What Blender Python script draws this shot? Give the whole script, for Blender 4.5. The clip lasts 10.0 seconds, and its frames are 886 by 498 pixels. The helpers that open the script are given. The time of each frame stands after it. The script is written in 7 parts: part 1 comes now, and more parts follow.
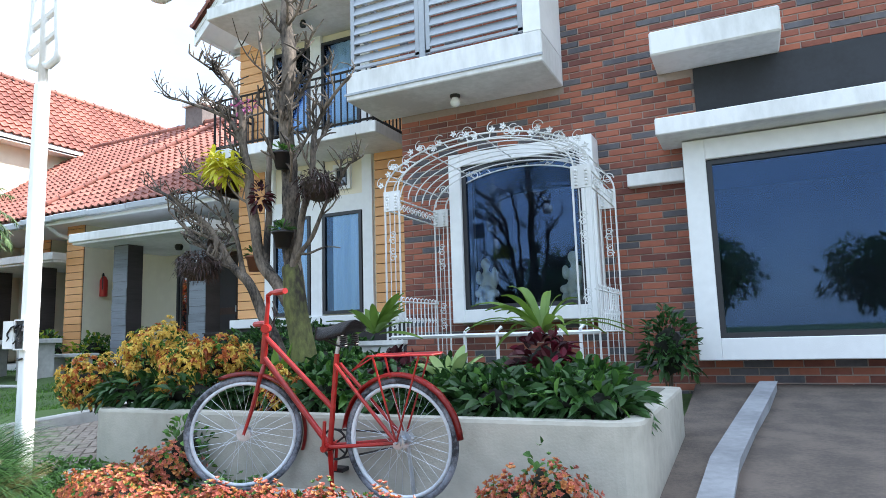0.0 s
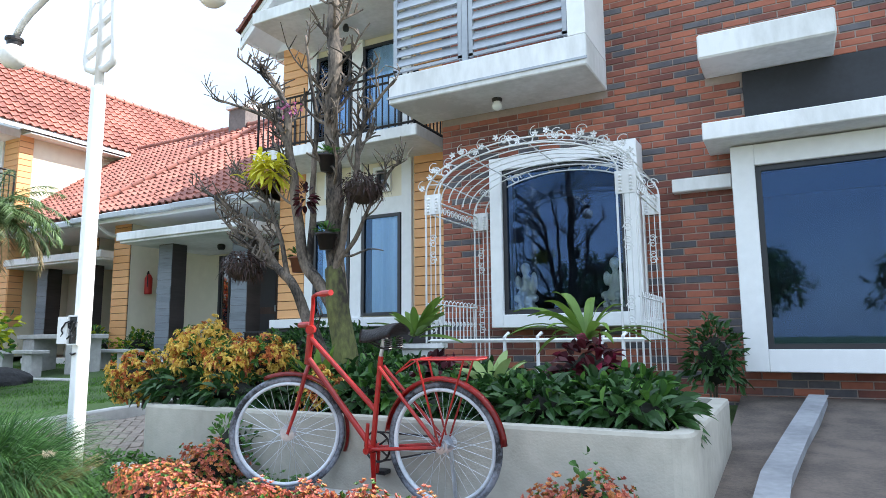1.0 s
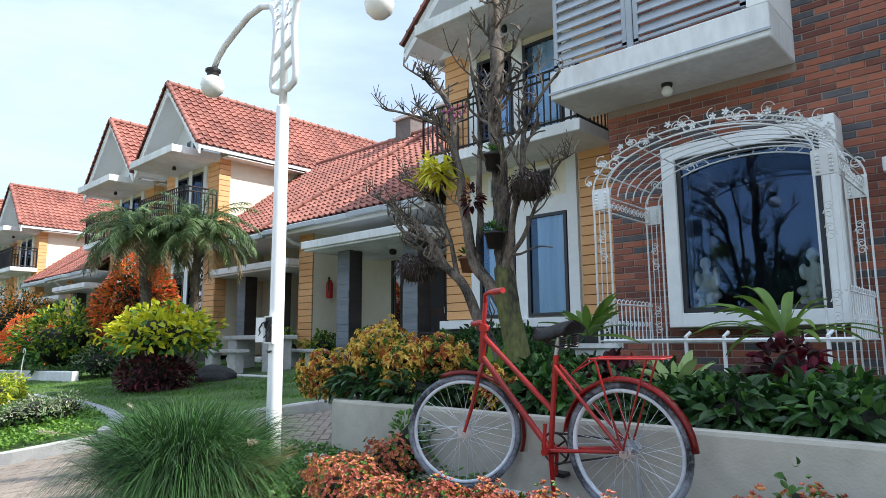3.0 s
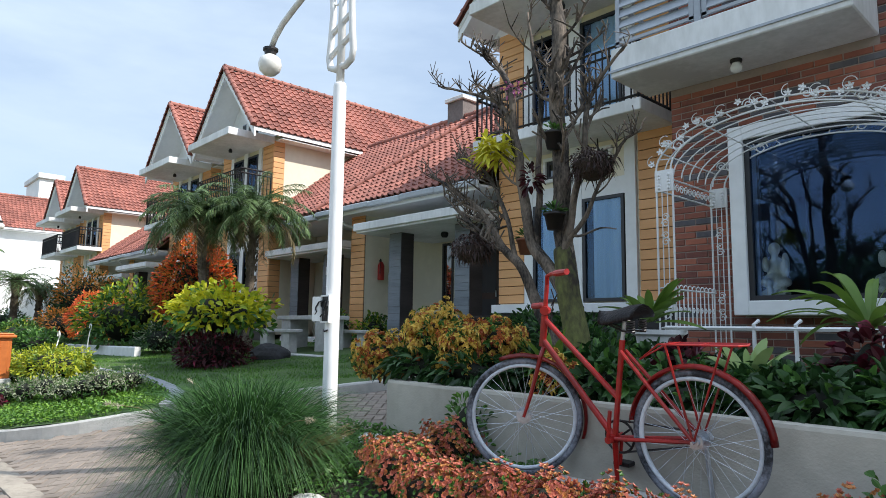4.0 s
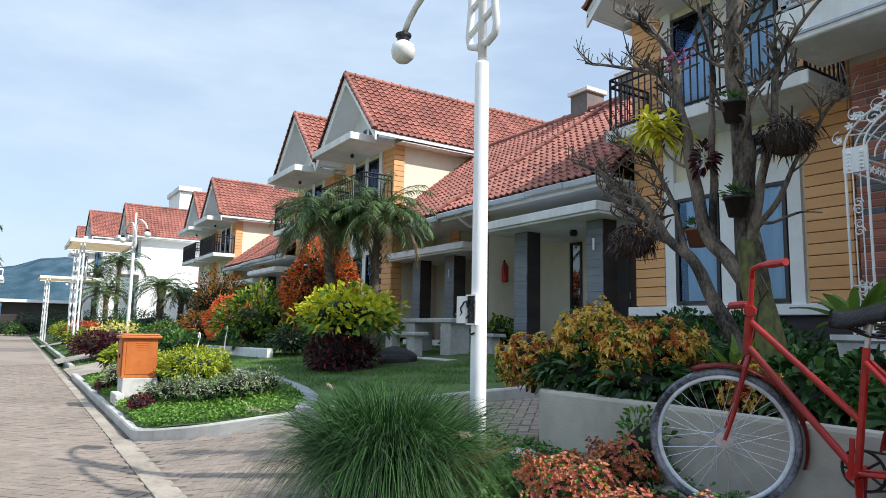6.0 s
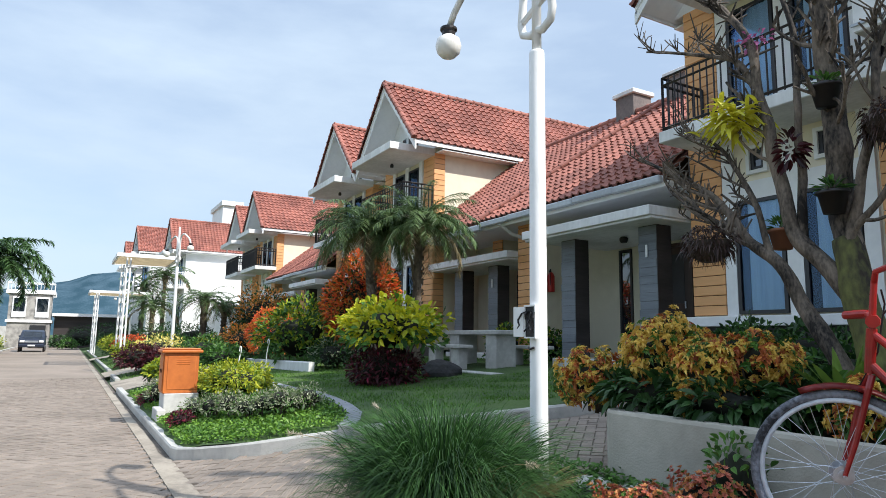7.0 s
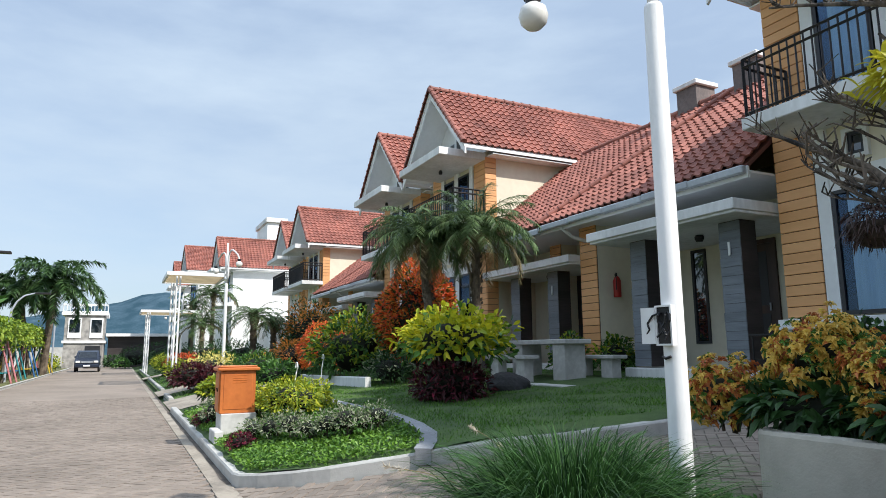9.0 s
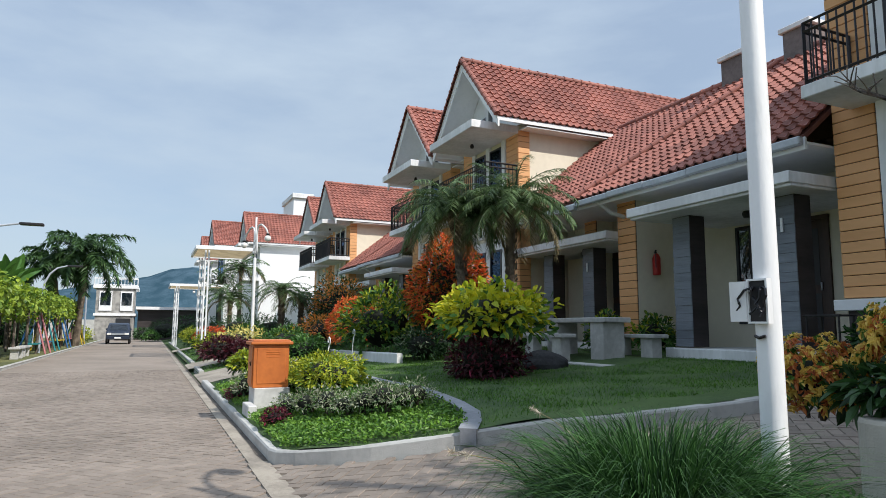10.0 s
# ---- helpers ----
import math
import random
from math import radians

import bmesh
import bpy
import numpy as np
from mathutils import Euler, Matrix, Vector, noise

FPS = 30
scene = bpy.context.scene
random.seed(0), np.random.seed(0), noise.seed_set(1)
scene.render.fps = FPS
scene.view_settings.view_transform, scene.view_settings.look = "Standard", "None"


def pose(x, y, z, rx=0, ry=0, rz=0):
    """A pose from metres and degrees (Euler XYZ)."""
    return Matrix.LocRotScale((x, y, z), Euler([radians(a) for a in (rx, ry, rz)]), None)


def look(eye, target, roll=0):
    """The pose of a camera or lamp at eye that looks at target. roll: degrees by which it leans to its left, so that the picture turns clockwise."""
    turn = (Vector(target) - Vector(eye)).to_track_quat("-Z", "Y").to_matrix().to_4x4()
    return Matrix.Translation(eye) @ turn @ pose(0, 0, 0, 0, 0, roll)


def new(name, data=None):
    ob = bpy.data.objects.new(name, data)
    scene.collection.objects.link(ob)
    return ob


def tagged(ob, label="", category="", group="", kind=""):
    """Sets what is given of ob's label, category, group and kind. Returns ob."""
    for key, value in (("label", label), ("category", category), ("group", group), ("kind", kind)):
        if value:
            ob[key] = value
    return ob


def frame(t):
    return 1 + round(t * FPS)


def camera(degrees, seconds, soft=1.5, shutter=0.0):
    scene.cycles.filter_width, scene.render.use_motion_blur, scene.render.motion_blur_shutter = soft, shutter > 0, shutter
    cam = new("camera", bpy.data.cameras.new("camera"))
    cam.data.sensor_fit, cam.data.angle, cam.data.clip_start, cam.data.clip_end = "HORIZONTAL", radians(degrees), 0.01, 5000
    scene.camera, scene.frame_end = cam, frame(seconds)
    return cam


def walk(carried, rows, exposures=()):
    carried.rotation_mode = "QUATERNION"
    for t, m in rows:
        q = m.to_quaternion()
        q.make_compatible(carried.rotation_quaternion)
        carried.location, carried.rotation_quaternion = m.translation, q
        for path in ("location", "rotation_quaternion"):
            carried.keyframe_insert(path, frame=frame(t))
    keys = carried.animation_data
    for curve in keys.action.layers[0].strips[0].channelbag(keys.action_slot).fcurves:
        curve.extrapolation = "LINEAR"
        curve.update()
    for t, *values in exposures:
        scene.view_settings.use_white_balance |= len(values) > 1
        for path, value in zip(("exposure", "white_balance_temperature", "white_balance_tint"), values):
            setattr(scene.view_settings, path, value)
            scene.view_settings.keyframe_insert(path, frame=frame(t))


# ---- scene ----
cam = camera(68.6, 10.0, soft=0.85)
PATH = [
    (0, (-0.361, 0.542, 1.432), (-1.2, 2.339, 1.695), -1.8),
    (0.5, (-0.402, 0.501, 1.465), (-1.257, 2.29, 1.724), -0.7),
    (1, (-0.427, 0.527, 1.44), (-1.36, 2.274, 1.715), -0.5),
    (1.5, (-0.441, 0.547, 1.433), (-1.468, 2.241, 1.713), -0.6),
    (2, (-0.467, 0.55, 1.413), (-1.602, 2.173, 1.697), -0.4),
    (2.5, (-0.484, 0.546, 1.414), (-1.725, 2.089, 1.696), -0.3),
    (3, (-0.512, 0.568, 1.418), (-1.851, 2.026, 1.703), -0.4),
    (4.5, (-0.778, 0.63, 1.396), (-2.27, 1.94, 1.639), 0.4),
    (5, (-0.947, 0.667, 1.405), (-2.482, 1.915, 1.694), -0.9),
    (5.5, (-1.084, 0.662, 1.397), (-2.674, 1.844, 1.666), 0.5),
    (6, (-1.257, 0.714, 1.389), (-2.919, 1.802, 1.632), 1.1),
    (6.2, (-1.332, 0.743, 1.394), (-3.018, 1.789, 1.644), 1.1),
    (7.3, (-1.759, 0.867, 1.408), (-3.483, 1.843, 1.683), 0.6),
    (7.5, (-1.812, 0.822, 1.403), (-3.533, 1.802, 1.68), -0.0),
    (8, (-2.026, 0.838, 1.412), (-3.741, 1.812, 1.741), -1.2),
    (8.5, (-2.213, 0.83, 1.403), (-3.941, 1.793, 1.699), -0.5),
    (9, (-2.452, 0.843, 1.402), (-4.225, 1.716, 1.712), -0.5),
    (9.5, (-2.657, 0.851, 1.401), (-4.46, 1.673, 1.679), 0.6),
    (10, (-2.849, 0.79, 1.39), (-4.66, 1.602, 1.632), 0.3),
]
walk(cam, [(t, look(eye, target, roll)) for t, eye, target, roll in PATH], exposures=[(0, 1.45, 6050, 10), (1.5, 1.36, 6050, 10), (2.5, 1.05, 6100, 10), (3.2, 0.75, 6150, 10), (4.5, 0.44, 6150, 10), (8, 0.43, 6150, 10), (9, 0.28, 6150, 10), (10, 0.05, 6150, 10)])

# ---- light ----
SUN_AZ, SUN_EL = radians(31.0), radians(46.0)
to_sun = Vector((math.cos(SUN_AZ) * math.cos(SUN_EL), math.sin(SUN_AZ) * math.cos(SUN_EL), math.sin(SUN_EL)))
sun = new("sun", bpy.data.lights.new("sun", "SUN"))
sun.data.energy, sun.data.angle, sun.data.color = 4.2, radians(0.6), (1.0, 0.93, 0.82)
sun.matrix_world = look(to_sun * 60, (0, 0, 0))
world = bpy.data.worlds.new("sky")
scene.world = world
world.use_nodes = True
wn = world.node_tree
bg = wn.nodes["Background"]
sky = wn.nodes.new("ShaderNodeTexSky")
sky.sky_type, sky.sun_disc = "NISHITA", False
sky.sun_elevation, sky.sun_rotation = SUN_EL, math.pi / 2 - SUN_AZ
sky.dust_density, sky.ozone_density, sky.air_density = 1.5, 2.0, 1.0
tc = wn.nodes.new("ShaderNodeTexCoord")
mp = wn.nodes.new("ShaderNodeMapping")
mp.inputs["Scale"].default_value = (1.0, 1.3, 4.5)
mp.inputs["Rotation"].default_value = (0.12, 0.05, 0.5)
wn.links.new(tc.outputs["Generated"], mp.inputs["Vector"])
cl = wn.nodes.new("ShaderNodeTexNoise")
cl.inputs["Scale"].default_value, cl.inputs["Detail"].default_value, cl.inputs["Roughness"].default_value = 2.2, 7, 0.55
wn.links.new(mp.outputs[0], cl.inputs["Vector"])
cr = wn.nodes.new("ShaderNodeValToRGB")
cr.color_ramp.elements[0].position, cr.color_ramp.elements[0].color = 0.34, (0.44, 0.44, 0.44, 1)
cr.color_ramp.elements[1].position, cr.color_ramp.elements[1].color = 0.72, (0.80, 0.80, 0.80, 1)
wn.links.new(cl.outputs["Fac"], cr.inputs["Fac"])
mx = wn.nodes.new("ShaderNodeMix")
mx.data_type = "RGBA"
mx.inputs["B"].default_value = (4.75, 5.45, 6.0, 1)
wn.links.new(cr.outputs["Color"], mx.inputs["Factor"])
wn.links.new(sky.outputs[0], mx.inputs["A"])
sx = wn.nodes.new("ShaderNodeSeparateXYZ")
wn.links.new(tc.outputs["Generated"], sx.inputs[0])
pw = wn.nodes.new("ShaderNodeMath")
pw.operation = "POWER"
pw.inputs[1].default_value = 3.0
ab = wn.nodes.new("ShaderNodeMath")
ab.operation = "MAXIMUM"
ab.inputs[1].default_value = 0.0
wn.links.new(sx.outputs["Z"], ab.inputs[0])
wn.links.new(ab.outputs[0], pw.inputs[0])
# a thinly clouded sky is brighter overhead than at the horizon
zen = wn.nodes.new("ShaderNodeMath")
zen.operation = "MULTIPLY_ADD"
zen.inputs[1].default_value, zen.inputs[2].default_value = 1.1, 0.80
wn.links.new(pw.outputs[0], zen.inputs[0])
sc = wn.nodes.new("ShaderNodeVectorMath")
sc.operation = "SCALE"
wn.links.new(mx.outputs["Result"], sc.inputs[0])
wn.links.new(zen.outputs[0], sc.inputs["Scale"])
wn.links.new(sc.outputs["Vector"], bg.inputs["Color"])
bg.inputs["Strength"].default_value = 0.153


# ---- materials ----
def mat(name, col, rough=0.6, col2=None, scale=6.0, metal=0.0, bump=0.0, bscale=60.0, island=0.0, obj=0.0, spec=0.5, stretch=(1, 1, 1), trans=0.0, detail=6):
    """Paint, stone or leaf: two colours mixed by a coarse and a fine noise, with fine relief and piece-to-piece change."""
    m = bpy.data.materials.new(name)
    m.use_nodes = True
    nt = m.node_tree
    b = nt.nodes["Principled BSDF"]
    b.inputs["Roughness"].default_value, b.inputs["Metallic"].default_value = rough, metal
    b.inputs["Specular IOR Level"].default_value = spec
    col2 = col2 or tuple(c * 0.82 for c in col)
    mpp = nt.nodes.new("ShaderNodeMapping")
    mpp.inputs["Scale"].default_value = stretch
    geo = nt.nodes.new("ShaderNodeNewGeometry")
    nt.links.new(geo.outputs["Position"], mpp.inputs["Vector"])
    n1 = nt.nodes.new("ShaderNodeTexNoise")
    n1.inputs["Scale"].default_value, n1.inputs["Detail"].default_value = scale * 0.35, detail
    n2 = nt.nodes.new("ShaderNodeTexNoise")
    n2.inputs["Scale"].default_value, n2.inputs["Detail"].default_value = scale * 4, 4
    nt.links.new(mpp.outputs[0], n1.inputs["Vector"])
    nt.links.new(mpp.outputs[0], n2.inputs["Vector"])
    add = nt.nodes.new("ShaderNodeMath")
    add.operation = "MULTIPLY_ADD"
    add.inputs[1].default_value = 0.45
    nt.links.new(n2.outputs["Fac"], add.inputs[0])
    nt.links.new(n1.outputs["Fac"], add.inputs[2])
    ramp = nt.nodes.new("ShaderNodeMapRange")
    ramp.inputs["From Min"].default_value, ramp.inputs["From Max"].default_value = 0.58, 0.87
    src = add.outputs[0]
    if island or obj:
        a2 = nt.nodes.new("ShaderNodeMath")
        a2.operation = "MULTIPLY_ADD"
        if island:
            nt.links.new(geo.outputs["Random Per Island"], a2.inputs[0])
        else:
            oi = nt.nodes.new("ShaderNodeObjectInfo")
            nt.links.new(oi.outputs["Random"], a2.inputs[0])
        a2.inputs[1].default_value = island or obj
        nt.links.new(src, a2.inputs[2])
        src = a2.outputs[0]
        k = (island or obj) * 0.5
        ramp.inputs["From Min"].default_value, ramp.inputs["From Max"].default_value = 0.56 + k * 0.35, 0.89 + k * 1.65
    nt.links.new(src, ramp.inputs["Value"])
    mix = nt.nodes.new("ShaderNodeMix")
    mix.data_type = "RGBA"
    mix.inputs["A"].default_value, mix.inputs["B"].default_value = (*col2, 1), (*col, 1)
    nt.links.new(ramp.outputs[0], mix.inputs["Factor"])
    nt.links.new(mix.outputs["Result"], b.inputs["Base Color"])
    if bump:
        bn = nt.nodes.new("ShaderNodeTexNoise")
        bn.inputs["Scale"].default_value, bn.inputs["Detail"].default_value = bscale, 5
        nt.links.new(mpp.outputs[0], bn.inputs["Vector"])
        bp = nt.nodes.new("ShaderNodeBump")
        bp.inputs["Strength"].default_value, bp.inputs["Distance"].default_value = bump, 0.01
        nt.links.new(bn.outputs["Fac"], bp.inputs["Height"])
        nt.links.new(bp.outputs[0], b.inputs["Normal"])
    if trans:
        out = nt.nodes["Material Output"]
        tr = nt.nodes.new("ShaderNodeBsdfTranslucent")
        nt.links.new(mix.outputs["Result"], tr.inputs["Color"])
        ms = nt.nodes.new("ShaderNodeMixShader")
        ms.inputs[0].default_value = trans
        nt.links.new(b.outputs[0], ms.inputs[1])
        nt.links.new(tr.outputs[0], ms.inputs[2])
        nt.links.new(ms.outputs[0], out.inputs["Surface"])
    return m


def leafmat(name, c1, c2, rough=0.45, trans=0.25):
    return mat(name, c1, rough, c2, scale=3.0, island=0.9, trans=trans, spec=0.4)


WHITE = mat("white_paint", (0.86, 0.86, 0.86), 0.55, (0.78, 0.78, 0.78), scale=2.5, bump=0.12, bscale=90)
WHITE_STAIN = mat("weathered_white_paint", (0.82, 0.82, 0.82), 0.6, (0.62, 0.62, 0.61), scale=3.0, bump=0.15, bscale=60, stretch=(1, 1, 0.35))
CREAM = mat("cream_render", (0.82, 0.75, 0.60), 0.85, (0.74, 0.67, 0.53), scale=1.6, bump=0.15, bscale=120)
PALE = mat("pale_cream_render", (0.76, 0.71, 0.58), 0.85, (0.68, 0.63, 0.51), scale=1.4, bump=0.15, bscale=120)
GAP = mat("dark_joint", (0.05, 0.035, 0.025), 0.9)
MORTAR = mat("mortar", (0.40, 0.31, 0.27), 0.95, (0.32, 0.26, 0.23), scale=6, bump=0.4, bscale=150)
PLANTER = mat("planter_render", (0.46, 0.44, 0.385), 0.85, (0.33, 0.315, 0.27), scale=2.2, bump=0.25, bscale=70)
CONCRETE = mat("concrete", (0.58, 0.57, 0.55), 0.85, (0.40, 0.39, 0.375), scale=3.0, bump=0.35, bscale=90)
KERB = mat("kerb_concrete", (0.50, 0.49, 0.46), 0.85, (0.36, 0.35, 0.33), scale=3.5, bump=0.35, bscale=80)
STONE = mat("grey_stone_cladding", (0.21, 0.23, 0.26), 0.55, (0.10, 0.115, 0.135), scale=2.0, bump=0.4, bscale=40, stretch=(0.5, 0.5, 5), island=0.3)
DARKSTONE = mat("dark_stone", (0.055, 0.045, 0.045), 0.5, (0.03, 0.025, 0.025), scale=2.0, bump=0.3, bscale=40, stretch=(0.5, 0.5, 4))
# Near-black for unlit rooms and openings: their shade is in the colour.
DARK = mat("unlit_interior_black", (0.02, 0.022, 0.028), 0.6, (0.012, 0.013, 0.016))
FRAME = mat("dark_window_frame", (0.025, 0.025, 0.03), 0.4)
DOOR = mat("dark_wood_door", (0.055, 0.025, 0.017), 0.4, (0.03, 0.014, 0.01), scale=4, stretch=(4, 4, 0.4), bump=0.1)
CURTAIN = mat("pale_curtain", (0.80, 0.88, 0.93), 0.9, (0.62, 0.72, 0.80), scale=3, stretch=(8, 1, 0.2))
BLACKMETAL = mat("black_metal", (0.02, 0.02, 0.023), 0.45, (0.035, 0.03, 0.03), metal=0.4)
GREYMETAL = mat("grey_painted_metal", (0.42, 0.45, 0.50), 0.45, (0.33, 0.36, 0.41), scale=4, bump=0.08)
GUTTER = mat("grey_gutter", (0.50, 0.53, 0.56), 0.5, (0.36, 0.38, 0.41), scale=3)
TILE = mat("clay_tile", (0.40, 0.152, 0.112), 0.7, (0.21, 0.075, 0.056), scale=2.2, island=0.25, bump=0.25, bscale=70)
TILE_PIECE = mat("weathered_clay_tile", (0.39, 0.147, 0.108), 0.7, (0.18, 0.066, 0.05), scale=2.2, obj=0.3, bump=0.25, bscale=70)
ROOFBASE = mat("roof_underlay", (0.16, 0.06, 0.045), 0.9)
BRICK_PIECE = mat("red_brick", (0.40, 0.135, 0.08), 0.85, (0.15, 0.055, 0.045), scale=4, obj=0.85, bump=0.4, bscale=90)
BRICK_JOINED = mat("red_brick_joined", (0.40, 0.135, 0.08), 0.85, (0.15, 0.055, 0.045), scale=4, island=0.85, bump=0.4, bscale=90)
BRICK_BLUE = mat("blue_grey_brick", (0.13, 0.12, 0.13), 0.75, (0.08, 0.075, 0.085), scale=4, bump=0.4, bscale=90)
PAVER = mat("grey_paver", (0.285, 0.235, 0.193), 0.9, (0.175, 0.143, 0.116), scale=1.3, island=0.28, bump=0.4, bscale=90)
PAVER_PIECE = mat("grey_paver_piece", (0.285, 0.235, 0.193), 0.9, (0.175, 0.143, 0.116), scale=1.3, obj=0.28, bump=0.4, bscale=90)
PAVERBED = mat("paver_joint_sand", (0.23, 0.20, 0.168), 0.95, (0.165, 0.145, 0.122), scale=5, bump=0.3)
LAWN = mat("lawn_soil", (0.075, 0.125, 0.03), 0.95, (0.04, 0.075, 0.02), scale=3, bump=0.6, bscale=120)
SOIL = mat("soil", (0.05, 0.037, 0.027), 0.95, (0.03, 0.022, 0.017), scale=6, bump=0.6, bscale=60)
BARK = mat("bark", (0.205, 0.165, 0.13), 0.85, (0.010, 0.008, 0.007), scale=15, bump=1.0, bscale=38, stretch=(1, 1, 0.4))
MOSSBARK = mat("mossy_bark", (0.15, 0.16, 0.05), 0.95, (0.03, 0.025, 0.018), scale=7, bump=0.8, bscale=45, stretch=(1, 1, 0.5))
PALMBARK = mat("palm_bark", (0.19, 0.15, 0.11), 0.95, (0.06, 0.045, 0.032), scale=8, bump=0.9, bscale=30)
REDPAINT = mat("red_bicycle_paint", (0.40, 0.016, 0.014), 0.3, (0.20, 0.010, 0.009), scale=5, bump=0.06, bscale=120)
TYRE = mat("grey_painted_tyre", (0.24, 0.26, 0.31), 0.8, (0.02, 0.022, 0.028), scale=14, bump=0.5, bscale=150)
CHROME = mat("worn_chrome", (0.62, 0.65, 0.70), 0.3, (0.42, 0.45, 0.5), metal=0.7, scale=8)
RIM = mat("silver_painted_rim", (0.66, 0.70, 0.76), 0.5, (0.45, 0.49, 0.55), scale=9)
LEATHER = mat("cracked_black_leather", (0.02, 0.02, 0.024), 0.45, (0.045, 0.045, 0.05), scale=12, bump=0.6, bscale=60)
GLOBE = mat("white_glass_globe", (0.86, 0.85, 0.82), 0.25, (0.76, 0.74, 0.70), scale=4)
CABINET = mat("orange_cabinet_paint", (0.58, 0.17, 0.035), 0.45, (0.44, 0.12, 0.025), scale=3, bump=0.05)
STATUE = mat("cream_stone", (0.88, 0.84, 0.70), 0.75, (0.74, 0.70, 0.56), scale=6, bump=0.3)


def glassmat(name, tint, rough=0.02):
    m = bpy.data.materials.new(name)
    m.use_nodes = True
    b = m.node_tree.nodes["Principled BSDF"]
    b.inputs["Base Color"].default_value = (*tint, 1)
    b.inputs["Roughness"].default_value = rough
    b.inputs["Transmission Weight"].default_value = 0.0
    b.inputs["Specular IOR Level"].default_value = 0.9
    b.inputs["IOR"].default_value = 1.7
    return m


def clearglass(name, ior=1.5, tint=(0.34, 0.50, 0.78)):
    m = bpy.data.materials.new(name)
    m.use_nodes = True
    nt = m.node_tree
    out = nt.nodes["Material Output"]
    gl = nt.nodes.new("ShaderNodeBsdfGlossy")
    gl.inputs["Roughness"].default_value, gl.inputs["Color"].default_value = 0.02, (*tint, 1)
    tr = nt.nodes.new("ShaderNodeBsdfTransparent")
    tr.inputs["Color"].default_value = (0.88, 0.94, 0.97, 1)
    fr = nt.nodes.new("ShaderNodeFresnel")
    fr.inputs["IOR"].default_value = ior
    ms = nt.nodes.new("ShaderNodeMixShader")
    nt.links.new(fr.outputs[0], ms.inputs[0])
    nt.links.new(tr.outputs[0], ms.inputs[1])
    nt.links.new(gl.outputs[0], ms.inputs[2])
    nt.links.new(ms.outputs[0], out.inputs["Surface"])
    return m


GLASS = glassmat("dark_tinted_glass", (0.012, 0.018, 0.026))
CLEAR = clearglass("clear_glass")
BAYGLASS = clearglass("coated_bay_glass", 1.8, (0.24, 0.37, 0.66))


# ---- builders ----
def part(name, bm, material, parent=None, label="", smooth=False):
    """Links a bmesh as one mesh object under a thing or part."""
    me = bpy.data.meshes.new(name)
    bm.to_mesh(me)
    bm.free()
    if smooth:
        for p in me.polygons:
            p.use_smooth = True
    for m in material if isinstance(material, (list, tuple)) else (material,):
        me.materials.append(m)
    ob = new(name, me)
    if parent:
        ob.parent = parent
    if label:
        ob["label"] = label
    return ob


def raw(name, verts, faces, material, parent=None, label="", smooth=False):
    me = bpy.data.meshes.new(name)
    me.from_pydata([tuple(v) for v in verts], [], faces)
    me.update()
    if smooth:
        for p in me.polygons:
            p.use_smooth = True
    me.materials.append(material)
    ob = new(name, me)
    if parent:
        ob.parent = parent
    if label:
        ob["label"] = label
    return ob


def thing(name, label, category, group="", kind=""):
    return tagged(new(name), label, category, group, kind)


def box(bm, x0, y0, z0, x1, y1, z1, bevel=0.0, m=None):
    r = bmesh.ops.create_cube(bm, size=1.0)
    t = pose((x0 + x1) / 2, (y0 + y1) / 2, (z0 + z1) / 2) @ Matrix.Diagonal((abs(x1 - x0), abs(y1 - y0), abs(z1 - z0), 1))
    bmesh.ops.transform(bm, matrix=t, verts=r["verts"])
    vs = r["verts"]
    if bevel:
        es = list({e for v in vs for e in v.link_edges})
        out = bmesh.ops.bevel(bm, geom=es, offset=bevel, segments=1, affect="EDGES")
        vs = list({v for f in out["faces"] for v in f.verts} | {v for v in vs if v.is_valid})
    if m is not None:
        bmesh.ops.transform(bm, matrix=m, verts=[v for v in vs if v.is_valid])
    return vs


def boxes(*rows, bevel=0.0):
    bm = bmesh.new()
    for r in rows:
        box(bm, *r, bevel=bevel)
    return bm


def tube(bm, pts, r, seg=8, cap=True):
    """A round bar along a line of points; r is one radius or one per point."""
    pts = [Vector(p) for p in pts]
    rs = r if isinstance(r, (list, tuple)) else [r] * len(pts)
    rings = []
    up = Vector((0.13, 0.21, 0.97))
    prev = None
    for i, p in enumerate(pts):
        d = (pts[min(i + 1, len(pts) - 1)] - pts[max(i - 1, 0)])
        d = d.normalized() if d.length > 1e-9 else Vector((0, 0, 1))
        if prev is None:
            a = d.cross(up if abs(d.dot(up)) < 0.95 else Vector((1, 0, 0))).normalized()
        else:
            a = (prev - d * prev.dot(d)).normalized()
        prev = a
        b = d.cross(a)
        rings.append([bm.verts.new(p + (a * math.cos(k * 2 * math.pi / seg) + b * math.sin(k * 2 * math.pi / seg)) * rs[i]) for k in range(seg)])
    for i in range(len(rings) - 1):
        for k in range(seg):
            bm.faces.new((rings[i][k], rings[i][(k + 1) % seg], rings[i + 1][(k + 1) % seg], rings[i + 1][k]))
    if cap:
        bm.faces.new(rings[0][::-1])
        bm.faces.new(rings[-1])
    return bm


def arc(c, r, a0, a1, n, plane="xz"):
    out = []
    for i in range(n + 1):
        a = radians(a0 + (a1 - a0) * i / n)
        u, v = r * math.cos(a), r * math.sin(a)
        out.append(Vector(c) + (Vector((u, 0, v)) if plane == "xz" else Vector((u, v, 0)) if plane == "xy" else Vector((0, u, v))))
    return out


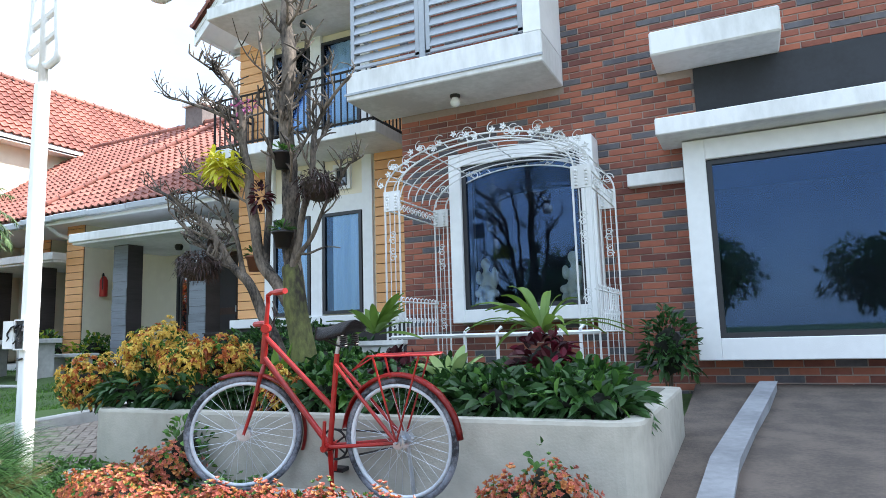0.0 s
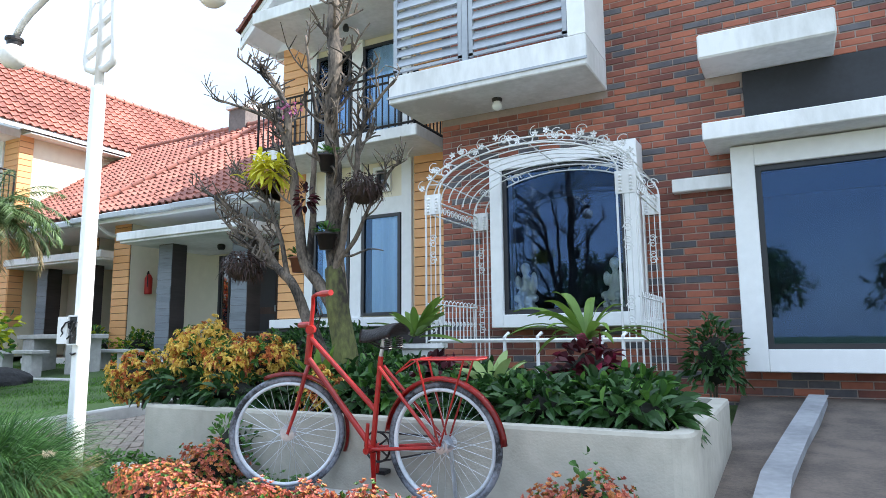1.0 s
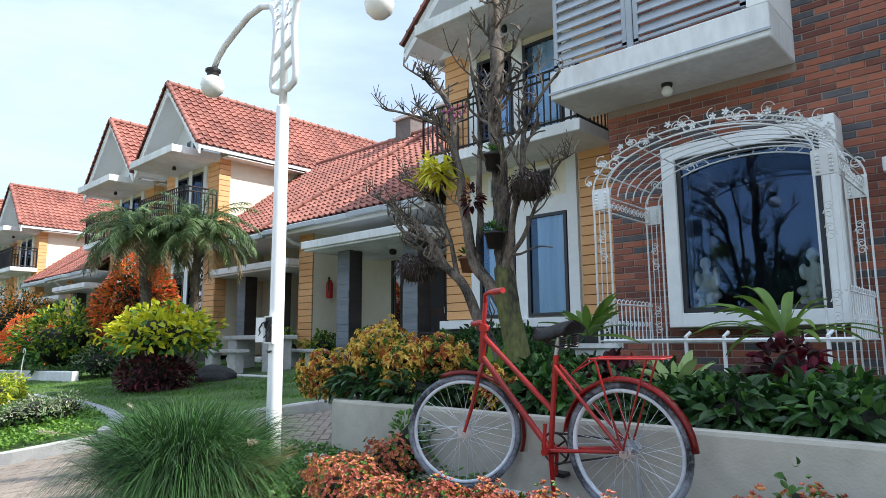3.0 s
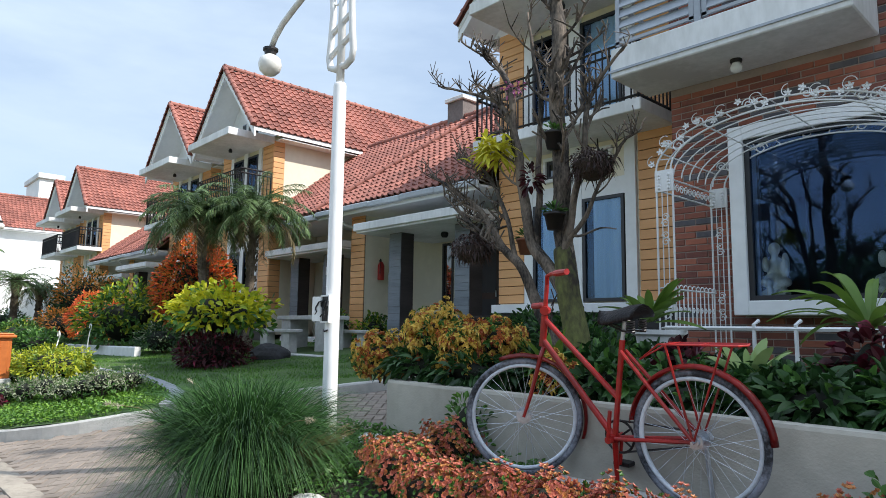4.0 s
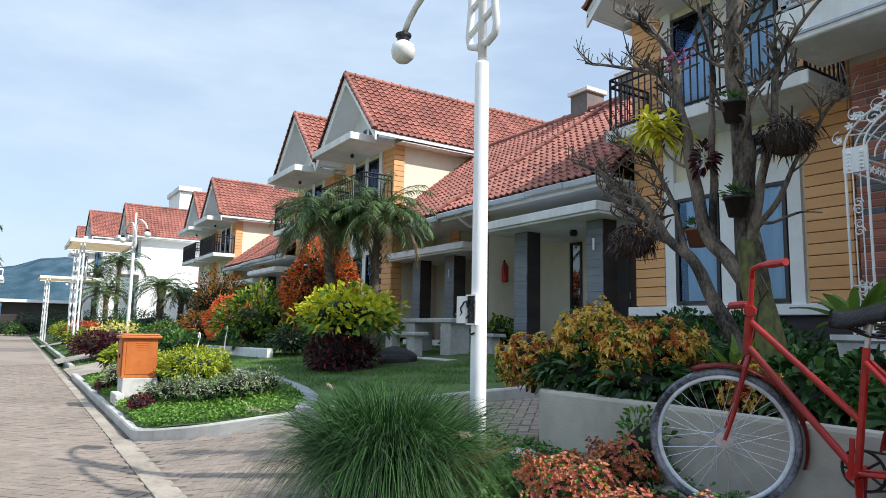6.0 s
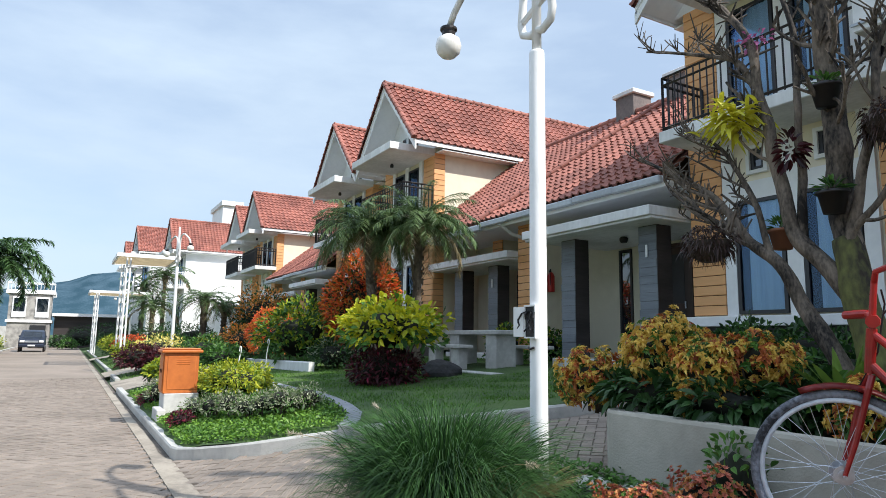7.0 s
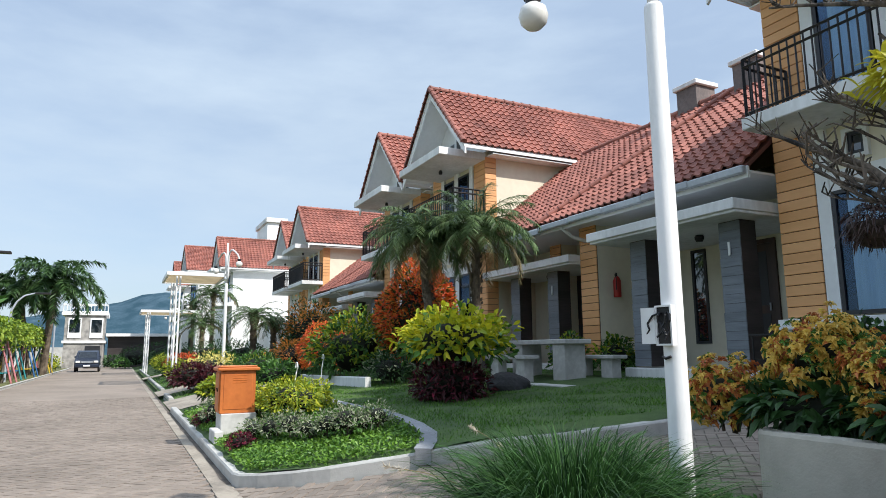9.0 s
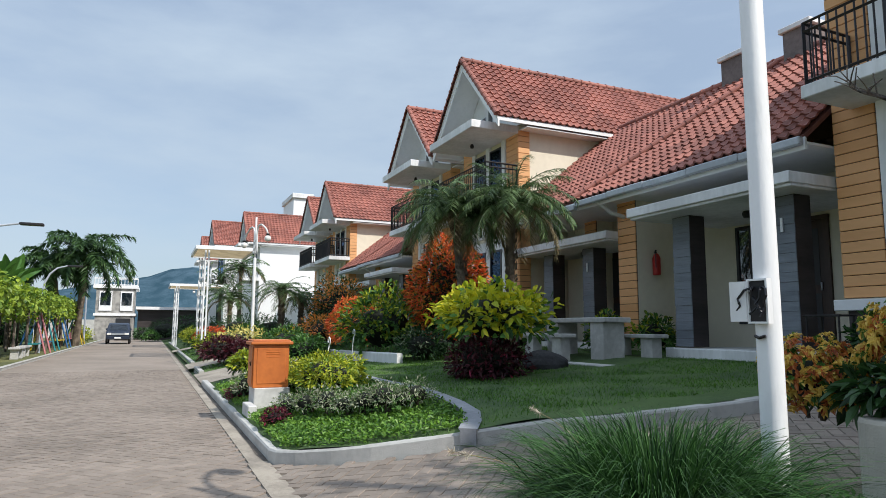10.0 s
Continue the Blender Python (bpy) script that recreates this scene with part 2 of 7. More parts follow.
def lathe(bm, c, prof, seg=20):
    """Turns a profile of (radius, height) about the upright through c."""
    rings = [[bm.verts.new(Vector(c) + Vector((r * math.cos(k * 2 * math.pi / seg), r * math.sin(k * 2 * math.pi / seg), z))) for k in range(seg)] for r, z in prof]
    for i in range(len(rings) - 1):
        for k in range(seg):
            bm.faces.new((rings[i][k], rings[i][(k + 1) % seg], rings[i + 1][(k + 1) % seg], rings[i + 1][k]))
    bm.faces.new(rings[0][::-1])
    bm.faces.new(rings[-1])
    return bm


def sweep(pts, w, h0, h1, zf):
    """A kerb along a plan line: w wide to the line's left, from h0 under to h1 over the ground height zf."""
    bm = bmesh.new()
    rows = []
    for i, p in enumerate(pts):
        a, b = Vector(pts[max(i - 1, 0)]), Vector(pts[min(i + 1, len(pts) - 1)])
        d = (b - a).normalized()
        n = Vector((-d.y, d.x))
        p = Vector(p)
        q = p + n * w
        z = zf(p.x, p.y)
        e = n * 0.015
        ring = [(p.x, p.y, z - h0), (p.x, p.y, z + h1 - 0.02), (p.x + e.x, p.y + e.y, z + h1), (q.x - e.x, q.y - e.y, z + h1), (q.x, q.y, z + h1 - 0.02), (q.x, q.y, z - h0)]
        rows.append([bm.verts.new(v) for v in ring])
    for i in range(len(rows) - 1):
        for k in range(5):
            bm.faces.new((rows[i][k], rows[i + 1][k], rows[i + 1][k + 1], rows[i][k + 1]))
    bm.faces.new(rows[0])
    bm.faces.new(rows[-1][::-1])
    bmesh.ops.recalc_face_normals(bm, faces=bm.faces)
    return bm


def unit(v):
    return v / np.maximum(np.linalg.norm(v, axis=1, keepdims=True), 1e-9)


def leaves(name, P, D, L, W, material, parent, label="", fold=0.25, droop=0.25, N=None):
    """One mesh of many folded leaves: base points P, directions D, lengths L and widths W."""
    P, D = np.asarray(P, float), unit(np.asarray(D, float))
    n = len(P)
    L = np.broadcast_to(np.asarray(L, float).reshape(-1, 1), (n, 1))
    W = np.broadcast_to(np.asarray(W, float).reshape(-1, 1), (n, 1))
    if N is None:
        N = np.tile([0.0, 0.0, 1.0], (n, 1)) + np.random.normal(0, 0.35, (n, 3))
    S = unit(np.cross(D, N))
    U = unit(np.cross(S, D))
    Z = np.array([0, 0, 1.0])

    def mid(q):
        return P + D * L * q - Z * L * droop * q * q

    if float(L.mean()) < 0.045:
        c = mid(0.5)
        V = np.stack([P, c + S * W * 0.5 + U * W * fold, c, c - S * W * 0.5 + U * W * fold, mid(1.0)], 1).reshape(-1, 3)
        k = np.arange(n)[:, None] * 5
        F = np.concatenate([k + np.array([[0, 2, 1]]), k + np.array([[0, 3, 2]]), k + np.array([[1, 2, 4]]), k + np.array([[2, 3, 4]])]).tolist()
    else:
        rows = [P]
        for q, w in ((0.22, 0.36), (0.5, 0.5), (0.8, 0.3)):
            c = mid(q)
            rows += [c + S * W * w + U * W * fold * w * 2, c, c - S * W * w + U * W * fold * w * 2]
        rows.append(mid(1.0))
        V = np.stack(rows, 1).reshape(-1, 3)
        k = np.arange(n)[:, None] * 11
        F = []
        for q in ((0, 2, 1), (0, 3, 2), (7, 8, 10), (8, 9, 10)):
            F += (k + np.array([q])).tolist()
        for q in ((1, 2, 5, 4), (2, 3, 6, 5), (4, 5, 8, 7), (5, 6, 9, 8)):
            F += (k + np.array([q])).tolist()
    return raw(name, V.tolist(), F, material, parent, label)


def blades(name, P, D, L, W, material, parent, label="", droop=0.6, seg=4):
    """One mesh of thin arching blades."""
    P, D = np.asarray(P, float), unit(np.asarray(D, float))
    n = len(P)
    L = np.broadcast_to(np.asarray(L, float).reshape(-1, 1), (n, 1))
    W = np.broadcast_to(np.asarray(W, float).reshape(-1, 1), (n, 1))
    S = unit(np.cross(D, np.array([0, 0, 1.0]) + np.random.normal(0, 0.3, (n, 3))))
    rows = []
    for i in range(seg + 1):
        s = i / seg
        c = P + D * L * s - np.array([0, 0, 1.0]) * L * droop * s * s
        w = W * (1 - s ** 2.2) * 0.5 + 0.0006
        rows += [c + S * w, c - S * w]
    V = np.stack(rows, 1).reshape(-1, 3)
    m = 2 * (seg + 1)
    k = np.arange(n)[:, None] * m
    F = np.concatenate([k + np.array([[2 * i, 2 * i + 1, 2 * i + 3, 2 * i + 2]]) for i in range(seg)])
    return raw(name, V.tolist(), F.tolist(), material, parent, label)


# ---- ground heights ----
GY = [-400.0, 1.97, 4.0, 7.5, 9.3, 11.0, 400.0]
GZ = [0.0, 0.0, 0.43, 0.63, 0.85, 1.05, 1.05]


def gz(x, y):
    return float(np.interp(y, GY, GZ))


def lz(x, y):
    """Height of the planted beds, which lie a kerb's height over the paving."""
    return gz(x, y) + 0.13 * min(1.0, max(0.0, (y - 1.9) / 0.2)) * min(1.0, max(0.0, (9.6 - y) / 1.0))


def sheet(x0, x1, y0, y1, dx, dy, zf, off=0.0, inside=None):
    bm = bmesh.new()
    nx, ny = max(1, round((x1 - x0) / dx)), max(1, round((y1 - y0) / dy))
    g = [[None] * (ny + 1) for _ in range(nx + 1)]
    for i in range(nx + 1):
        for j in range(ny + 1):
            x, y = x0 + (x1 - x0) * i / nx, y0 + (y1 - y0) * j / ny
            g[i][j] = bm.verts.new((x, y, zf(x, y) + off))
    for i in range(nx):
        for j in range(ny):
            f = (g[i][j], g[i + 1][j], g[i + 1][j + 1], g[i][j + 1])
            c = (f[0].co + f[2].co) / 2
            if inside is None or inside(c.x, c.y):
                bm.faces.new(f)
    return bm


def grid_sheet(xs, ys, zf):
    bm = bmesh.new()
    g = [[bm.verts.new((x, y, zf(x, y))) for y in ys] for x in xs]
    for i in range(len(xs) - 1):
        for j in range(len(ys) - 1):
            bm.faces.new((g[i][j], g[i + 1][j], g[i + 1][j + 1], g[i][j + 1]))
    return bm


xs = [-1600, -400, -120, -60, -30, 0, 30, 120, 400, 1600]
ys = [-1600, -300, -60, -10, 0, 1.9, 4.0, 7.5, 9.3, 11.0, 40, 300, 1600]
tagged(part("ground", grid_sheet(xs, ys, lambda x, y: gz(x, y) - 0.12), LAWN), "grassy ground that runs to the hills", "ground", kind="structure")


# kerb line on the drive's far side
DRIVE = [(-9.95, 2.0), (-9.78, 2.03), (-9.5, 2.18), (-9.15, 2.45), (-8.85, 2.75), (-8.5, 3.2), (-8.2, 3.65), (-7.95, 4.1), (-7.78, 4.7), (-7.68, 5.4), (-7.65, 6.2), (-7.7, 7.2), (-7.8, 9.0)]
DX, DY = [p[0] for p in DRIVE[1:]], [p[1] for p in DRIVE[1:]]


def drive_x(y):
    return float(np.interp(y, DY, DX))


def in_lawn(x, y):
    return -17.4 < x < drive_x(y) - 0.1 and 2.08 < y < 10.6


bm = bmesh.new()
rows = []
for j in range(44):
    y = 2.06 + j * 0.2
    x1 = drive_x(max(y, 2.02)) - 0.06
    rows.append([bm.verts.new((-17.4 + (x1 + 17.4) * i / 34, y, lz(0, y) + 0.03 * noise.noise((i * 0.4, j * 0.35, 0)))) for i in range(35)])
for j in range(43):
    for i in range(34):
        bm.faces.new((rows[j][i], rows[j][i + 1], rows[j + 1][i + 1], rows[j + 1][i]))
tagged(part("lawn", bm, LAWN, smooth=True), "sloping mown lawn between the road kerb and the houses", "lawn", kind="structure")
tagged(part("kerb", sweep(DRIVE, 0.13, 0.2, 0.13, gz), KERB), "pale concrete kerb curving along the paved drive", "kerb", kind="structure")
for a, b in ((-19.6, -9.95), (-25.6, -23.2), (-41.0, -28.5), (-62.0, -43.5)):
    n = max(2, int((b - a) / 1.2))
    tagged(part("kerb", sweep([(a + (b - a) * i / n, 2.0 if a > -20 else 2.15 + (-a - 18) * 0.004) for i in range(n + 1)], 0.14, 0.2, 0.13, lambda x, y: 0.0), KERB), "pale concrete kerb along the paved road", "kerb", kind="structure")
tagged(part("gutter_strip", boxes((-9.9, 1.78, -0.05, 6, 2.0, 0.006), (-90, 1.8, -0.05, -9.9, 1.99, 0.004)), mat("worn_sandy_concrete", (0.36, 0.315, 0.255), 0.9, (0.22, 0.19, 0.155), scale=5, bump=0.5, bscale=60)), "narrow worn concrete strip along the road edge", "gutter", kind="structure")
# strip of uneven width, darker than the road, along the kerb's foot
bm = bmesh.new()
rows = []
for i in range(131):
    x = -62 + i * 0.4
    w = 0.045 + 0.05 * abs(noise.noise((x * 0.8, 0, 0))) + 0.02 * noise.noise((x * 3.1, 4, 0))
    rows.append([bm.verts.new((x, 1.995 - max(w, 0.02), 0.0085)), bm.verts.new((x, 1.999, 0.0085))])
for a, b in zip(rows, rows[1:]):
    bm.faces.new((a[0], b[0], b[1], a[1]))
tagged(part("kerb_foot_joint", bm, mat("dark_kerb_joint", (0.15, 0.125, 0.10), 0.95, (0.06, 0.05, 0.042), scale=6, bump=0.5)), "dark joint of uneven width at the foot of the kerb", "gutter", kind="structure")
for x0, x1 in ((-23.1, -19.7), (-28.4, -25.7), (-43.4, -41.1)):
    tagged(part("crossover", sheet(x0, x1, 2.02, 6.4, 0.5, 0.4, gz, 0.014), bpy.data.materials["worn_sandy_concrete"], smooth=True), "pale concrete driveway between the planted beds", "driveway", kind="structure")
road = tagged(part("road", sheet(-95, 14, -3.3, 1.8, 3, 2, lambda x, y: -0.012), PAVERBED), "block-paved road of worn grey-brown pavers", "road", kind="structure")
drive = tagged(part("pavement", sheet(-10.2, 4, 1.97, 9.6, 0.4, 0.1, gz, -0.014, lambda x, y: x > drive_x(max(y, 2.02)) + 0.0 and not (-5.1 < x < -0.85 and y > 4.3)), PAVERBED), "sloping drive of grey concrete pavers", "drive", kind="structure")
tagged(part("kerb", sweep([(-95 + 5 * i, -3.3) for i in range(22)], -0.16, 0.1, 0.10, lambda x, y: 0.0), KERB), "pale kerb along the far side of the road", "kerb", kind="structure")


# ---- roofs ----
def tile_shape(du, dv):
    s = np.linspace(0, 1, 7)
    h = 0.026 * np.cos(2 * np.pi * s) + 0.008 * np.cos(4 * np.pi * s)
    lo = np.stack([s * du, np.zeros(7), h + 0.044], 1)
    hi = np.stack([s * du, np.full(7, dv * 1.06), h + 0.004], 1)
    lip = np.stack([s * du, np.full(7, 0.004), h + 0.006], 1)
    F = [(i, i + 1, i + 8, i + 7) for i in range(6)] + [(14 + i, 15 + i, i + 1, i) for i in range(6)]
    return np.concatenate([lo, hi, lip]), F


def slope(parent, o, u, v, lu, lv, pieces=0, label="", du=0.225, dv=0.25, keep=None, under=None):
    """A tiled roof slope from the eave corner o, lu long along u, lv up along v. pieces: how many tiles stand as objects of their own."""
    o, u, v = Vector(o), Vector(u).normalized(), Vector(v).normalized()
    n = u.cross(v)
    nu, nv = max(1, round(lu / du)), max(1, round(lv / dv))
    du, dv = lu / nu, lv / nv
    rot = np.array([u, v, n])
    V0, F0 = tile_shape(du, dv)
    cells = [(i, j) for j in range(nv) for i in range(nu) if keep is None or keep(o + u * du * (i + 0.5) + v * dv * (j + 0.5))]
    base = bmesh.new()
    c = [o, o + u * lu, o + u * lu + v * lv, o + v * lv]
    lo = [base.verts.new(p - n * 0.09) for p in c]
    hi = [base.verts.new(p - n * 0.025) for p in c]
    base.faces.new(hi), base.faces.new(lo[::-1])
    for k in range(4):
        base.faces.new((lo[k], lo[(k + 1) % 4], hi[(k + 1) % 4], hi[k]))
    roof = part("roof", base, under or ROOFBASE, parent, label)
    one = None
    rnd = random.Random(len(cells))
    V, F = [], []
    for q, (i, j) in enumerate(cells):
        p = o + u * du * i + v * dv * j
        if q < pieces:
            if one is None:
                one = bpy.data.meshes.new("tile")
                one.from_pydata([tuple(r) for r in V0], [], F0)
                one.materials.append(TILE_PIECE)
            ob = new("tile", one)
            m = Matrix((u, v, n)).transposed().to_4x4()
            m.translation = p + n * rnd.uniform(-0.004, 0.008)
            ob.parent = roof
            ob.matrix_basis = m @ pose(0, 0, 0, rnd.uniform(-0.8, 0.8), rnd.uniform(-0.6, 0.6), rnd.uniform(-0.8, 0.8))
        else:
            k = len(V)
            V.extend((V0 @ rot + np.array(p + n * rnd.uniform(-0.004, 0.008))).tolist())
            F.extend([tuple(a + k for a in f) for f in F0])
    if V:
        tagged(raw("tiles", V, F, TILE, roof), kind="stuff")
    return roof


def caps(parent, a, b, step=0.34, r=0.10, name="ridge_tile"):
    """Half-round cap tiles along a ridge, each a piece of its own."""
    a, b = Vector(a), Vector(b)
    n = max(1, round((b - a).length / step))
    d = (b - a) / n
    bm = bmesh.new()
    rings = []
    for s, rr in ((0, r * 1.16), (0.16, r * 1.16), (0.165, r), (1.03, r * 0.97)):
        rings.append([bm.verts.new((rr * math.cos(radians(k * 30)), s * d.length, rr * 0.9 * math.sin(radians(k * 30)))) for k in range(-1, 8)])
    for i in range(3):
        for k in range(8):
            bm.faces.new((rings[i][k], rings[i][k + 1], rings[i + 1][k + 1], rings[i + 1][k]))
    bm.faces.new(rings[0][::-1])
    me = bpy.data.meshes.new(name)
    bmesh.ops.recalc_face_normals(bm, faces=bm.faces)
    bm.to_mesh(me)
    bm.free()
    me.materials.append(TILE_PIECE)
    y = d.normalized()
    x = y.cross(Vector((0, 0, 1))).normalized()
    for i in range(n):
        ob = new(name, me)
        ob.parent = parent
        m = Matrix((x, y, x.cross(y))).transposed().to_4x4()
        m.translation = a + d * i
        ob.matrix_basis = m


def boards(parent, x0, x1, y, z0, z1, h=0.165, depth=0.03, axis="x", name="board", sign=-1):
    """Horizontal boards on a wall face, each a piece; axis y: the face runs along y at x = y."""
    n = max(1, round((z1 - z0) / h))
    h = (z1 - z0) / n
    L = x1 - x0
    bm = bmesh.new()
    e = 0.0055
    box(bm, 0, 0, e, L, depth, h - e, bevel=0.006)
    me = bpy.data.meshes.new(name)
    bm.to_mesh(me)
    bm.free()
    me.materials.append(ORANGE_PIECE)
    for i in range(n):
        ob = new(name, me)
        ob.parent = parent
        if axis == "x":
            ob.matrix_basis = pose(x0, y - depth if sign < 0 else y, z0 + i * h)
        else:
            ob.matrix_basis = pose(y + depth if sign > 0 else y, x0, z0 + i * h, 0, 0, 90)


CHIM = mat("grey_brown_chimney", (0.23, 0.19, 0.18), 0.85, (0.14, 0.12, 0.115), scale=4, bump=0.4, bscale=40)
ORANGE_PIECE = mat("orange_board_piece", (0.80, 0.43, 0.19), 0.6, (0.68, 0.345, 0.14), scale=2.5, obj=0.35, bump=0.1, bscale=80, stretch=(0.4, 0.4, 3))


def window(parent, x0, x1, y, z0, z1, frame=0.13, proud=0.06, curtain=True, mullion=False, fmat=None, name="window", back=0.06):
    """A window in a wall face at y: surround, dark sash, glass and curtains."""
    w = thing_part(name, parent)
    fm = fmat or WHITE
    if frame:
        part("frame", boxes((x0 - frame, y - proud, z0 - frame, x0, y + 0.02, z1 + frame), (x1, y - proud, z0 - frame, x1 + frame, y + 0.02, z1 + frame),
                            (x0, y - proud, z1, x1, y + 0.02, z1 + frame), (x0, y - proud, z0 - frame, x1, y + 0.02, z0)), fm, w)
    s = 0.055
    rows = [(x0, y - 0.02, z0, x0 + s, y + 0.03, z1), (x1 - s, y - 0.02, z0, x1, y + 0.03, z1), (x0 + s, y - 0.02, z1 - s, x1 - s, y + 0.03, z1), (x0 + s, y - 0.02, z0, x1 - s, y + 0.03, z0 + s)]
    if mullion:
        c = (x0 + x1) / 2
        rows.append((c - 0.025, y - 0.015, z0 + s, c + 0.025, y + 0.03, z1 - s))
    part("sash", boxes(*rows), FRAME, w)
    part("pane", boxes((x0 + s, y + 0.008, z0 + s, x1 - s, y + 0.014, z1 - s)), CLEAR if curtain else GLASS, w)
    if curtain:
        bm = bmesh.new()
        n = max(8, int((x1 - x0) * 26))
        for (a, b) in ((x0 + (x1 - x0) * 0.24, x1 - s),):
            cols = []
            for i in range(n + 1):
                xx = a + (b - a) * i / n
                yy = y + 0.033 + 0.012 * math.sin(i * 1.25) + 0.005 * math.sin(i * 0.5)
                cols.append((bm.verts.new((xx, yy, z0 + s)), bm.verts.new((xx, yy, z1 - s))))
            for i in range(n):
                bm.faces.new((cols[i][0], cols[i + 1][0], cols[i + 1][1], cols[i][1]))
        part("curtain", bm, CURTAIN, w, smooth=True)
        # Black sheet on the solid wall, painted as the unlit room behind.
        part("room_shade_sheet", boxes((x0, y + 0.052, z0, x1, y + 0.056, z1)), DARK, w)
    return w


def thing_part(name, parent, label=""):
    ob = new(name)
    ob.parent = parent
    if label:
        ob["label"] = label
    return ob


def railing(parent, pts, z, h=0.92, step=0.125, material=None, name="railing", bar=0.016, rail=0.025):
    material = material or BLACKMETAL
    r = thing_part(name, parent)
    for zz in (z + 0.06, z + h * 0.86, z + h):
        bm = bmesh.new()
        for a, b in zip(pts, pts[1:]):
            tube(bm, [(a[0], a[1], zz), (b[0], b[1], zz)], rail, 4)
        part("rail", bm, material, r)
    for a, b in zip(pts, pts[1:]):
        n = max(1, round(math.dist(a, b) / step))
        for i in range(n + 1):
            x, y = a[0] + (b[0] - a[0]) * i / n, a[1] + (b[1] - a[1]) * i / n
            bm = bmesh.new()
            tube(bm, [(x, y, z), (x, y, z + h)], bar if 0 < i < n else rail * 1.2, 4)
            part("baluster", bm, material, r)
    return r


def gable_wing(parent, xc, y0, y1, zb, ze, zr, hw=1.7, wall=None, orange=True, balcony=True, over=0.5, tiles=0, front_over=0.95, lower=True, rail=None, floor=3.75):
    """One gabled two-storey bay: walls, roof, gable, windows, canopy and balcony."""
    wall = wall or CREAM
    xl, xr = xc - hw, xc + hw
    bm = bmesh.new()
    box(bm, xl, y0, zb, xr, y1, ze)
    part("wall", bm, wall, parent)
    # gable triangle
    zi = zr - 0.08
    zt = ze - 0.02
    bm = bmesh.new()
    f = [bm.verts.new(p) for p in ((xl - over * 0.9, y0 - 0.02, zt), (xr + over * 0.9, y0 - 0.02, zt), (xc, y0 - 0.02, zi - 0.1))]
    g = [bm.verts.new((v.co.x, y1, v.co.z)) for v in f]
    bm.faces.new(f), bm.faces.new(g[::-1])
    for k in range(3):
        bm.faces.new((f[k], g[k], g[(k + 1) % 3], f[(k + 1) % 3]))
    part("gable", bm, WHITE, parent)
    # narrow vents in the gable
    for dx, hh in ((-0.30, 0.55), (0.12, 1.0), (0.54, 0.7)):
        part("vent", boxes((xc + dx - 0.10, y0 - 0.045, ze + 0.2, xc + dx + 0.10, y0 - 0.022, ze + 0.2 + hh)), GLASS, parent)
        part("vent_frame", boxes((xc + dx - 0.13, y0 - 0.035, ze + 0.17, xc + dx + 0.13, y0 - 0.02, ze + 0.23 + hh)), GREYMETAL, parent)
    yf = y0 - front_over
    wr = hw + over
    sl = math.hypot(wr, zr - ze)
    vdir = Vector((-wr, 0, zr - ze)).normalized()
    slope(parent, (xc + wr, yf, ze), (0, 1, 0), vdir, y1 - yf, sl, tiles, "clay-tiled roof slope", under=WHITE)
    vdl = Vector((wr, 0, zr - ze)).normalized()
    slope(parent, (xc - wr, y1, ze), (0, -1, 0), vdl, y1 - yf, sl, 0, "clay-tiled roof slope", under=WHITE)
    caps(parent, (xc, yf - 0.02, zr + 0.02), (xc, y1, zr + 0.02))
    for s in (-1, 1):
        caps(parent, (xc + s * wr, yf, ze + 0.03), (xc, yf, zr + 0.02), 0.27, 0.085, "verge_tile")
        bm = bmesh.new()
        a, b = Vector((xc + s * wr, yf + 0.02, ze - 0.1)), Vector((xc, yf + 0.02, zr - 0.1))
        vs = [bm.verts.new(p) for p in (a - Vector((0, 0, 0.2)), b - Vector((0, 0, 0.22)), b, a)]
        ws = [bm.verts.new(v.co + Vector((0, 0.05, 0))) for v in vs]
        bm.faces.new(vs), bm.faces.new(ws[::-1])
        for k in range(4):
            bm.faces.new((vs[k], ws[k], ws[(k + 1) % 4], vs[(k + 1) % 4]))
        bmesh.ops.recalc_face_normals(bm, faces=bm.faces)
        part("bargeboard", bm, WHITE, parent)
    # eave board and soffit
    for s in (-1, 1):
        part("fascia", boxes((xc + s * wr - 0.02 * s, yf + 0.02, ze - 0.12, xc + s * (wr - 0.05), y1, ze - 0.02)), WHITE, parent)
        part("soffit", boxes((xc + s * (hw + 0.002), y0 + 0.02, ze - 0.18, xc + s * (wr - 0.06), y1, ze - 0.15)), WHITE, parent)
    # corner strips of boards
    if orange:
        for a, b in ((xl - 0.01, xl + 0.62), (xr - 0.62, xr + 0.01)):
            part("backing", boxes((a, y0 - 0.012, zb + 0.75, b, y0 - 0.002, ze)), GAP, parent)
            boards(parent, a, b, y0 - 0.012, zb + 0.75, ze - 0.02)
        part("backing", boxes((xr + 0.002, y0, zb + 0.75, xr + 0.012, y0 + 0.34, ze - 0.15)), GAP, parent)
        boards(parent, y0 - 0.03, y0 + 0.34, xr + 0.012, zb + 0.75, ze - 0.16, axis="y", sign=1)
    # white frame strips and windows
    z2 = zb + floor
    wl, wr2 = xl + 0.66, xr - 0.66
    for a, b in ((wl, wl + 0.2), (wr2 - 0.2, wr2), (xc - 0.12, xc + 0.12)):
        part("pilaster", boxes((a, y0 - 0.07, zb + 0.72, b, y0, ze)), WHITE, parent)
    part("sill", boxes((xl - 0.1, y0 - 0.16, zb + 0.57, xr + 0.06, y0, zb + 0.73), bevel=0.01), WHITE, parent)
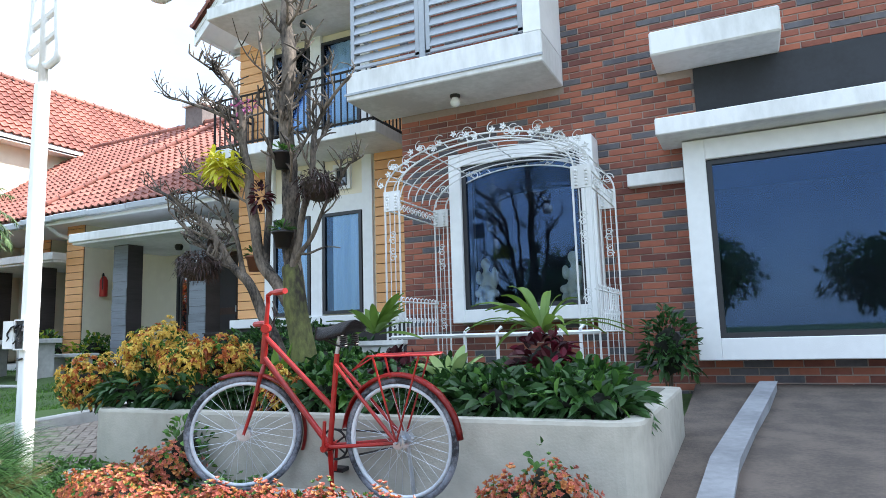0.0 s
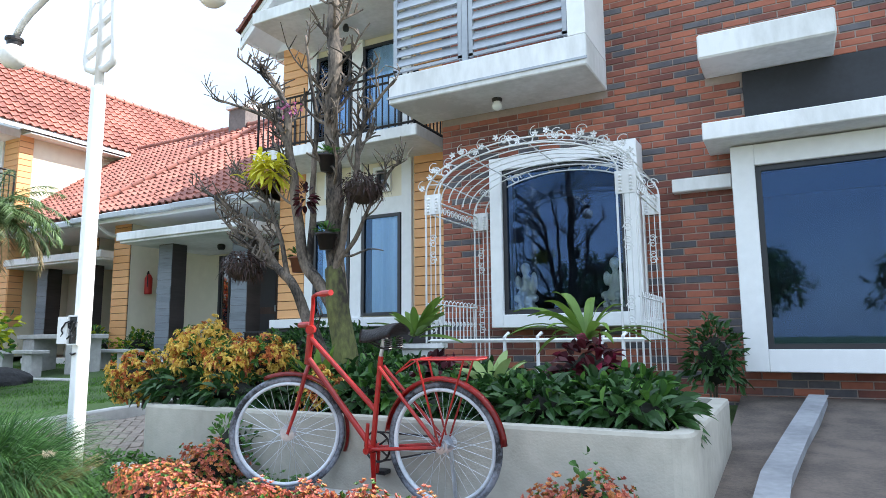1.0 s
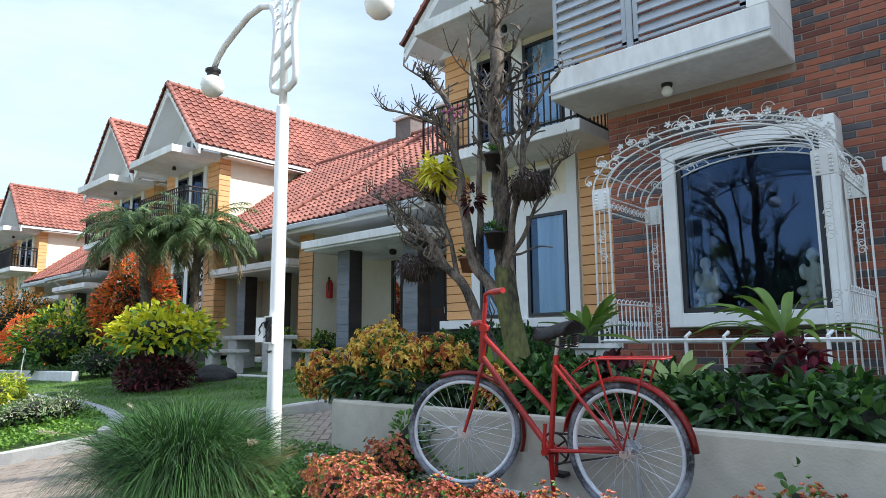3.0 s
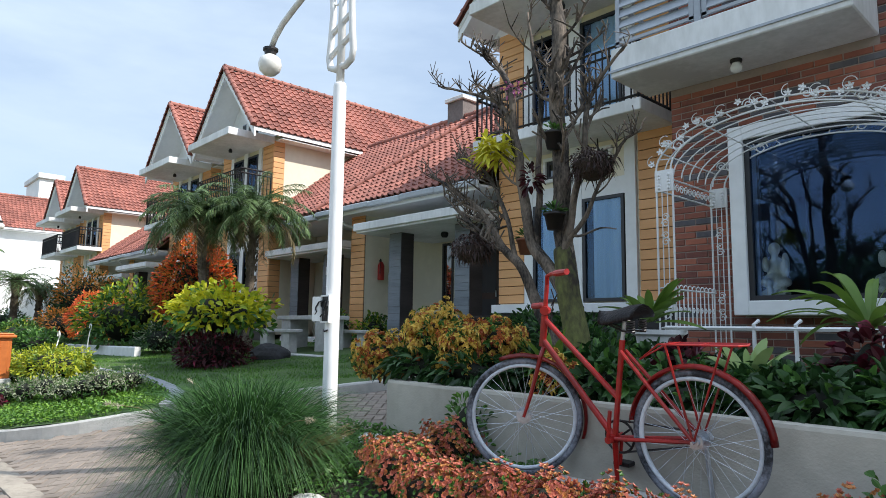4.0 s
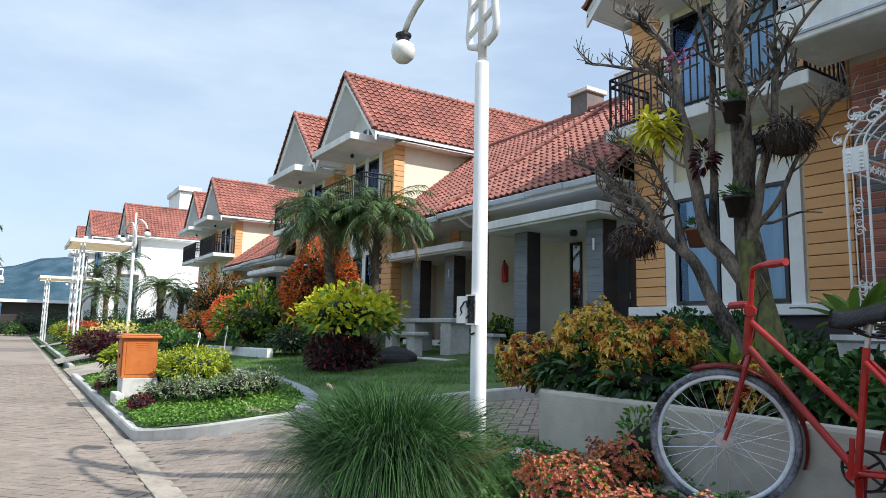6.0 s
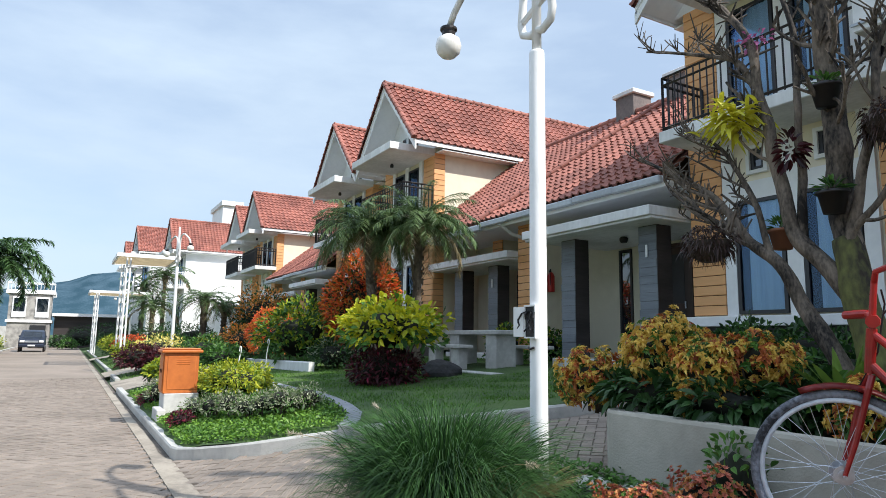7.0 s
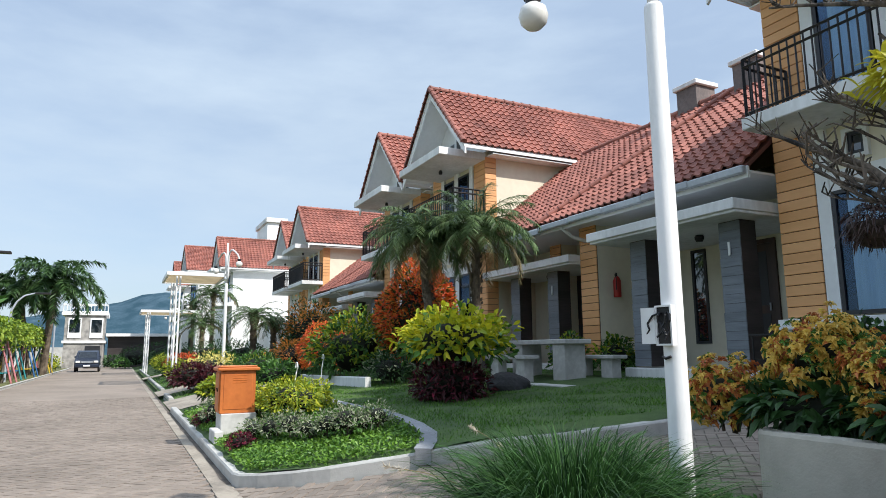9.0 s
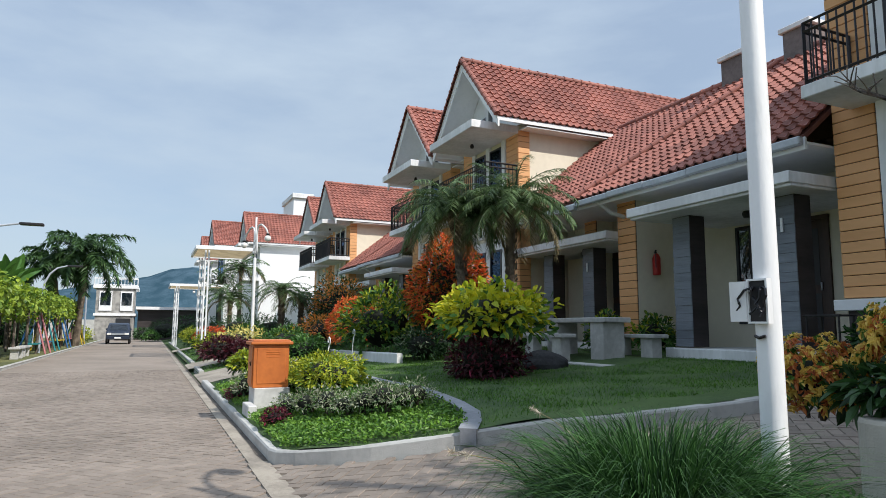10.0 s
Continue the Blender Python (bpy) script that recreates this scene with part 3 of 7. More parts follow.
    part("base", boxes((xl + 0.05, y0 - 0.05, zb - 0.3, xr - 0.03, y0, zb + 0.57)), DARKSTONE, parent)
    for a, b in ((wl + 0.22, xc - 0.14), (xc + 0.14, wr2 - 0.22)):
        if lower:
            window(parent, a, b, y0 - 0.062, zb + 0.76, zb + 2.55, frame=0)
            part("lintel", boxes((a - 0.02, y0 - 0.06, zb + 2.55, b + 0.02, y0, zb + 2.85)), WHITE, parent)
            window(parent, (a + b) / 2 - 0.12, (a + b) / 2 + 0.12, y0 - 0.012, zb + 3.02, zb + 3.36, frame=0.06, curtain=False)
        window(parent, a, b, y0 - 0.062, z2 + 0.12, ze - 0.42, frame=0, curtain=lower)
    # canopy under the gable
    part("canopy", boxes((xc - hw + 0.55, y0 - 1.5, ze - 0.26, xc + hw + 0.04, y0 - 0.002, ze - 0.04), bevel=0.012), WHITE_STAIN, parent)
    bm = bmesh.new()
    lathe(bm, (xc + 0.2, y0 - 0.7, ze - 0.38), [(0.05, 0), (0.06, 0.06), (0.035, 0.12)], 10)
    part("downlight", bm, BLACKMETAL, parent)
    if balcony:
        part("balcony_slab", boxes((xl + 0.28, y0 - 1.1, z2 - 0.05, xr + 0.05, y0 - 0.002, z2 + 0.14), bevel=0.012), WHITE_STAIN, parent)
        railing(parent, [(xl + 0.34, y0 - 0.06), (xl + 0.34, y0 - 1.04), (xr - 0.01, y0 - 1.04), (xr - 0.01, y0 - 0.06)], z2 + 0.14, material=rail)


def porch(parent, x0, x1, yw, zb, col_x, door_x, wins, canopy_z, y_front=9.1, col_y=9.7, number_bar=True):
    """A porch with canopy, stone columns, a door and tall side windows in the wall at yw."""
    part("canopy", boxes((x0, y_front, canopy_z, x1, yw - 0.002, canopy_z + 0.17), (x0 + 0.05, y_front + 0.05, canopy_z - 0.05, x1 - 0.02, yw - 0.002, canopy_z), bevel=0.01), WHITE_STAIN, parent)
    for cx in col_x:
        c = thing_part("column", parent, "grey stone clad porch column")
        part("core", boxes((cx - 0.21, col_y, zb, cx + 0.21, col_y + 0.36, canopy_z - 0.05)), DARKSTONE, c)
        n = 16
        hh = (canopy_z - 0.06 - zb) / n
        for i in range(n):
            d = random.Random(i * 7 + int(cx * 10)).uniform(0.006, 0.026)
            part("stone_strip", boxes((cx - 0.205, col_y - d, zb + i * hh + 0.002, cx + 0.205, col_y - 0.001, zb + (i + 1) * hh - 0.003)), STONE, c)
        if number_bar and cx == col_x[-1]:
            part("number_plate", boxes((cx - 0.02, col_y - 0.045, canopy_z - 0.62, cx + 0.02, col_y - 0.027, canopy_z - 0.40)), WHITE, c, "small white bar")
    d = thing_part("door", parent, "dark wooden front door with glazed panel")
    a, b = door_x
    part("leaf", boxes((a, yw - 0.03, zb, b, yw - 0.002, zb + 2.25), bevel=0.006), DOOR, d)
    part("panel", boxes((a + 0.12, yw - 0.038, zb + 0.2, b - 0.12, yw - 0.031, zb + 0.95), (a + 0.12, yw - 0.038, zb + 1.1, b - 0.12, yw - 0.031, zb + 2.1)), FRAME, d)
    part("door_frame", boxes((a - 0.08, yw - 0.05, zb, a, yw, zb + 2.33), (b, yw - 0.05, zb, b + 0.08, yw, zb + 2.33), (a, yw - 0.05, zb + 2.25, b, yw, zb + 2.33)), DOOR, d)
    bm = bmesh.new()
    tube(bm, [(b - 0.1, yw - 0.05, zb + 1.0), (b - 0.1, yw - 0.05, zb + 1.14)], 0.016, 6)
    part("handle", bm, CHROME, d)
    for a, b in wins:
        window(parent, a, b, yw - 0.012, zb + 0.42, zb + 2.35, frame=0.0, curtain=False)
    part("step", boxes((x0 + 0.55, col_y - 0.25, zb - 0.45, x1 - 0.02, yw, zb - 0.02), bevel=0.012), WHITE_STAIN, parent)
    bm = bmesh.new()
    lathe(bm, ((x0 + x1) / 2, (y_front + yw) / 2, canopy_z - 0.17), [(0.06, 0), (0.085, 0.05), (0.085, 0.09), (0.06, 0.12)], 12)
    part("ceiling_lamp", bm, BLACKMETAL, parent)


def link(parent, xa, xb, zb=1.08, tiles=0, near=True):
    """The single-storey link between two gabled bays, with two porches."""
    yw = 11.5
    w = xb - xa
    part("wall", boxes((xa, yw, 0.6, xb, 15.5, 4.75)), PALE, parent)
    xm = xa + w * 0.40
    # porches, right then left
    porch(parent, xb - 3.55, xb - 0.02, yw, zb, [xb - 2.75, xb - 0.62], (xb - 2.05, xb - 1.2), [(xb - 3.1, xb - 2.72), (xb - 0.72, xb - 0.34)], 3.52)
    porch(parent, xa + 0.02, xa + 3.92, yw, zb, [xa + 0.85, xa + 2.55], (xa + 1.6, xa + 2.4), [(xa + 0.9, xa + 1.3), (xa + 3.0, xa + 3.4)], 3.36, 9.75, 10.3)
    # boarded piers
    for a, b, yf in ((xb - 5.0, xb - 4.45, 10.12), (xa + 1.55, xa + 2.0, 11.0)):
        part("pier", boxes((a, yf, 0.7, b, yw, 4.4)), CREAM, parent)
        part("backing", boxes((a - 0.004, yf - 0.012, 1.1, b + 0.004, yf - 0.002, 4.4)), GAP, parent)
        boards(parent, a - 0.006, b + 0.006, yf - 0.012, 1.1, 4.38)
    # roof
    ye, zee, yr, zr = 9.45, 4.28, 13.3, 7.30
    v = Vector((0, yr - ye, zr - zee))
    slope(parent, (xa, ye, zee), (1, 0, 0), v, w, v.length, tiles, "weathered clay-tiled roof slope", du=0.21, dv=0.24)
    v2 = Vector((0, -(yr - ye), zr - zee))
    slope(parent, (xb, yr + (yr - ye), zee), (-1, 0, 0), v2, w, v2.length, 0, "rear clay-tiled roof slope", du=0.45, dv=0.45)
    caps(parent, (xa, yr, zr + 0.04), (xb, yr, zr + 0.04))
    nn = v.cross(Vector((-1, 0, 0))).normalized()
    a = Vector((xm - 0.3, ye, zee)) - nn * -0.06
    caps(parent, a, a + Vector((2.4, 0, 0)) + v * 0.98, 0.3, 0.075, "hip_tile")
    part("soffit", boxes((xa, ye + 0.05, zee - 0.16, xb, yw - 0.002, zee - 0.12)), WHITE, parent)
    part("fascia", boxes((xa, ye + 0.02, zee - 0.24, xb, ye + 0.06, zee - 0.05)), WHITE, parent)
    n = 8
    for i in range(n):
        g0, g1 = xa + w * i / n + 0.004, xa + w * (i + 1) / n - 0.004
        dz = 0.06 * (i % 2) * 0.2 + (0.07 if i < 3 else 0.0)
        part("gutter", boxes((g0, ye - 0.11, zee - 0.17 - dz, g1, ye + 0.0, zee - 0.04 - dz), bevel=0.018), GUTTER, parent)
    bm = bmesh.new()
    tube(bm, [(xm + 0.5, ye - 0.05, zee - 0.15), (xm + 0.55, ye + 0.3, zee - 0.4), (xm + 0.7, yw - 0.08, zee - 0.75)], 0.045, 8)
    part("downpipe", bm, WHITE_STAIN, parent)
    # chimneys
    for cx in (xb - 4.75, xb - 3.05):
        c = thing_part("chimney", parent, "grey rendered chimney with white cap")
        part("chimney_body", boxes((cx, yr - 0.15, zr - 0.6, cx + 0.62, yr + 0.5, zr + 0.54)), CHIM, c)
        part("cap", boxes((cx - 0.07, yr - 0.22, zr + 0.54, cx + 0.69, yr + 0.57, zr + 0.66), bevel=0.015), WHITE_STAIN, c)


ZB, ZE, ZR = 1.1, 7.08, 9.45
house = thing("terraced_house", "orange-boarded two-storey terraced house with balcony and red tiled roof", "house", "row of terraced houses")
gable_wing(house, -7.295, 10.1, 17.5, ZB, 7.3, ZR, hw=1.835, over=0.32, tiles=0, floor=3.57)
link(house, -18.1, -9.17, tiles=300)
twin = thing("terraced_house", "cream and orange two-storey house with twin gables and red tiled roofs", "house", "row of terraced houses")
gable_wing(twin, -19.85, 9.95, 17.7, ZB, ZE, ZR, tiles=232)
gable_wing(twin, -24.35, 9.95, 17.7, ZB, ZE - 0.05, ZR - 0.08)
part("recess_wall", boxes((-22.65, 11.2, ZB - 0.3, -21.55, 17, 6.6)), CREAM, twin)
third = thing("terraced_house", "cream two-storey house with twin gables farther down the row", "house", "row of terraced houses")
link(third, -34.9, -26.1)
gable_wing(third, -36.6, 9.95, 17.7, ZB, ZE - 0.2, ZR - 0.35)
gable_wing(third, -40.8, 9.95, 17.7, ZB, ZE - 0.25, ZR - 0.4)
part("recess_wall", boxes((-39.1, 11.2, ZB - 0.3, -38.3, 17, 6.2)), CREAM, third)
white_house = thing("terraced_house", "plain white two-storey house with red tiled gable roof", "house", "row of terraced houses")
gable_wing(white_house, -51.3, 7.6, 17.7, 0.9, 7.25, 9.66, hw=1.9, wall=WHITE, orange=False, rail=WHITE)
part("wall", boxes((-49.4, 9.3, 0.5, -42.6, 17, 3.2)), WHITE, white_house)
far_house = thing("terraced_house", "far white house with stacked red tiled gables", "house", "row of terraced houses")
gable_wing(far_house, -65.0, 6.5, 17.7, 0.9, 8.4, 11.0, hw=3.2, wall=WHITE, orange=False, rail=WHITE)
gable_wing(far_house, -73.5, 6.2, 17.7, 0.9, 8.0, 10.6, hw=2.2, wall=WHITE, orange=False, rail=WHITE)

# ---- brick house ----
YB = 8.75
brick_house = thing("brick_house", "red brick house with white bay windows and a large white balcony", "house", "row of terraced houses")
YW = YB + 0.03
# Wall past x 3.2 is unseen, added to keep the path in shade.
for row in ((-4.82, YW, 0.3, -3.78, 17, 9.3), (-3.78, YW, 0.3, -2.1, 17, 1.70), (-3.78, YW, 3.72, -2.1, 17, 9.3), (-2.1, YW, 0.3, -0.77, 17, 9.3),
            (-0.77, YW, 0.3, 1.53, 17, 1.2), (-0.77, YW, 3.40, 1.53, 17, 9.3), (1.53, YW, 0.3, 11.0, 17, 9.3)):
    part("wall", boxes(row), MORTAR, brick_house)
# Room faces are coloured black so that the rooms look unlit.
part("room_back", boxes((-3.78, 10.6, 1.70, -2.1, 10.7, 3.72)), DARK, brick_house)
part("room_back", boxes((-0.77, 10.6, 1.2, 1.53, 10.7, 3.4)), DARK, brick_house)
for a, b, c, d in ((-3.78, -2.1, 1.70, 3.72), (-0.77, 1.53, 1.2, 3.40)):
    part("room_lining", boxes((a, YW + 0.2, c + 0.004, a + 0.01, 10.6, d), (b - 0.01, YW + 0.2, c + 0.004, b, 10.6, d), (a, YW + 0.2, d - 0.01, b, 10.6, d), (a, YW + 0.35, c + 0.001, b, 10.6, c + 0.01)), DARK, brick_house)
# Roof is out of view; its height is set to shade the bed.
bm = bmesh.new()
box(bm, -5.0, YB - 0.6, 9.3, 11.4, 17.4, 9.5)
part("roof", bm, WHITE, brick_house)
v = Vector((0, 4.6, 2.2))
slope(brick_house, (-5.1, YB - 0.7, 9.5), (1, 0, 0), v, 16.5, v.length, 0, "clay-tiled roof slope", du=0.45, dv=0.45)


def bay(parent, x0, x1, y, z0, z1, depth, fr=0.17):
    w = thing_part("bay_window", parent, "white-framed bay window")
    yb = y + depth
    part("frame", boxes((x0, y, z0, x0 + fr, yb, z1), (x1 - fr, y, z0, x1, yb, z1), (x0 + fr, y, z1 - fr, x1 - fr, yb, z1), (x0 + fr, y, z0, x1 - fr, yb, z0 + fr), bevel=0.008), WHITE, w)
    s = 0.06
    a0, a1, b0, b1 = x0 + fr, x1 - fr, z0 + fr, z1 - fr
    part("sash", boxes((a0, y + 0.05, b0, a0 + s, y + 0.12, b1), (a1 - s, y + 0.05, b0, a1, y + 0.12, b1), (a0 + s, y + 0.05, b1 - s, a1 - s, y + 0.12, b1), (a0 + s, y + 0.05, b0, a1 - s, y + 0.12, b0 + s)), FRAME, w)
    part("pane", boxes((a0 + s, y + 0.08, b0 + s, a1 - s, y + 0.086, b1 - s)), BAYGLASS, w).visible_shadow = False
    return w


bay(brick_house, -3.925, -1.96, 8.42, 1.58, 3.86, 0.42)
bay(brick_house, -0.92, 1.75, 8.42, 1.06, 3.58, 0.42, fr=0.24)


# ---- brick house details ----
part("bay_roof", boxes((-1.165, 8.05, 3.60, 3.0, YB + 0.02, 3.80), bevel=0.012), WHITE_STAIN, brick_house)
part("ledge", boxes((-1.165, 8.1, 4.57, 0.2, YB + 0.02, 4.86), bevel=0.02), WHITE_STAIN, brick_house)
# Flat black sheet painted as the shaded hollow over the bay roof.
part("recess_shade_sheet", boxes((-0.75, YB - 0.02, 3.82, 3.0, YB + 0.02, 4.56)), DARK, brick_house)
part("ledge", boxes((-1.6, 8.62, 3.17, -0.94, YB + 0.02, 3.33), bevel=0.01), WHITE_STAIN, brick_house)

# large balcony
BX0, BX1, BY0, BZ0 = -5.15, -2.36, 7.8, 4.66
balc = thing_part("balcony", brick_house, "large white balcony with grey slatted screens")
part("slab", boxes((BX0, BY0, BZ0, BX1, YB + 0.02, BZ0 + 0.40), bevel=0.015), WHITE_STAIN, balc)
part("drip_edge", boxes((BX0 - 0.02, BY0 - 0.02, BZ0 + 0.07, BX1 + 0.012, BY0, BZ0 + 0.10)), GREYMETAL, balc)
part("end_wall", boxes((BX1 - 0.22, BY0 + 0.002, BZ0 + 0.40, BX1, YB + 0.02, 7.3)), WHITE, balc)
for x0, x1 in ((-5.1, -4.03), (-3.93, -2.6)):
    p = thing_part("screen", balc)
    for q in (x0, x1 - 0.06):
        part("stile", boxes((q, BY0 + 0.05, BZ0 + 0.45, q + 0.06, BY0 + 0.1, BZ0 + 1.55)), GREYMETAL, p)
    for i in range(7):
        z = BZ0 + 0.60 + i * 0.142
        bm = bmesh.new()
        box(bm, x0 + 0.06, -0.009, -0.074, x1 - 0.06, 0.009, 0.074, m=pose(0, BY0 + 0.075, z, -24, 0, 0))
        part("slat", bm, GREYMETAL, p)
    part("bottom_rail", boxes((x0, BY0 + 0.05, BZ0 + 0.46, x1, BY0 + 0.09, BZ0 + 0.50)), GREYMETAL, p)
part("post", boxes((-4.02, BY0 + 0.03, BZ0 + 0.4, -3.94, BY0 + 0.13, BZ0 + 1.75), bevel=0.006), GREYMETAL, balc)
part("handrail", boxes((BX0 + 0.03, BY0 + 0.04, BZ0 + 1.58, BX1 - 0.22, BY0 + 0.11, BZ0 + 1.63), bevel=0.01), GREYMETAL, balc)
part("side_rail", boxes((BX0 + 0.03, BY0 + 0.1, BZ0 + 1.58, BX0 + 0.08, YB, BZ0 + 1.63), (BX0 + 0.03, BY0 + 0.1, BZ0 + 1.0, BX0 + 0.07, YB, BZ0 + 1.04)), GREYMETAL, balc)
bm = bmesh.new()
lathe(bm, (-3.74, 8.32, BZ0 - 0.17), [(0.015, 0), (0.06, 0.025), (0.075, 0.07), (0.05, 0.115), (0.05, 0.13)], 14)
part("lamp_globe", bm, GLOBE, balc, smooth=True)
bm = bmesh.new()
lathe(bm, (-3.74, 8.32, BZ0 - 0.045), [(0.06, 0), (0.07, 0.02), (0.07, 0.045)], 14)
part("lamp_base", bm, BLACKMETAL, balc)


def statuette(x, y, z, name):
    """A small seated stone figure, one plain mesh."""
    bm = bmesh.new()
    for c, r in (((0, 0, 0.07), (0.17, 0.13, 0.07)), ((0, 0, 0.22), (0.13, 0.11, 0.13)), ((0.01, 0, 0.36), (0.10, 0.08, 0.17)), ((0.0, -0.02, 0.52), (0.04, 0.04, 0.08)), ((0.0, -0.03, 0.61), (0.07, 0.075, 0.085)),
                 ((0.10, -0.09, 0.20), (0.07, 0.11, 0.06)), ((-0.10, -0.09, 0.20), (0.07, 0.11, 0.06)), ((0.11, -0.06, 0.38), (0.045, 0.05, 0.12)), ((-0.10, -0.07, 0.42), (0.045, 0.06, 0.10)),
                 ((0.12, 0.07, 0.42), (0.05, 0.03, 0.17)), ((0.07, -0.15, 0.08), (0.05, 0.07, 0.07)), ((-0.07, -0.15, 0.08), (0.05, 0.07, 0.07))):
        r0 = bmesh.ops.create_icosphere(bm, subdivisions=2, radius=1.0)
        bmesh.ops.transform(bm, matrix=pose(*c) @ Matrix.Diagonal((*r, 1)), verts=r0["verts"])
    ob = part("statue", bm, STATUE, smooth=True)
    md = ob.modifiers.new("melt", "REMESH")
    md.mode, md.voxel_size, md.use_smooth_shade = "VOXEL", 0.016, True
    ob.matrix_world = pose(x, y, z, 0, 0, name) @ Matrix.Diagonal((1.0, 0.8, 0.98, 1))
    return tagged(ob, "small cream stone garden figure inside the window", "statue", "statues in the window")


statuette(-3.55, 8.72, 1.77, 25)
statuette(-2.34, 8.72, 1.77, -20)
part("window_board", boxes((-3.74, 8.51, 1.74, -2.14, YB + 0.4, 1.77)), WHITE, brick_house)

# ---- arched iron trellis in front of the bay ----
TR = thing("arch_trellis", "white wrought-iron arched garden trellis with leaf scrolls before the bay window", "trellis")
TX0, TX1, TY0, TY1, TZ = -4.19, -1.74, 7.15, 8.5, 2.905
GZT = 1.05


def scroll(bm, c, r, plane, flip=1, rr=0.009):
    """A small spiral of bent bar."""
    pts = []
    for i in range(15):
        a = i / 14 * 2 * math.pi * 1.4
        q = r * (1 - 0.75 * i / 14)
        u, w = q * math.cos(a) * flip, q * math.sin(a)
        pts.append(Vector(c) + (Vector((u, 0, w)) if plane == "x" else Vector((0, u, w))))
    tube(bm, pts, rr, 4)


def trellis_post(x, y, ax):
    p = thing_part("post", TR)
    w = 0.19
    d = Vector((1, 0, 0)) if ax == "x" else Vector((0, 1, 0))
    for k in range(4):
        a = Vector((x, y, 0)) + d * (w * k / 3)
        bm = bmesh.new()
        tube(bm, [(a.x, a.y, GZT), (a.x, a.y, TZ)], 0.012 if k in (0, 3) else 0.006, 5)
        part("bar", bm, WHITE_STAIN, p)
    for k in (1, 2, 5, 6):
        c = Vector((x, y, 1.35 + k * 0.2)) + d * w / 2
        for up, r, f in ((0.0, 0.05, 1), (0.07, 0.045, -1)):
            bm = bmesh.new()
            scroll(bm, c + Vector((0, 0, up)), r, ax, f if k % 2 else -f, 0.006)
            part("scroll", bm, WHITE_STAIN, p)
    bm = bmesh.new()
    e = d * w
    box(bm, min(x, x + e.x) - 0.012, min(y, y + e.y) - 0.012, TZ, max(x, x + e.x) + 0.012, max(y, y + e.y) + 0.012, TZ + 0.24)
    for k in range(10):
        r0 = bmesh.ops.create_icosphere(bm, subdivisions=1, radius=0.022)
        bmesh.ops.translate(bm, verts=r0["verts"], vec=Vector((x, y, TZ + 0.04 + 0.036 * (k % 5))) + d * (0.04 + 0.11 * (k // 5)) + Vector((0, -0.012, 0)))
    part("panel", bm, WHITE_STAIN, p)


for yy in (TY0, TY1):
    trellis_post(TX0, yy, "x")
    trellis_post(TX1 - 0.19, yy, "x")
cx, rx, rz = (TX0 + TX1) / 2, (TX1 - TX0) / 2, 0.52


def arch_pts(y, k=1.0, n=26, dz=0.0, lift=0.0):
    return [Vector((cx - rx * k * math.cos(math.pi * i / n), y, TZ + 0.24 + dz + (rz * k + lift) * math.sin(math.pi * i / n))) for i in range(n + 1)]


for yy in (TY0, TY1):
    for k in (1.0, 0.86):
        bm = bmesh.new()
        tube(bm, arch_pts(yy, k), 0.011, 5)
        part("arch", bm, WHITE_STAIN, TR)
    for i in range(2, 25, 2):
        a, b = arch_pts(yy, 1.0)[i], arch_pts(yy, 0.86)[i]
        bm = bmesh.new()
        tube(bm, [a, b], 0.007, 4)
        if i % 4 == 0:
            scroll(bm, (a + b) / 2 + Vector((0.05, 0, 0.02)), 0.075, "x", 1, 0.007)
            scroll(bm, (a + b) / 2 + Vector((-0.07, 0, 0.05)), 0.06, "x", -1, 0.007)
        part("arch_tie", bm, WHITE_STAIN, TR)
# leaf ornaments along the front arch
for i in range(2, 25, 1):
    p = arch_pts(TY0 - 0.01, 1.03)[i] + Vector((0.035 * math.sin(i * 2.3), 0, 0.045 * math.cos(i * 1.7)))
    bm = bmesh.new()
    for k in range(5):
        a = k * 1.256 + i
        vs = [bm.verts.new(p + Vector(v)) for v in ((0, 0, 0), (0.028 * math.cos(a - 0.5), -0.012, 0.028 * math.sin(a - 0.5)), (0.044 * math.cos(a), -0.02, 0.044 * math.sin(a)), (0.028 * math.cos(a + 0.5), -0.012, 0.028 * math.sin(a + 0.5)))]
        bm.faces.new(vs)
    r0 = bmesh.ops.create_icosphere(bm, subdivisions=1, radius=0.02)
    bmesh.ops.translate(bm, verts=r0["verts"], vec=p)
    part("leaf_ornament", bm, WHITE_STAIN, TR)
    if i % 2 == 0:
        bm = bmesh.new()
        tube(bm, arc(p + Vector((0, 0, 0.03)), 0.06, 10 + 40 * (i % 3), 290, 14), 0.005, 4)
        part("ring", bm, WHITE_STAIN, TR)
for j in range(1, 8):
    y = TY0 + (TY1 - TY0) * j / 8
    bm = bmesh.new()
    tube(bm, arch_pts(y, 1.0 - 0.012 * j), 0.0085, 5)
    part("hoop", bm, WHITE_STAIN, TR)
for i in (3, 8, 13, 18, 23):
    bm = bmesh.new()
    tube(bm, [arch_pts(TY0)[i], arch_pts(TY1)[i]], 0.009, 4)
    part("purlin", bm, WHITE_STAIN, TR)
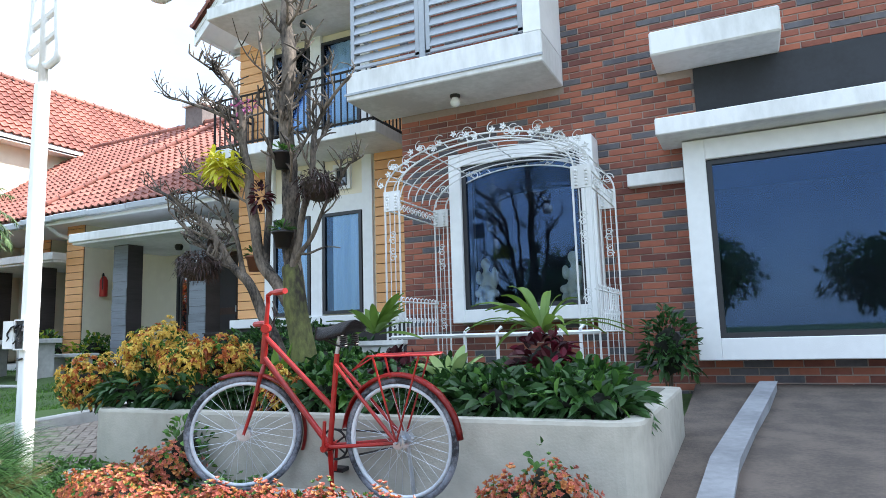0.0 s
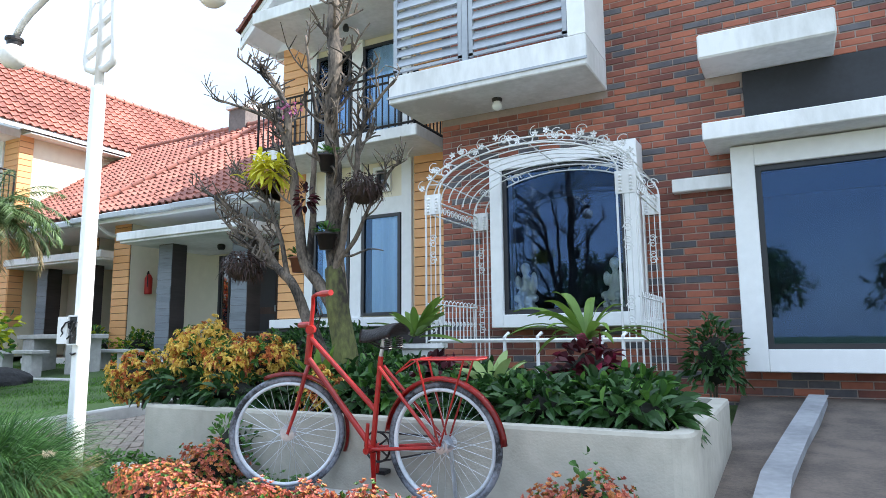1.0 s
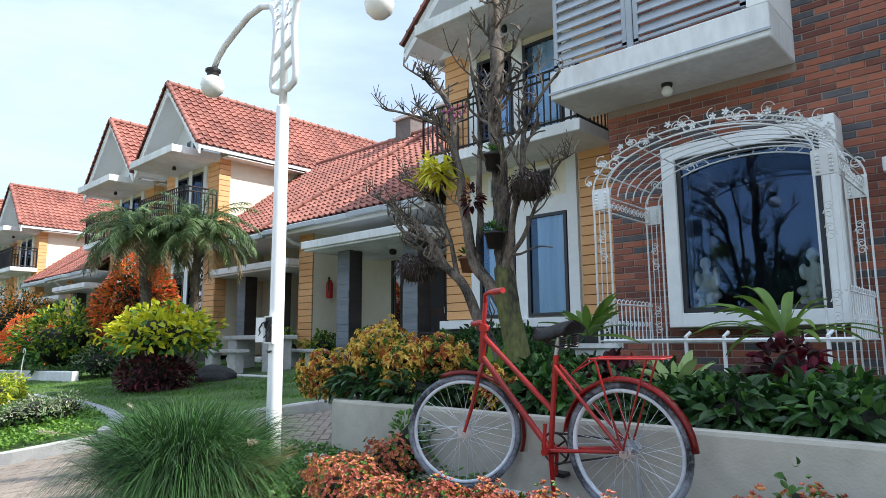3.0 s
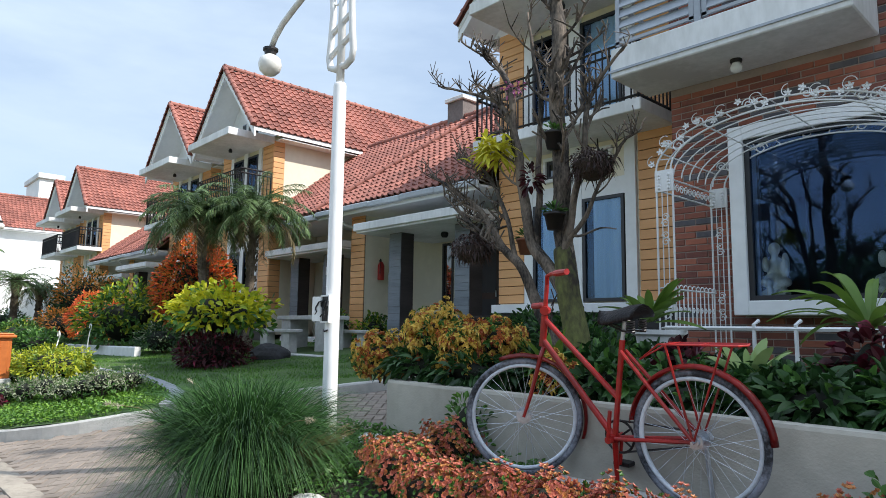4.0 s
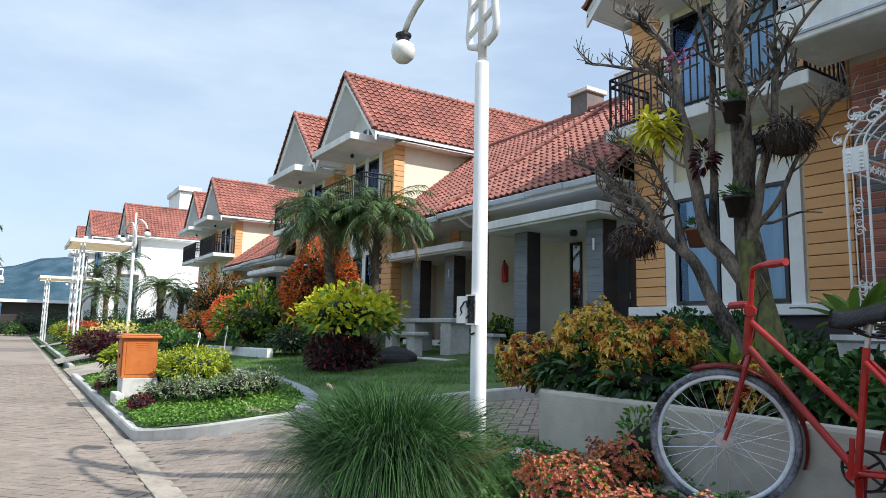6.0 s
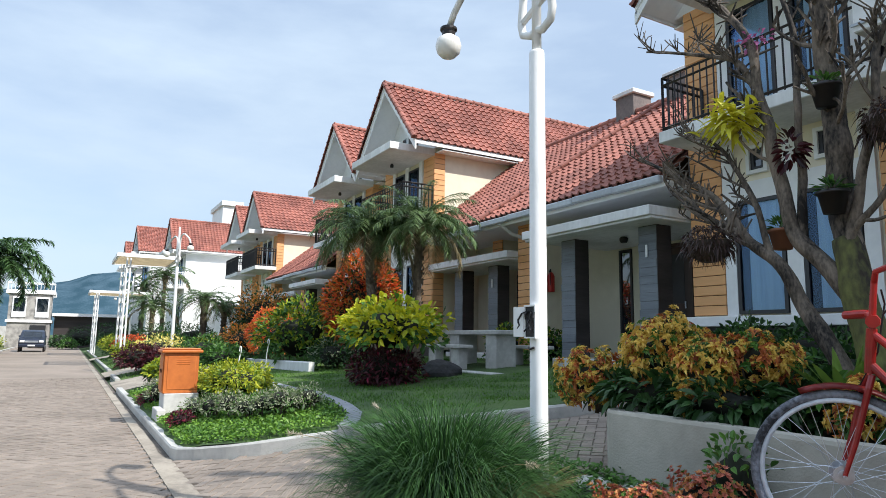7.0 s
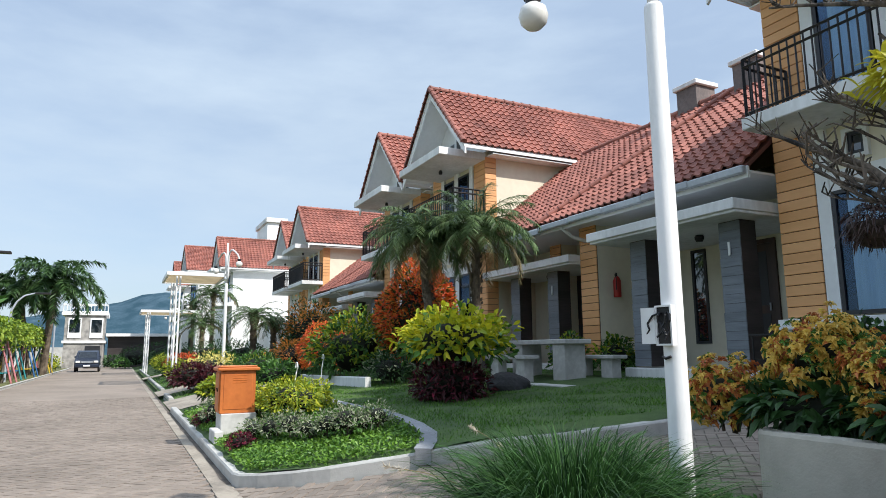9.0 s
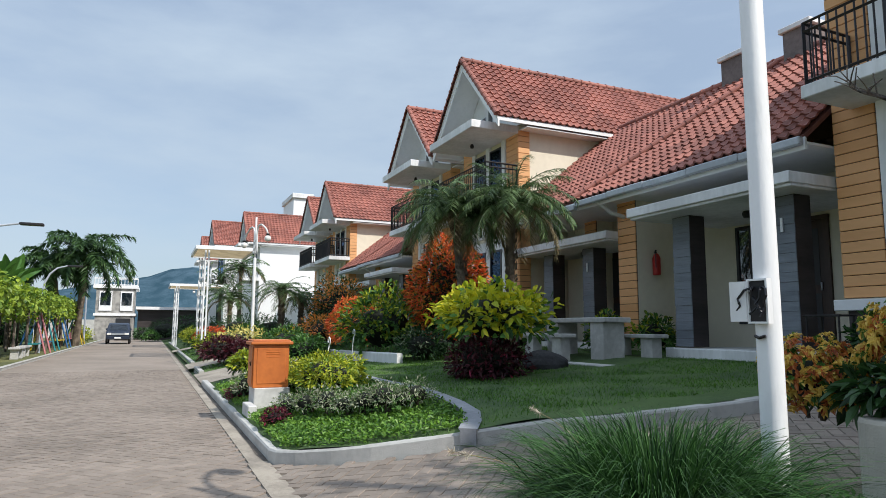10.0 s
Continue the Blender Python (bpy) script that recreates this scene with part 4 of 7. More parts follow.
for x in (TX0 + 0.02, TX1 - 0.02):
    for z in (TZ + 0.02, TZ + 0.2, 1.42, 1.85):
        bm = bmesh.new()
        tube(bm, [(x, TY0, z), (x, TY1, z)], 0.010, 4)
        part("side_rail", bm, WHITE_STAIN, TR)
    for j in range(1, 13):
        y = TY0 + (TY1 - TY0) * j / 13
        bm = bmesh.new()
        tube(bm, [(x, y, 1.42), (x, y, 1.85)], 0.008, 4)
        tube(bm, arc((x, y + 0.055, 1.85), 0.055, 0, 180, 6, "yz"), 0.007, 4)
        part("side_bar", bm, WHITE_STAIN, TR)
        for zz, rr in ((1.62, 0.035), (TZ + 0.11, 0.055)):
            bm = bmesh.new()
            scroll(bm, (x, y + 0.03, zz), rr, "y", 1, 0.007)
            part("scroll", bm, WHITE_STAIN, TR)
# low bench-like frame across the trellis foot
for x in (-3.15, -2.78, -2.1, -1.9):
    bm = bmesh.new()
    tube(bm, [(x, TY0 - 0.15, 0.92), (x, TY0 - 0.15, 1.46), (x + 0.03, TY0 - 0.1, 1.5)], 0.02, 5)
    part("foot_bar", bm, WHITE_STAIN, TR)
bm = bmesh.new()
tube(bm, [(-4.05, TY0 - 0.15, 1.42), (-1.7, TY0 - 0.15, 1.42)], 0.022, 5)
part("foot_rail", bm, WHITE_STAIN, TR)

# ---- planter ----
PX0, PX1, PY0, PY1, PZ = -5.13, -0.92, 4.09, 6.4, 0.945
pl = thing("planter", "long cream rendered garden planter with rounded corners", "planter")


def rounded(x0, y0, x1, y1, r, n=5):
    out = []
    for cxx, cyy, a0 in ((x1 - r, y0 + r, -90), (x1 - r, y1 - r, 0), (x0 + r, y1 - r, 90), (x0 + r, y0 + r, 180)):
        for i in range(n + 1):
            a = radians(a0 + 90 * i / n)
            out.append((cxx + r * math.cos(a), cyy + r * math.sin(a)))
    return out


bm = bmesh.new()
outer, inner = rounded(PX0, PY0, PX1, PY1, 0.14), rounded(PX0 + 0.12, PY0 + 0.12, PX1 - 0.12, PY1 - 0.12, 0.05)
n = len(outer)
rings = [[bm.verts.new((x, y, z)) for x, y in ring] for ring, z in ((outer, 0.3), (outer, PZ - 0.02), ([(a[0] * 0.94 + b[0] * 0.06, a[1] * 0.94 + b[1] * 0.06) for a, b in zip(outer, inner)], PZ), (inner, PZ), (inner, PZ - 0.15))]
for a, b in zip(rings, rings[1:]):
    for k in range(n):
        bm.faces.new((a[k], a[(k + 1) % n], b[(k + 1) % n], b[k]))
part("wall", bm, PLANTER, pl)
bm = bmesh.new()
box(bm, PX0 + 0.1, PY0 + 0.1, PZ - 0.3, PX1 - 0.1, PY1 - 0.1, PZ - 0.07)
part("soil", bm, SOIL, pl)
part("footing", boxes((PX0 - 0.02, PY0 - 0.1, 0.25, PX1, PY0 + 0.02, 0.475), bevel=0.01), CONCRETE, pl)
# path kerb on the brick house's side of the planter
tagged(part("kerb", sweep([(-0.70, 3.9), (-0.66, 5.2), (-0.55, 6.4), (-0.32, 8.4)], -0.15, 0.2, 0.10, gz), mat("grey_kerb", (0.30, 0.31, 0.33), 0.85, (0.20, 0.21, 0.225), scale=4, bump=0.35, bscale=80)), "pale kerb beside the paved path", "kerb", kind="structure")

tagged(part("path", sheet(-1.0, 4.0, 2.8, 8.7, 0.5, 0.15, gz, 0.004), mat("brown_washed_stone", (0.15, 0.12, 0.10), 0.9, (0.085, 0.07, 0.06), scale=9, bump=0.5, bscale=130), smooth=True), "brown washed-stone path beside the planter", "path", kind="structure")

# front bed
def bedz(x, y):
    return gz(x, y) + 0.035


bed = tagged(part("flower_bed", sheet(-5.75, 0.4, 2.75, 4.2, 0.25, 0.15, bedz, 0.0, lambda x, y: y > 2.75 + 0.5 * max(0, x + 3.6) * 0.1 and x > -5.75 + 0.25 * max(0, y - 3.6)), SOIL, smooth=True), "dark soil bed in front of the planter", "flower bed", kind="structure")
for i, (x, y, r) in enumerate(((-4.08, 3.03, 0.13), (-4.42, 2.98, 0.11), (-5.45, 3.55, 0.12), (-5.3, 3.78, 0.14), (-5.05, 3.95, 0.13), (-4.7, 4.03, 0.12), (-3.75, 3.02, 0.12), (-3.4, 3.0, 0.12))):
    bm = bmesh.new()
    r0 = bmesh.ops.create_icosphere(bm, subdivisions=2, radius=r)
    for v in bm.verts:
        v.co *= 1 + 0.2 * noise.noise(v.co * 9 + Vector((i * 3, 0, 0)))
        v.co.z *= 0.5
        v.co.x *= 1.35
    ob = part("edging_stone", bm, CONCRETE)
    ob.location = (x, y, gz(x, y) + 0.04)
    tagged(ob, "flat grey edging stone of the flower bed", "stone", "edging stones")

# ---- lamp post ----
def lamp_post(x, y, z, detail=True, turn=0.0, h=1.0):
    t = thing("street_lamp", "white cast-iron street lamp with two curved arms and globe lights", "street lamp", "street lamps along the road")
    s = h
    bm = bmesh.new()
    tube(bm, [(0, 0, -0.2), (0, 0, 0.05), (0, 0, 3.0 * s), (0, 0, 3.02 * s)], [0.062, 0.062, 0.055, 0.05], 14)
    tube(bm, [(0, 0, 3.0 * s), (0, 0, 4.35 * s)], 0.034, 10)
    part("pole", bm, WHITE_STAIN, t, smooth=True)
    for sg in (-1, 1):
        c0 = [(0.0, 0, 3.18), (sg * 0.06, 0, 3.16), (sg * 0.15, 0, 3.2), (sg * 0.17, 0, 3.28), (sg * 0.15, 0, 3.45), (sg * 0.13, 0, 3.7), (sg * 0.15, 0, 3.9), (sg * 0.22, 0, 4.02), (sg * 0.38, 0, 4.07), (sg * 0.58, 0, 4.05), (sg * 0.78, 0, 3.97), (sg * 0.98, 0, 3.88), (sg * 1.1, 0, 3.79), (sg * 1.17, 0, 3.70)]
        bm = bmesh.new()
        tube(bm, [(a, b, c * s) for a, b, c in c0], 0.030, 8)
        part("arm", bm, WHITE_STAIN, t, smooth=True)
        for k in range(2):
            bm = bmesh.new()
            tube(bm, [(0, 0, (3.36 + 0.2 * k) * s), (sg * 0.15, 0, (3.30 + 0.2 * k + (0.12 if sg > 0 else 0.0)) * s)], 0.026, 6)
            part("brace", bm, WHITE_STAIN, t)
        bm = bmesh.new()
        zc = 3.70 * s
        lathe(bm, (sg * 1.185, 0, zc - 0.06), [(0.055, -0.03), (0.06, 0.02), (0.075, 0.03), (0.075, 0.05), (0.03, 0.06)], 14)
        part("socket", bm, BLACKMETAL, t)
        bm = bmesh.new()
        lathe(bm, (sg * 1.185, 0, zc - 0.085), [(0.02, -0.20), (0.06, -0.19), (0.10, -0.15), (0.115, -0.09), (0.10, -0.03), (0.06, 0.0), (0.05, 0.01)], 20)
        part("globe", bm, GLOBE, t, smooth=True)
        if detail:
            bm = bmesh.new()
            for q in range(3):
                pts = []
                for i in range(13):
                    a = i / 12 * 2 * math.pi * 1.2
                    rr = 0.085 * (1 - 0.7 * i / 12)
                    pts.append((sg * (0.08 + 0.02 * q) + sg * rr * math.cos(a), 0, 3.80 + 0.13 * q + rr * math.sin(a)))
                tube(bm, pts, 0.009, 4)
            part("scrollwork", bm, WHITE_STAIN, t)
    if detail:
        b = thing_part("junction_box", t, "open white junction box with torn black wires")
        part("back", boxes((-0.045, -0.075, 1.01, 0.06, -0.055, 1.21)), BLACKMETAL, b)
        part("box_frame", boxes((-0.05, -0.085, 1.0, -0.04, -0.05, 1.22), (0.055, -0.085, 1.0, 0.066, -0.05, 1.22), (-0.04, -0.085, 1.21, 0.055, -0.05, 1.22), (-0.04, -0.085, 1.0, 0.055, -0.05, 1.01)), WHITE_STAIN, b)
        bm = bmesh.new()
        box(bm, -0.085, -0.006, -0.10, 0.0, 0.006, 0.10, m=pose(-0.05, -0.085, 1.11, 0, 0, 12))
        part("hatch", bm, WHITE_STAIN, b)
        for k in range(5):
            rr = random.Random(k)
            bm = bmesh.new()
            p = [(rr.uniform(-0.03, 0.04), -0.08, 1.18)]
            for i in range(5):
                p.append((p[-1][0] + rr.uniform(-0.045, 0.03), -0.09 - rr.uniform(0, 0.03), p[-1][2] - rr.uniform(0.01, 0.045)))
            tube(bm, p, 0.006, 5)
            part("wire", bm, BLACKMETAL, b)
        bm = bmesh.new()
        tube(bm, [(-0.03, -0.062, 0.94), (0.0, -0.072, 0.93), (0.03, -0.064, 0.94)], 0.008, 5)
        part("strap", bm, BLACKMETAL, t)
    t.matrix_world = pose(x, y, z, 0, 0, turn)
    return t


lamp_post(-5.14, 3.585, 0.42, True, 2)
lamp_post(-27.0, 4.15, 0.50, False, 12, 1.12)
lamp_post(-48.0, 4.3, 0.40, False, 12, 1.1)
lamp_post(-60.0, 4.3, 0.40, False, 12, 1.1)

# ---- bicycle ----
bike = thing("bicycle", "old red roadster bicycle with silver wheels leaning at the planter", "bicycle")
WR, WB = 0.355, 1.08
FH, RH = Vector((WB, 0, WR)), Vector((0, 0, WR))


def ring(bm, c, R, r, seg=56, sec=10, squash=1.0):
    rows = []
    for i in range(seg):
        a = 2 * math.pi * i / seg
        d = Vector((math.cos(a), 0, math.sin(a)))
        rows.append([bm.verts.new(c + d * (R + r * math.cos(2 * math.pi * k / sec)) + Vector((0, r * squash * math.sin(2 * math.pi * k / sec), 0))) for k in range(sec)])
    for i in range(seg):
        for k in range(sec):
            bm.faces.new((rows[i][k], rows[(i + 1) % seg][k], rows[(i + 1) % seg][(k + 1) % sec], rows[i][(k + 1) % sec]))
    return bm


def wheel(c):
    w = thing_part("wheel", bike)
    part("tyre", ring(bmesh.new(), c, WR - 0.02, 0.019), TYRE, w, "grey-painted tyre", smooth=True)
    part("rim", ring(bmesh.new(), c, WR - 0.047, 0.012, squash=1.3), RIM, w, smooth=True)
    bm = bmesh.new()
    tube(bm, [c + Vector((0, -0.045, 0)), c + Vector((0, 0.045, 0))], 0.024, 12)
    tube(bm, [c + Vector((0, -0.035, 0)), c + Vector((0, -0.03, 0))], 0.05, 16)
    tube(bm, [c + Vector((0, 0.03, 0)), c + Vector((0, 0.035, 0))], 0.04, 14)
    tube(bm, [c + Vector((0, -0.075, 0)), c + Vector((0, 0.075, 0))], 0.008, 8)
    part("hub", bm, CHROME, w)
    for k in range(36):
        a = 2 * math.pi * k / 36
        b = a + (0.9 if k % 4 < 2 else -0.9)
        y = 0.033 if k % 2 else -0.033
        bm = bmesh.new()
        tube(bm, [c + Vector((0.036 * math.cos(b), y, 0.036 * math.sin(b))), c + Vector(((WR - 0.055) * math.cos(a), 0, (WR - 0.055) * math.sin(a)))], 0.0012, 4, False)
        part("spoke", bm, CHROME, w)
    return w


STEER = pose(0.985, 0, 0, 0, 0, 36) @ pose(-0.985, 0, 0)
wheel(FH).matrix_basis = STEER
wheel(RH)


def fender(c, a0, a1, R=0.382, w=0.034):
    bm = bmesh.new()
    rows = []
    n = 26
    for i in range(n + 1):
        a = radians(a0 + (a1 - a0) * i / n)
        row = []
        for k in range(7):
            s = (k / 6 - 0.5) * 2
            rr = R - 0.022 * s * s
            row.append(bm.verts.new(c + Vector((rr * math.cos(a), s * w, rr * math.sin(a)))))
        rows.append(row)
    for i in range(n):
        for k in range(6):
            bm.faces.new((rows[i][k], rows[i][k + 1], rows[i + 1][k + 1], rows[i + 1][k]))
    r = bmesh.ops.solidify(bm, geom=bm.faces[:], thickness=0.003)
    return part("fender", bm, REDPAINT, bike, smooth=True)


fender(FH, 68, 200).matrix_basis = STEER
fender(RH, 8, 176)
BBK, HT, HB, SC = Vector((0.47, 0, 0.30)), Vector((0.92, 0, 0.965)), Vector((0.945, 0, 0.78)), Vector((0.40, 0, 0.84))
for nm, a, b, r in (("head_tube", HB, HT, 0.021), ("seat_tube", BBK, SC, 0.016), ("down_tube", Vector((0.94, 0, 0.82)), BBK, 0.018), ("upper_tube", Vector((0.925, 0, 0.95)), Vector((0.44, 0, 0.52)), 0.016), ("seat_post", SC, SC + Vector((-0.02, 0, 0.1)), 0.012)):
    bm = bmesh.new()
    tube(bm, [a, b], r, 12)
    part(nm, bm, REDPAINT if nm != "seat_post" else CHROME, bike, smooth=False)
for y in (-0.052, 0.052):
    for nm, a, b in (("chain_stay", BBK + Vector((0, y * 0.6, 0)), RH + Vector((0, y, 0))), ("seat_stay", SC + Vector((0, y * 0.5, -0.06)), RH + Vector((0, y, 0)))):
        bm = bmesh.new()
        tube(bm, [a, b], 0.011, 8)
        part(nm, bm, REDPAINT, bike)
    bm = bmesh.new()
    tube(bm, [HB + Vector((0, y * 0.6, -0.01)), HB + Vector((0.02, y, -0.06)), FH + Vector((-0.05, y, 0.14)), FH + Vector((0, y, 0))], [0.014, 0.014, 0.012, 0.009], 8)
    part("fork_blade", bm, REDPAINT, bike).matrix_basis = STEER
    bm = bmesh.new()
    tube(bm, [(-0.17, y * 1.3, 0.836), RH + Vector((0, y, 0))], 0.006, 6)
    tube(bm, [(0.12, y * 1.3, 0.83), RH + Vector((0, y, 0))], 0.006, 6)
    part("rack_leg", bm, REDPAINT, bike)
bm = bmesh.new()
tube(bm, [(0.3, 0, 0.74), (0.16, -0.06, 0.83), (-0.25, -0.07, 0.84), (-0.27, 0, 0.84), (-0.25, 0.07, 0.84), (0.16, 0.06, 0.83), (0.3, 0, 0.74)], 0.005, 6)
for k in range(-1, 2):
    tube(bm, [(0.17, k * 0.03, 0.828), (-0.26, k * 0.03, 0.84)], 0.0035, 5)
for x in (-0.22, -0.05, 0.1):
    tube(bm, [(x, -0.066, 0.835), (x, 0.066, 0.835)], 0.0035, 5)
part("carrier_rack", bm, REDPAINT, bike)
bm = bmesh.new()
tube(bm, [HT + Vector((0, 0, -0.02)), HT + Vector((-0.01, 0, 0.08)), HT + Vector((-0.025, 0, 0.19)), HT + Vector((-0.05, 0.03, 0.235)), HT + Vector((-0.12, 0.08, 0.25)), HT + Vector((-0.25, 0.14, 0.255))], [0.014, 0.014, 0.013, 0.012, 0.012, 0.012], 9)
tube(bm, [HT + Vector((-0.005, 0, 0.05)), HT + Vector((0.03, -0.03, 0.06)), HT + Vector((0.11, -0.06, 0.055))], 0.013, 8)
tube(bm, [HT + Vector((0.0, -0.02, 0.03)), HT + Vector((-0.02, 0.03, 0.03))], 0.028, 8)
part("handlebar", bm, REDPAINT, bike)
for a, b in ((HT + Vector((-0.15, 0.09, 0.25)), HT + Vector((-0.28, 0.155, 0.257))), (HT + Vector((0.02, -0.03, 0.06)), HT + Vector((0.14, -0.07, 0.053)))):
    bm = bmesh.new()
    tube(bm, [a, a.lerp(b, 0.3), b], [0.017, 0.02, 0.018], 9)
    part("grip", bm, REDPAINT, bike)
bm = bmesh.new()
tube(bm, [HT + Vector((-0.04, -0.02, 0.16)), HT + Vector((-0.03, -0.06, 0.1)), HT + Vector((0.0, -0.03, -0.1)), FH + Vector((-0.03, -0.05, 0.3))], 0.004, 5)
tube(bm, [HT + Vector((-0.1, 0.05, 0.2)), HT + Vector((-0.12, 0.03, 0.13)), HT + Vector((-0.05, 0.0, 0.06))], 0.004, 5)
part("brake_cable", bm, BLACKMETAL, bike)
bm = bmesh.new()
rows = []
for i in range(11):
    s = i / 10
    x = 0.265 + 0.275 * s
    w = 0.098 * (1 - s) ** 0.8 + 0.02
    z = 0.96 + 0.035 * (1 - s) ** 2 + 0.008 * math.sin(s * 6)
    rows.append([bm.verts.new((x, w * math.sin(a), z + 0.042 * math.cos(a) - 0.022 * abs(math.sin(a)))) for a in [(-1.9 + 3.8 * k / 8) for k in range(9)]])
for i in range(10):
    for k in range(8):
        bm.faces.new((rows[i][k], rows[i + 1][k], rows[i + 1][k + 1], rows[i][k + 1]))
bmesh.ops.solidify(bm, geom=bm.faces[:], thickness=0.012)
part("saddle", bm, LEATHER, bike, "cracked black leather saddle", smooth=True)
bm = bmesh.new()
for y in (-0.05, 0.05):
    tube(bm, [(0.31 + 0.02 * math.cos(k * 0.8), y * 1.25 + 0.02 * math.sin(k * 0.8), 0.885 + 0.065 * k / 40) for k in range(41)], 0.0045, 5)
    tube(bm, [(0.29, y * 1.25, 0.885), (0.38, y * 0.6, 0.89), (0.5, y * 0.3, 0.935)], 0.006, 5)
part("saddle_spring", bm, BLACKMETAL, bike)
bm = bmesh.new()
ring(bm, BBK + Vector((0, -0.05, 0)), 0.088, 0.007, 28, 5)
for k in range(5):
    a = k * 1.2566
    tube(bm, [BBK + Vector((0, -0.05, 0)), BBK + Vector((0.085 * math.cos(a), -0.05, 0.085 * math.sin(a)))], 0.006, 5)
part("chainring", bm, BLACKMETAL, bike)
bm = bmesh.new()
for dz in (0.088, -0.088):
    tube(bm, [BBK + Vector((0, -0.05, dz)), RH + Vector((0, -0.05, dz * 0.38))], 0.006, 5)
part("chain", bm, BLACKMETAL, bike)
bm = bmesh.new()
tube(bm, [BBK + Vector((0, -0.07, 0)), BBK + Vector((0.02, -0.075, -0.16))], 0.011, 7)
tube(bm, [BBK + Vector((0, 0.07, 0)), BBK + Vector((-0.02, 0.075, 0.16))], 0.011, 7)
tube(bm, [BBK + Vector((0, -0.075, 0)), BBK + Vector((0, 0.075, 0))], 0.02, 10)
part("crank", bm, REDPAINT, bike)
bm = bmesh.new()
tube(bm, [BBK + Vector((0.0, 0.0, -0.02)), BBK + Vector((0.015, -0.03, -0.29))], [0.018, 0.012], 7)
part("centre_stand", bm, REDPAINT, bike)
bm = bmesh.new()
box(bm, 0.44, -0.15, 0.125, 0.54, -0.08, 0.15, bevel=0.004)
part("pedal", bm, BLACKMETAL, bike)
bm = bmesh.new()
tube(bm, [RH + Vector((0, -0.08, 0)), (-0.0, -0.14, 0.02)], 0.012, 6)
tube(bm, [RH + Vector((-0.03, -0.065, 0.02)), RH + Vector((0.04, -0.07, -0.04))], 0.03, 8)
part("kickstand", bm, CHROME, bike)
bike.matrix_world = pose(-2.257, 3.953, 0.467, 0, 0, 181.0) @ pose(0, 0, 0, -4, -0.9, 0) @ Matrix.Scale(1.035, 4)

# ---- orange cabinet ----
cab = thing("utility_cabinet", "orange steel utility cabinet on a concrete plinth beside the road", "cabinet")
part("plinth", boxes((-13.35, 2.24, 0.1, -12.82, 2.76, 0.50), bevel=0.01), CONCRETE, cab)
part("body", boxes((-13.32, 2.22, 0.5, -12.85, 2.74, 1.13), bevel=0.008), CABINET, cab)
part("lid", boxes((-13.37, 2.17, 1.13, -12.80, 2.79, 1.18), (-13.34, 2.2, 1.18, -12.83, 2.76, 1.205), bevel=0.012), CABINET, cab)
part("door", boxes((-13.29, 2.205, 0.54, -12.88, 2.219, 1.1), bevel=0.004), CABINET, cab)
for k in range(4):
    bm = bmesh.new()
    box(bm, -0.006, -0.10, -0.008, 0.006, 0.10, 0.008, m=pose(-12.846, 2.5, 0.95 + k * 0.035, 0, 25, 0))
    part("louvre", bm, CABINET, cab)
part("side_panel", boxes((-12.852, 2.27, 0.56, -12.842, 2.69, 1.08), bevel=0.003), CABINET, cab)
bm = bmesh.new()
tube(bm, [(-13.0, 2.2, 0.82), (-13.0, 2.19, 0.88)], 0.01, 6)
part("handle", bm, BLACKMETAL, cab)
tagged(part("concrete_trough", boxes((-12.95, 2.10, 0.08, -12.35, 2.22, 0.30), (-12.95, 2.10, 0.08, -12.85, 2.5, 0.28), bevel=0.01), CONCRETE), "small concrete trough edge at the foot of the cabinet", "trough")

# ---- garden table and benches ----
def slab_seat(name, label, cat, x0, x1, y0, y1, z, top, thick, leg, group=""):
    t = thing(name, label, cat, group)
    part("top", boxes((x0, y0, z + top - thick, x1, y1, z + top), bevel=0.012), CONCRETE, t)
    part("leg", boxes((x0 + 0.12, y0 + 0.06, z, x0 + 0.12 + leg, y1 - 0.06, z + top - thick), bevel=0.008), CONCRETE, t)
    part("leg", boxes((x1 - 0.12 - leg, y0 + 0.06, z, x1 - 0.12, y1 - 0.06, z + top - thick), bevel=0.008), CONCRETE, t)


tagged(part("terrace_slab", boxes((-15.0, 7.55, 0.5, -11.6, 9.35, 0.80), bevel=0.012), CONCRETE), "pale concrete slab under the garden table", "slab", kind="structure")
slab_seat("garden_table", "grey cast concrete garden table on the lawn slab", "table", -14.3, -12.25, 8.15, 8.75, 0.80, 0.80, 0.09, 0.38)
slab_seat("garden_bench", "grey cast concrete garden bench beside the table", "bench", -14.35, -12.85, 7.65, 7.98, 0.80, 0.50, 0.07, 0.3, "garden benches")
slab_seat("garden_bench", "grey cast concrete garden bench beside the table", "bench", -13.2, -11.85, 8.9, 9.25, 0.80, 0.50, 0.07, 0.3, "garden benches")

# ---- fire extinguisher on the porch wall ----
fx = thing("fire_extinguisher", "red fire extinguisher hung on the side of the boarded pier", "extinguisher")
bm = bmesh.new()
lathe(bm, (-13.5, 10.53, 2.53), [(0.08, 0), (0.085, 0.02), (0.085, 0.36), (0.05, 0.44), (0.025, 0.46)], 16)
part("cylinder", bm, mat("red_enamel", (0.42, 0.02, 0.015), 0.35), fx, smooth=True)
bm = bmesh.new()
tube(bm, [(-13.5, 10.53, 2.98), (-13.5, 10.51, 3.05), (-13.43, 10.46, 3.04)], 0.018, 6)
tube(bm, [(-13.5, 10.48, 3.02), (-13.41, 10.43, 2.93), (-13.41, 10.43, 2.68)], 0.012, 6)
part("valve", bm, BLACKMETAL, fx)


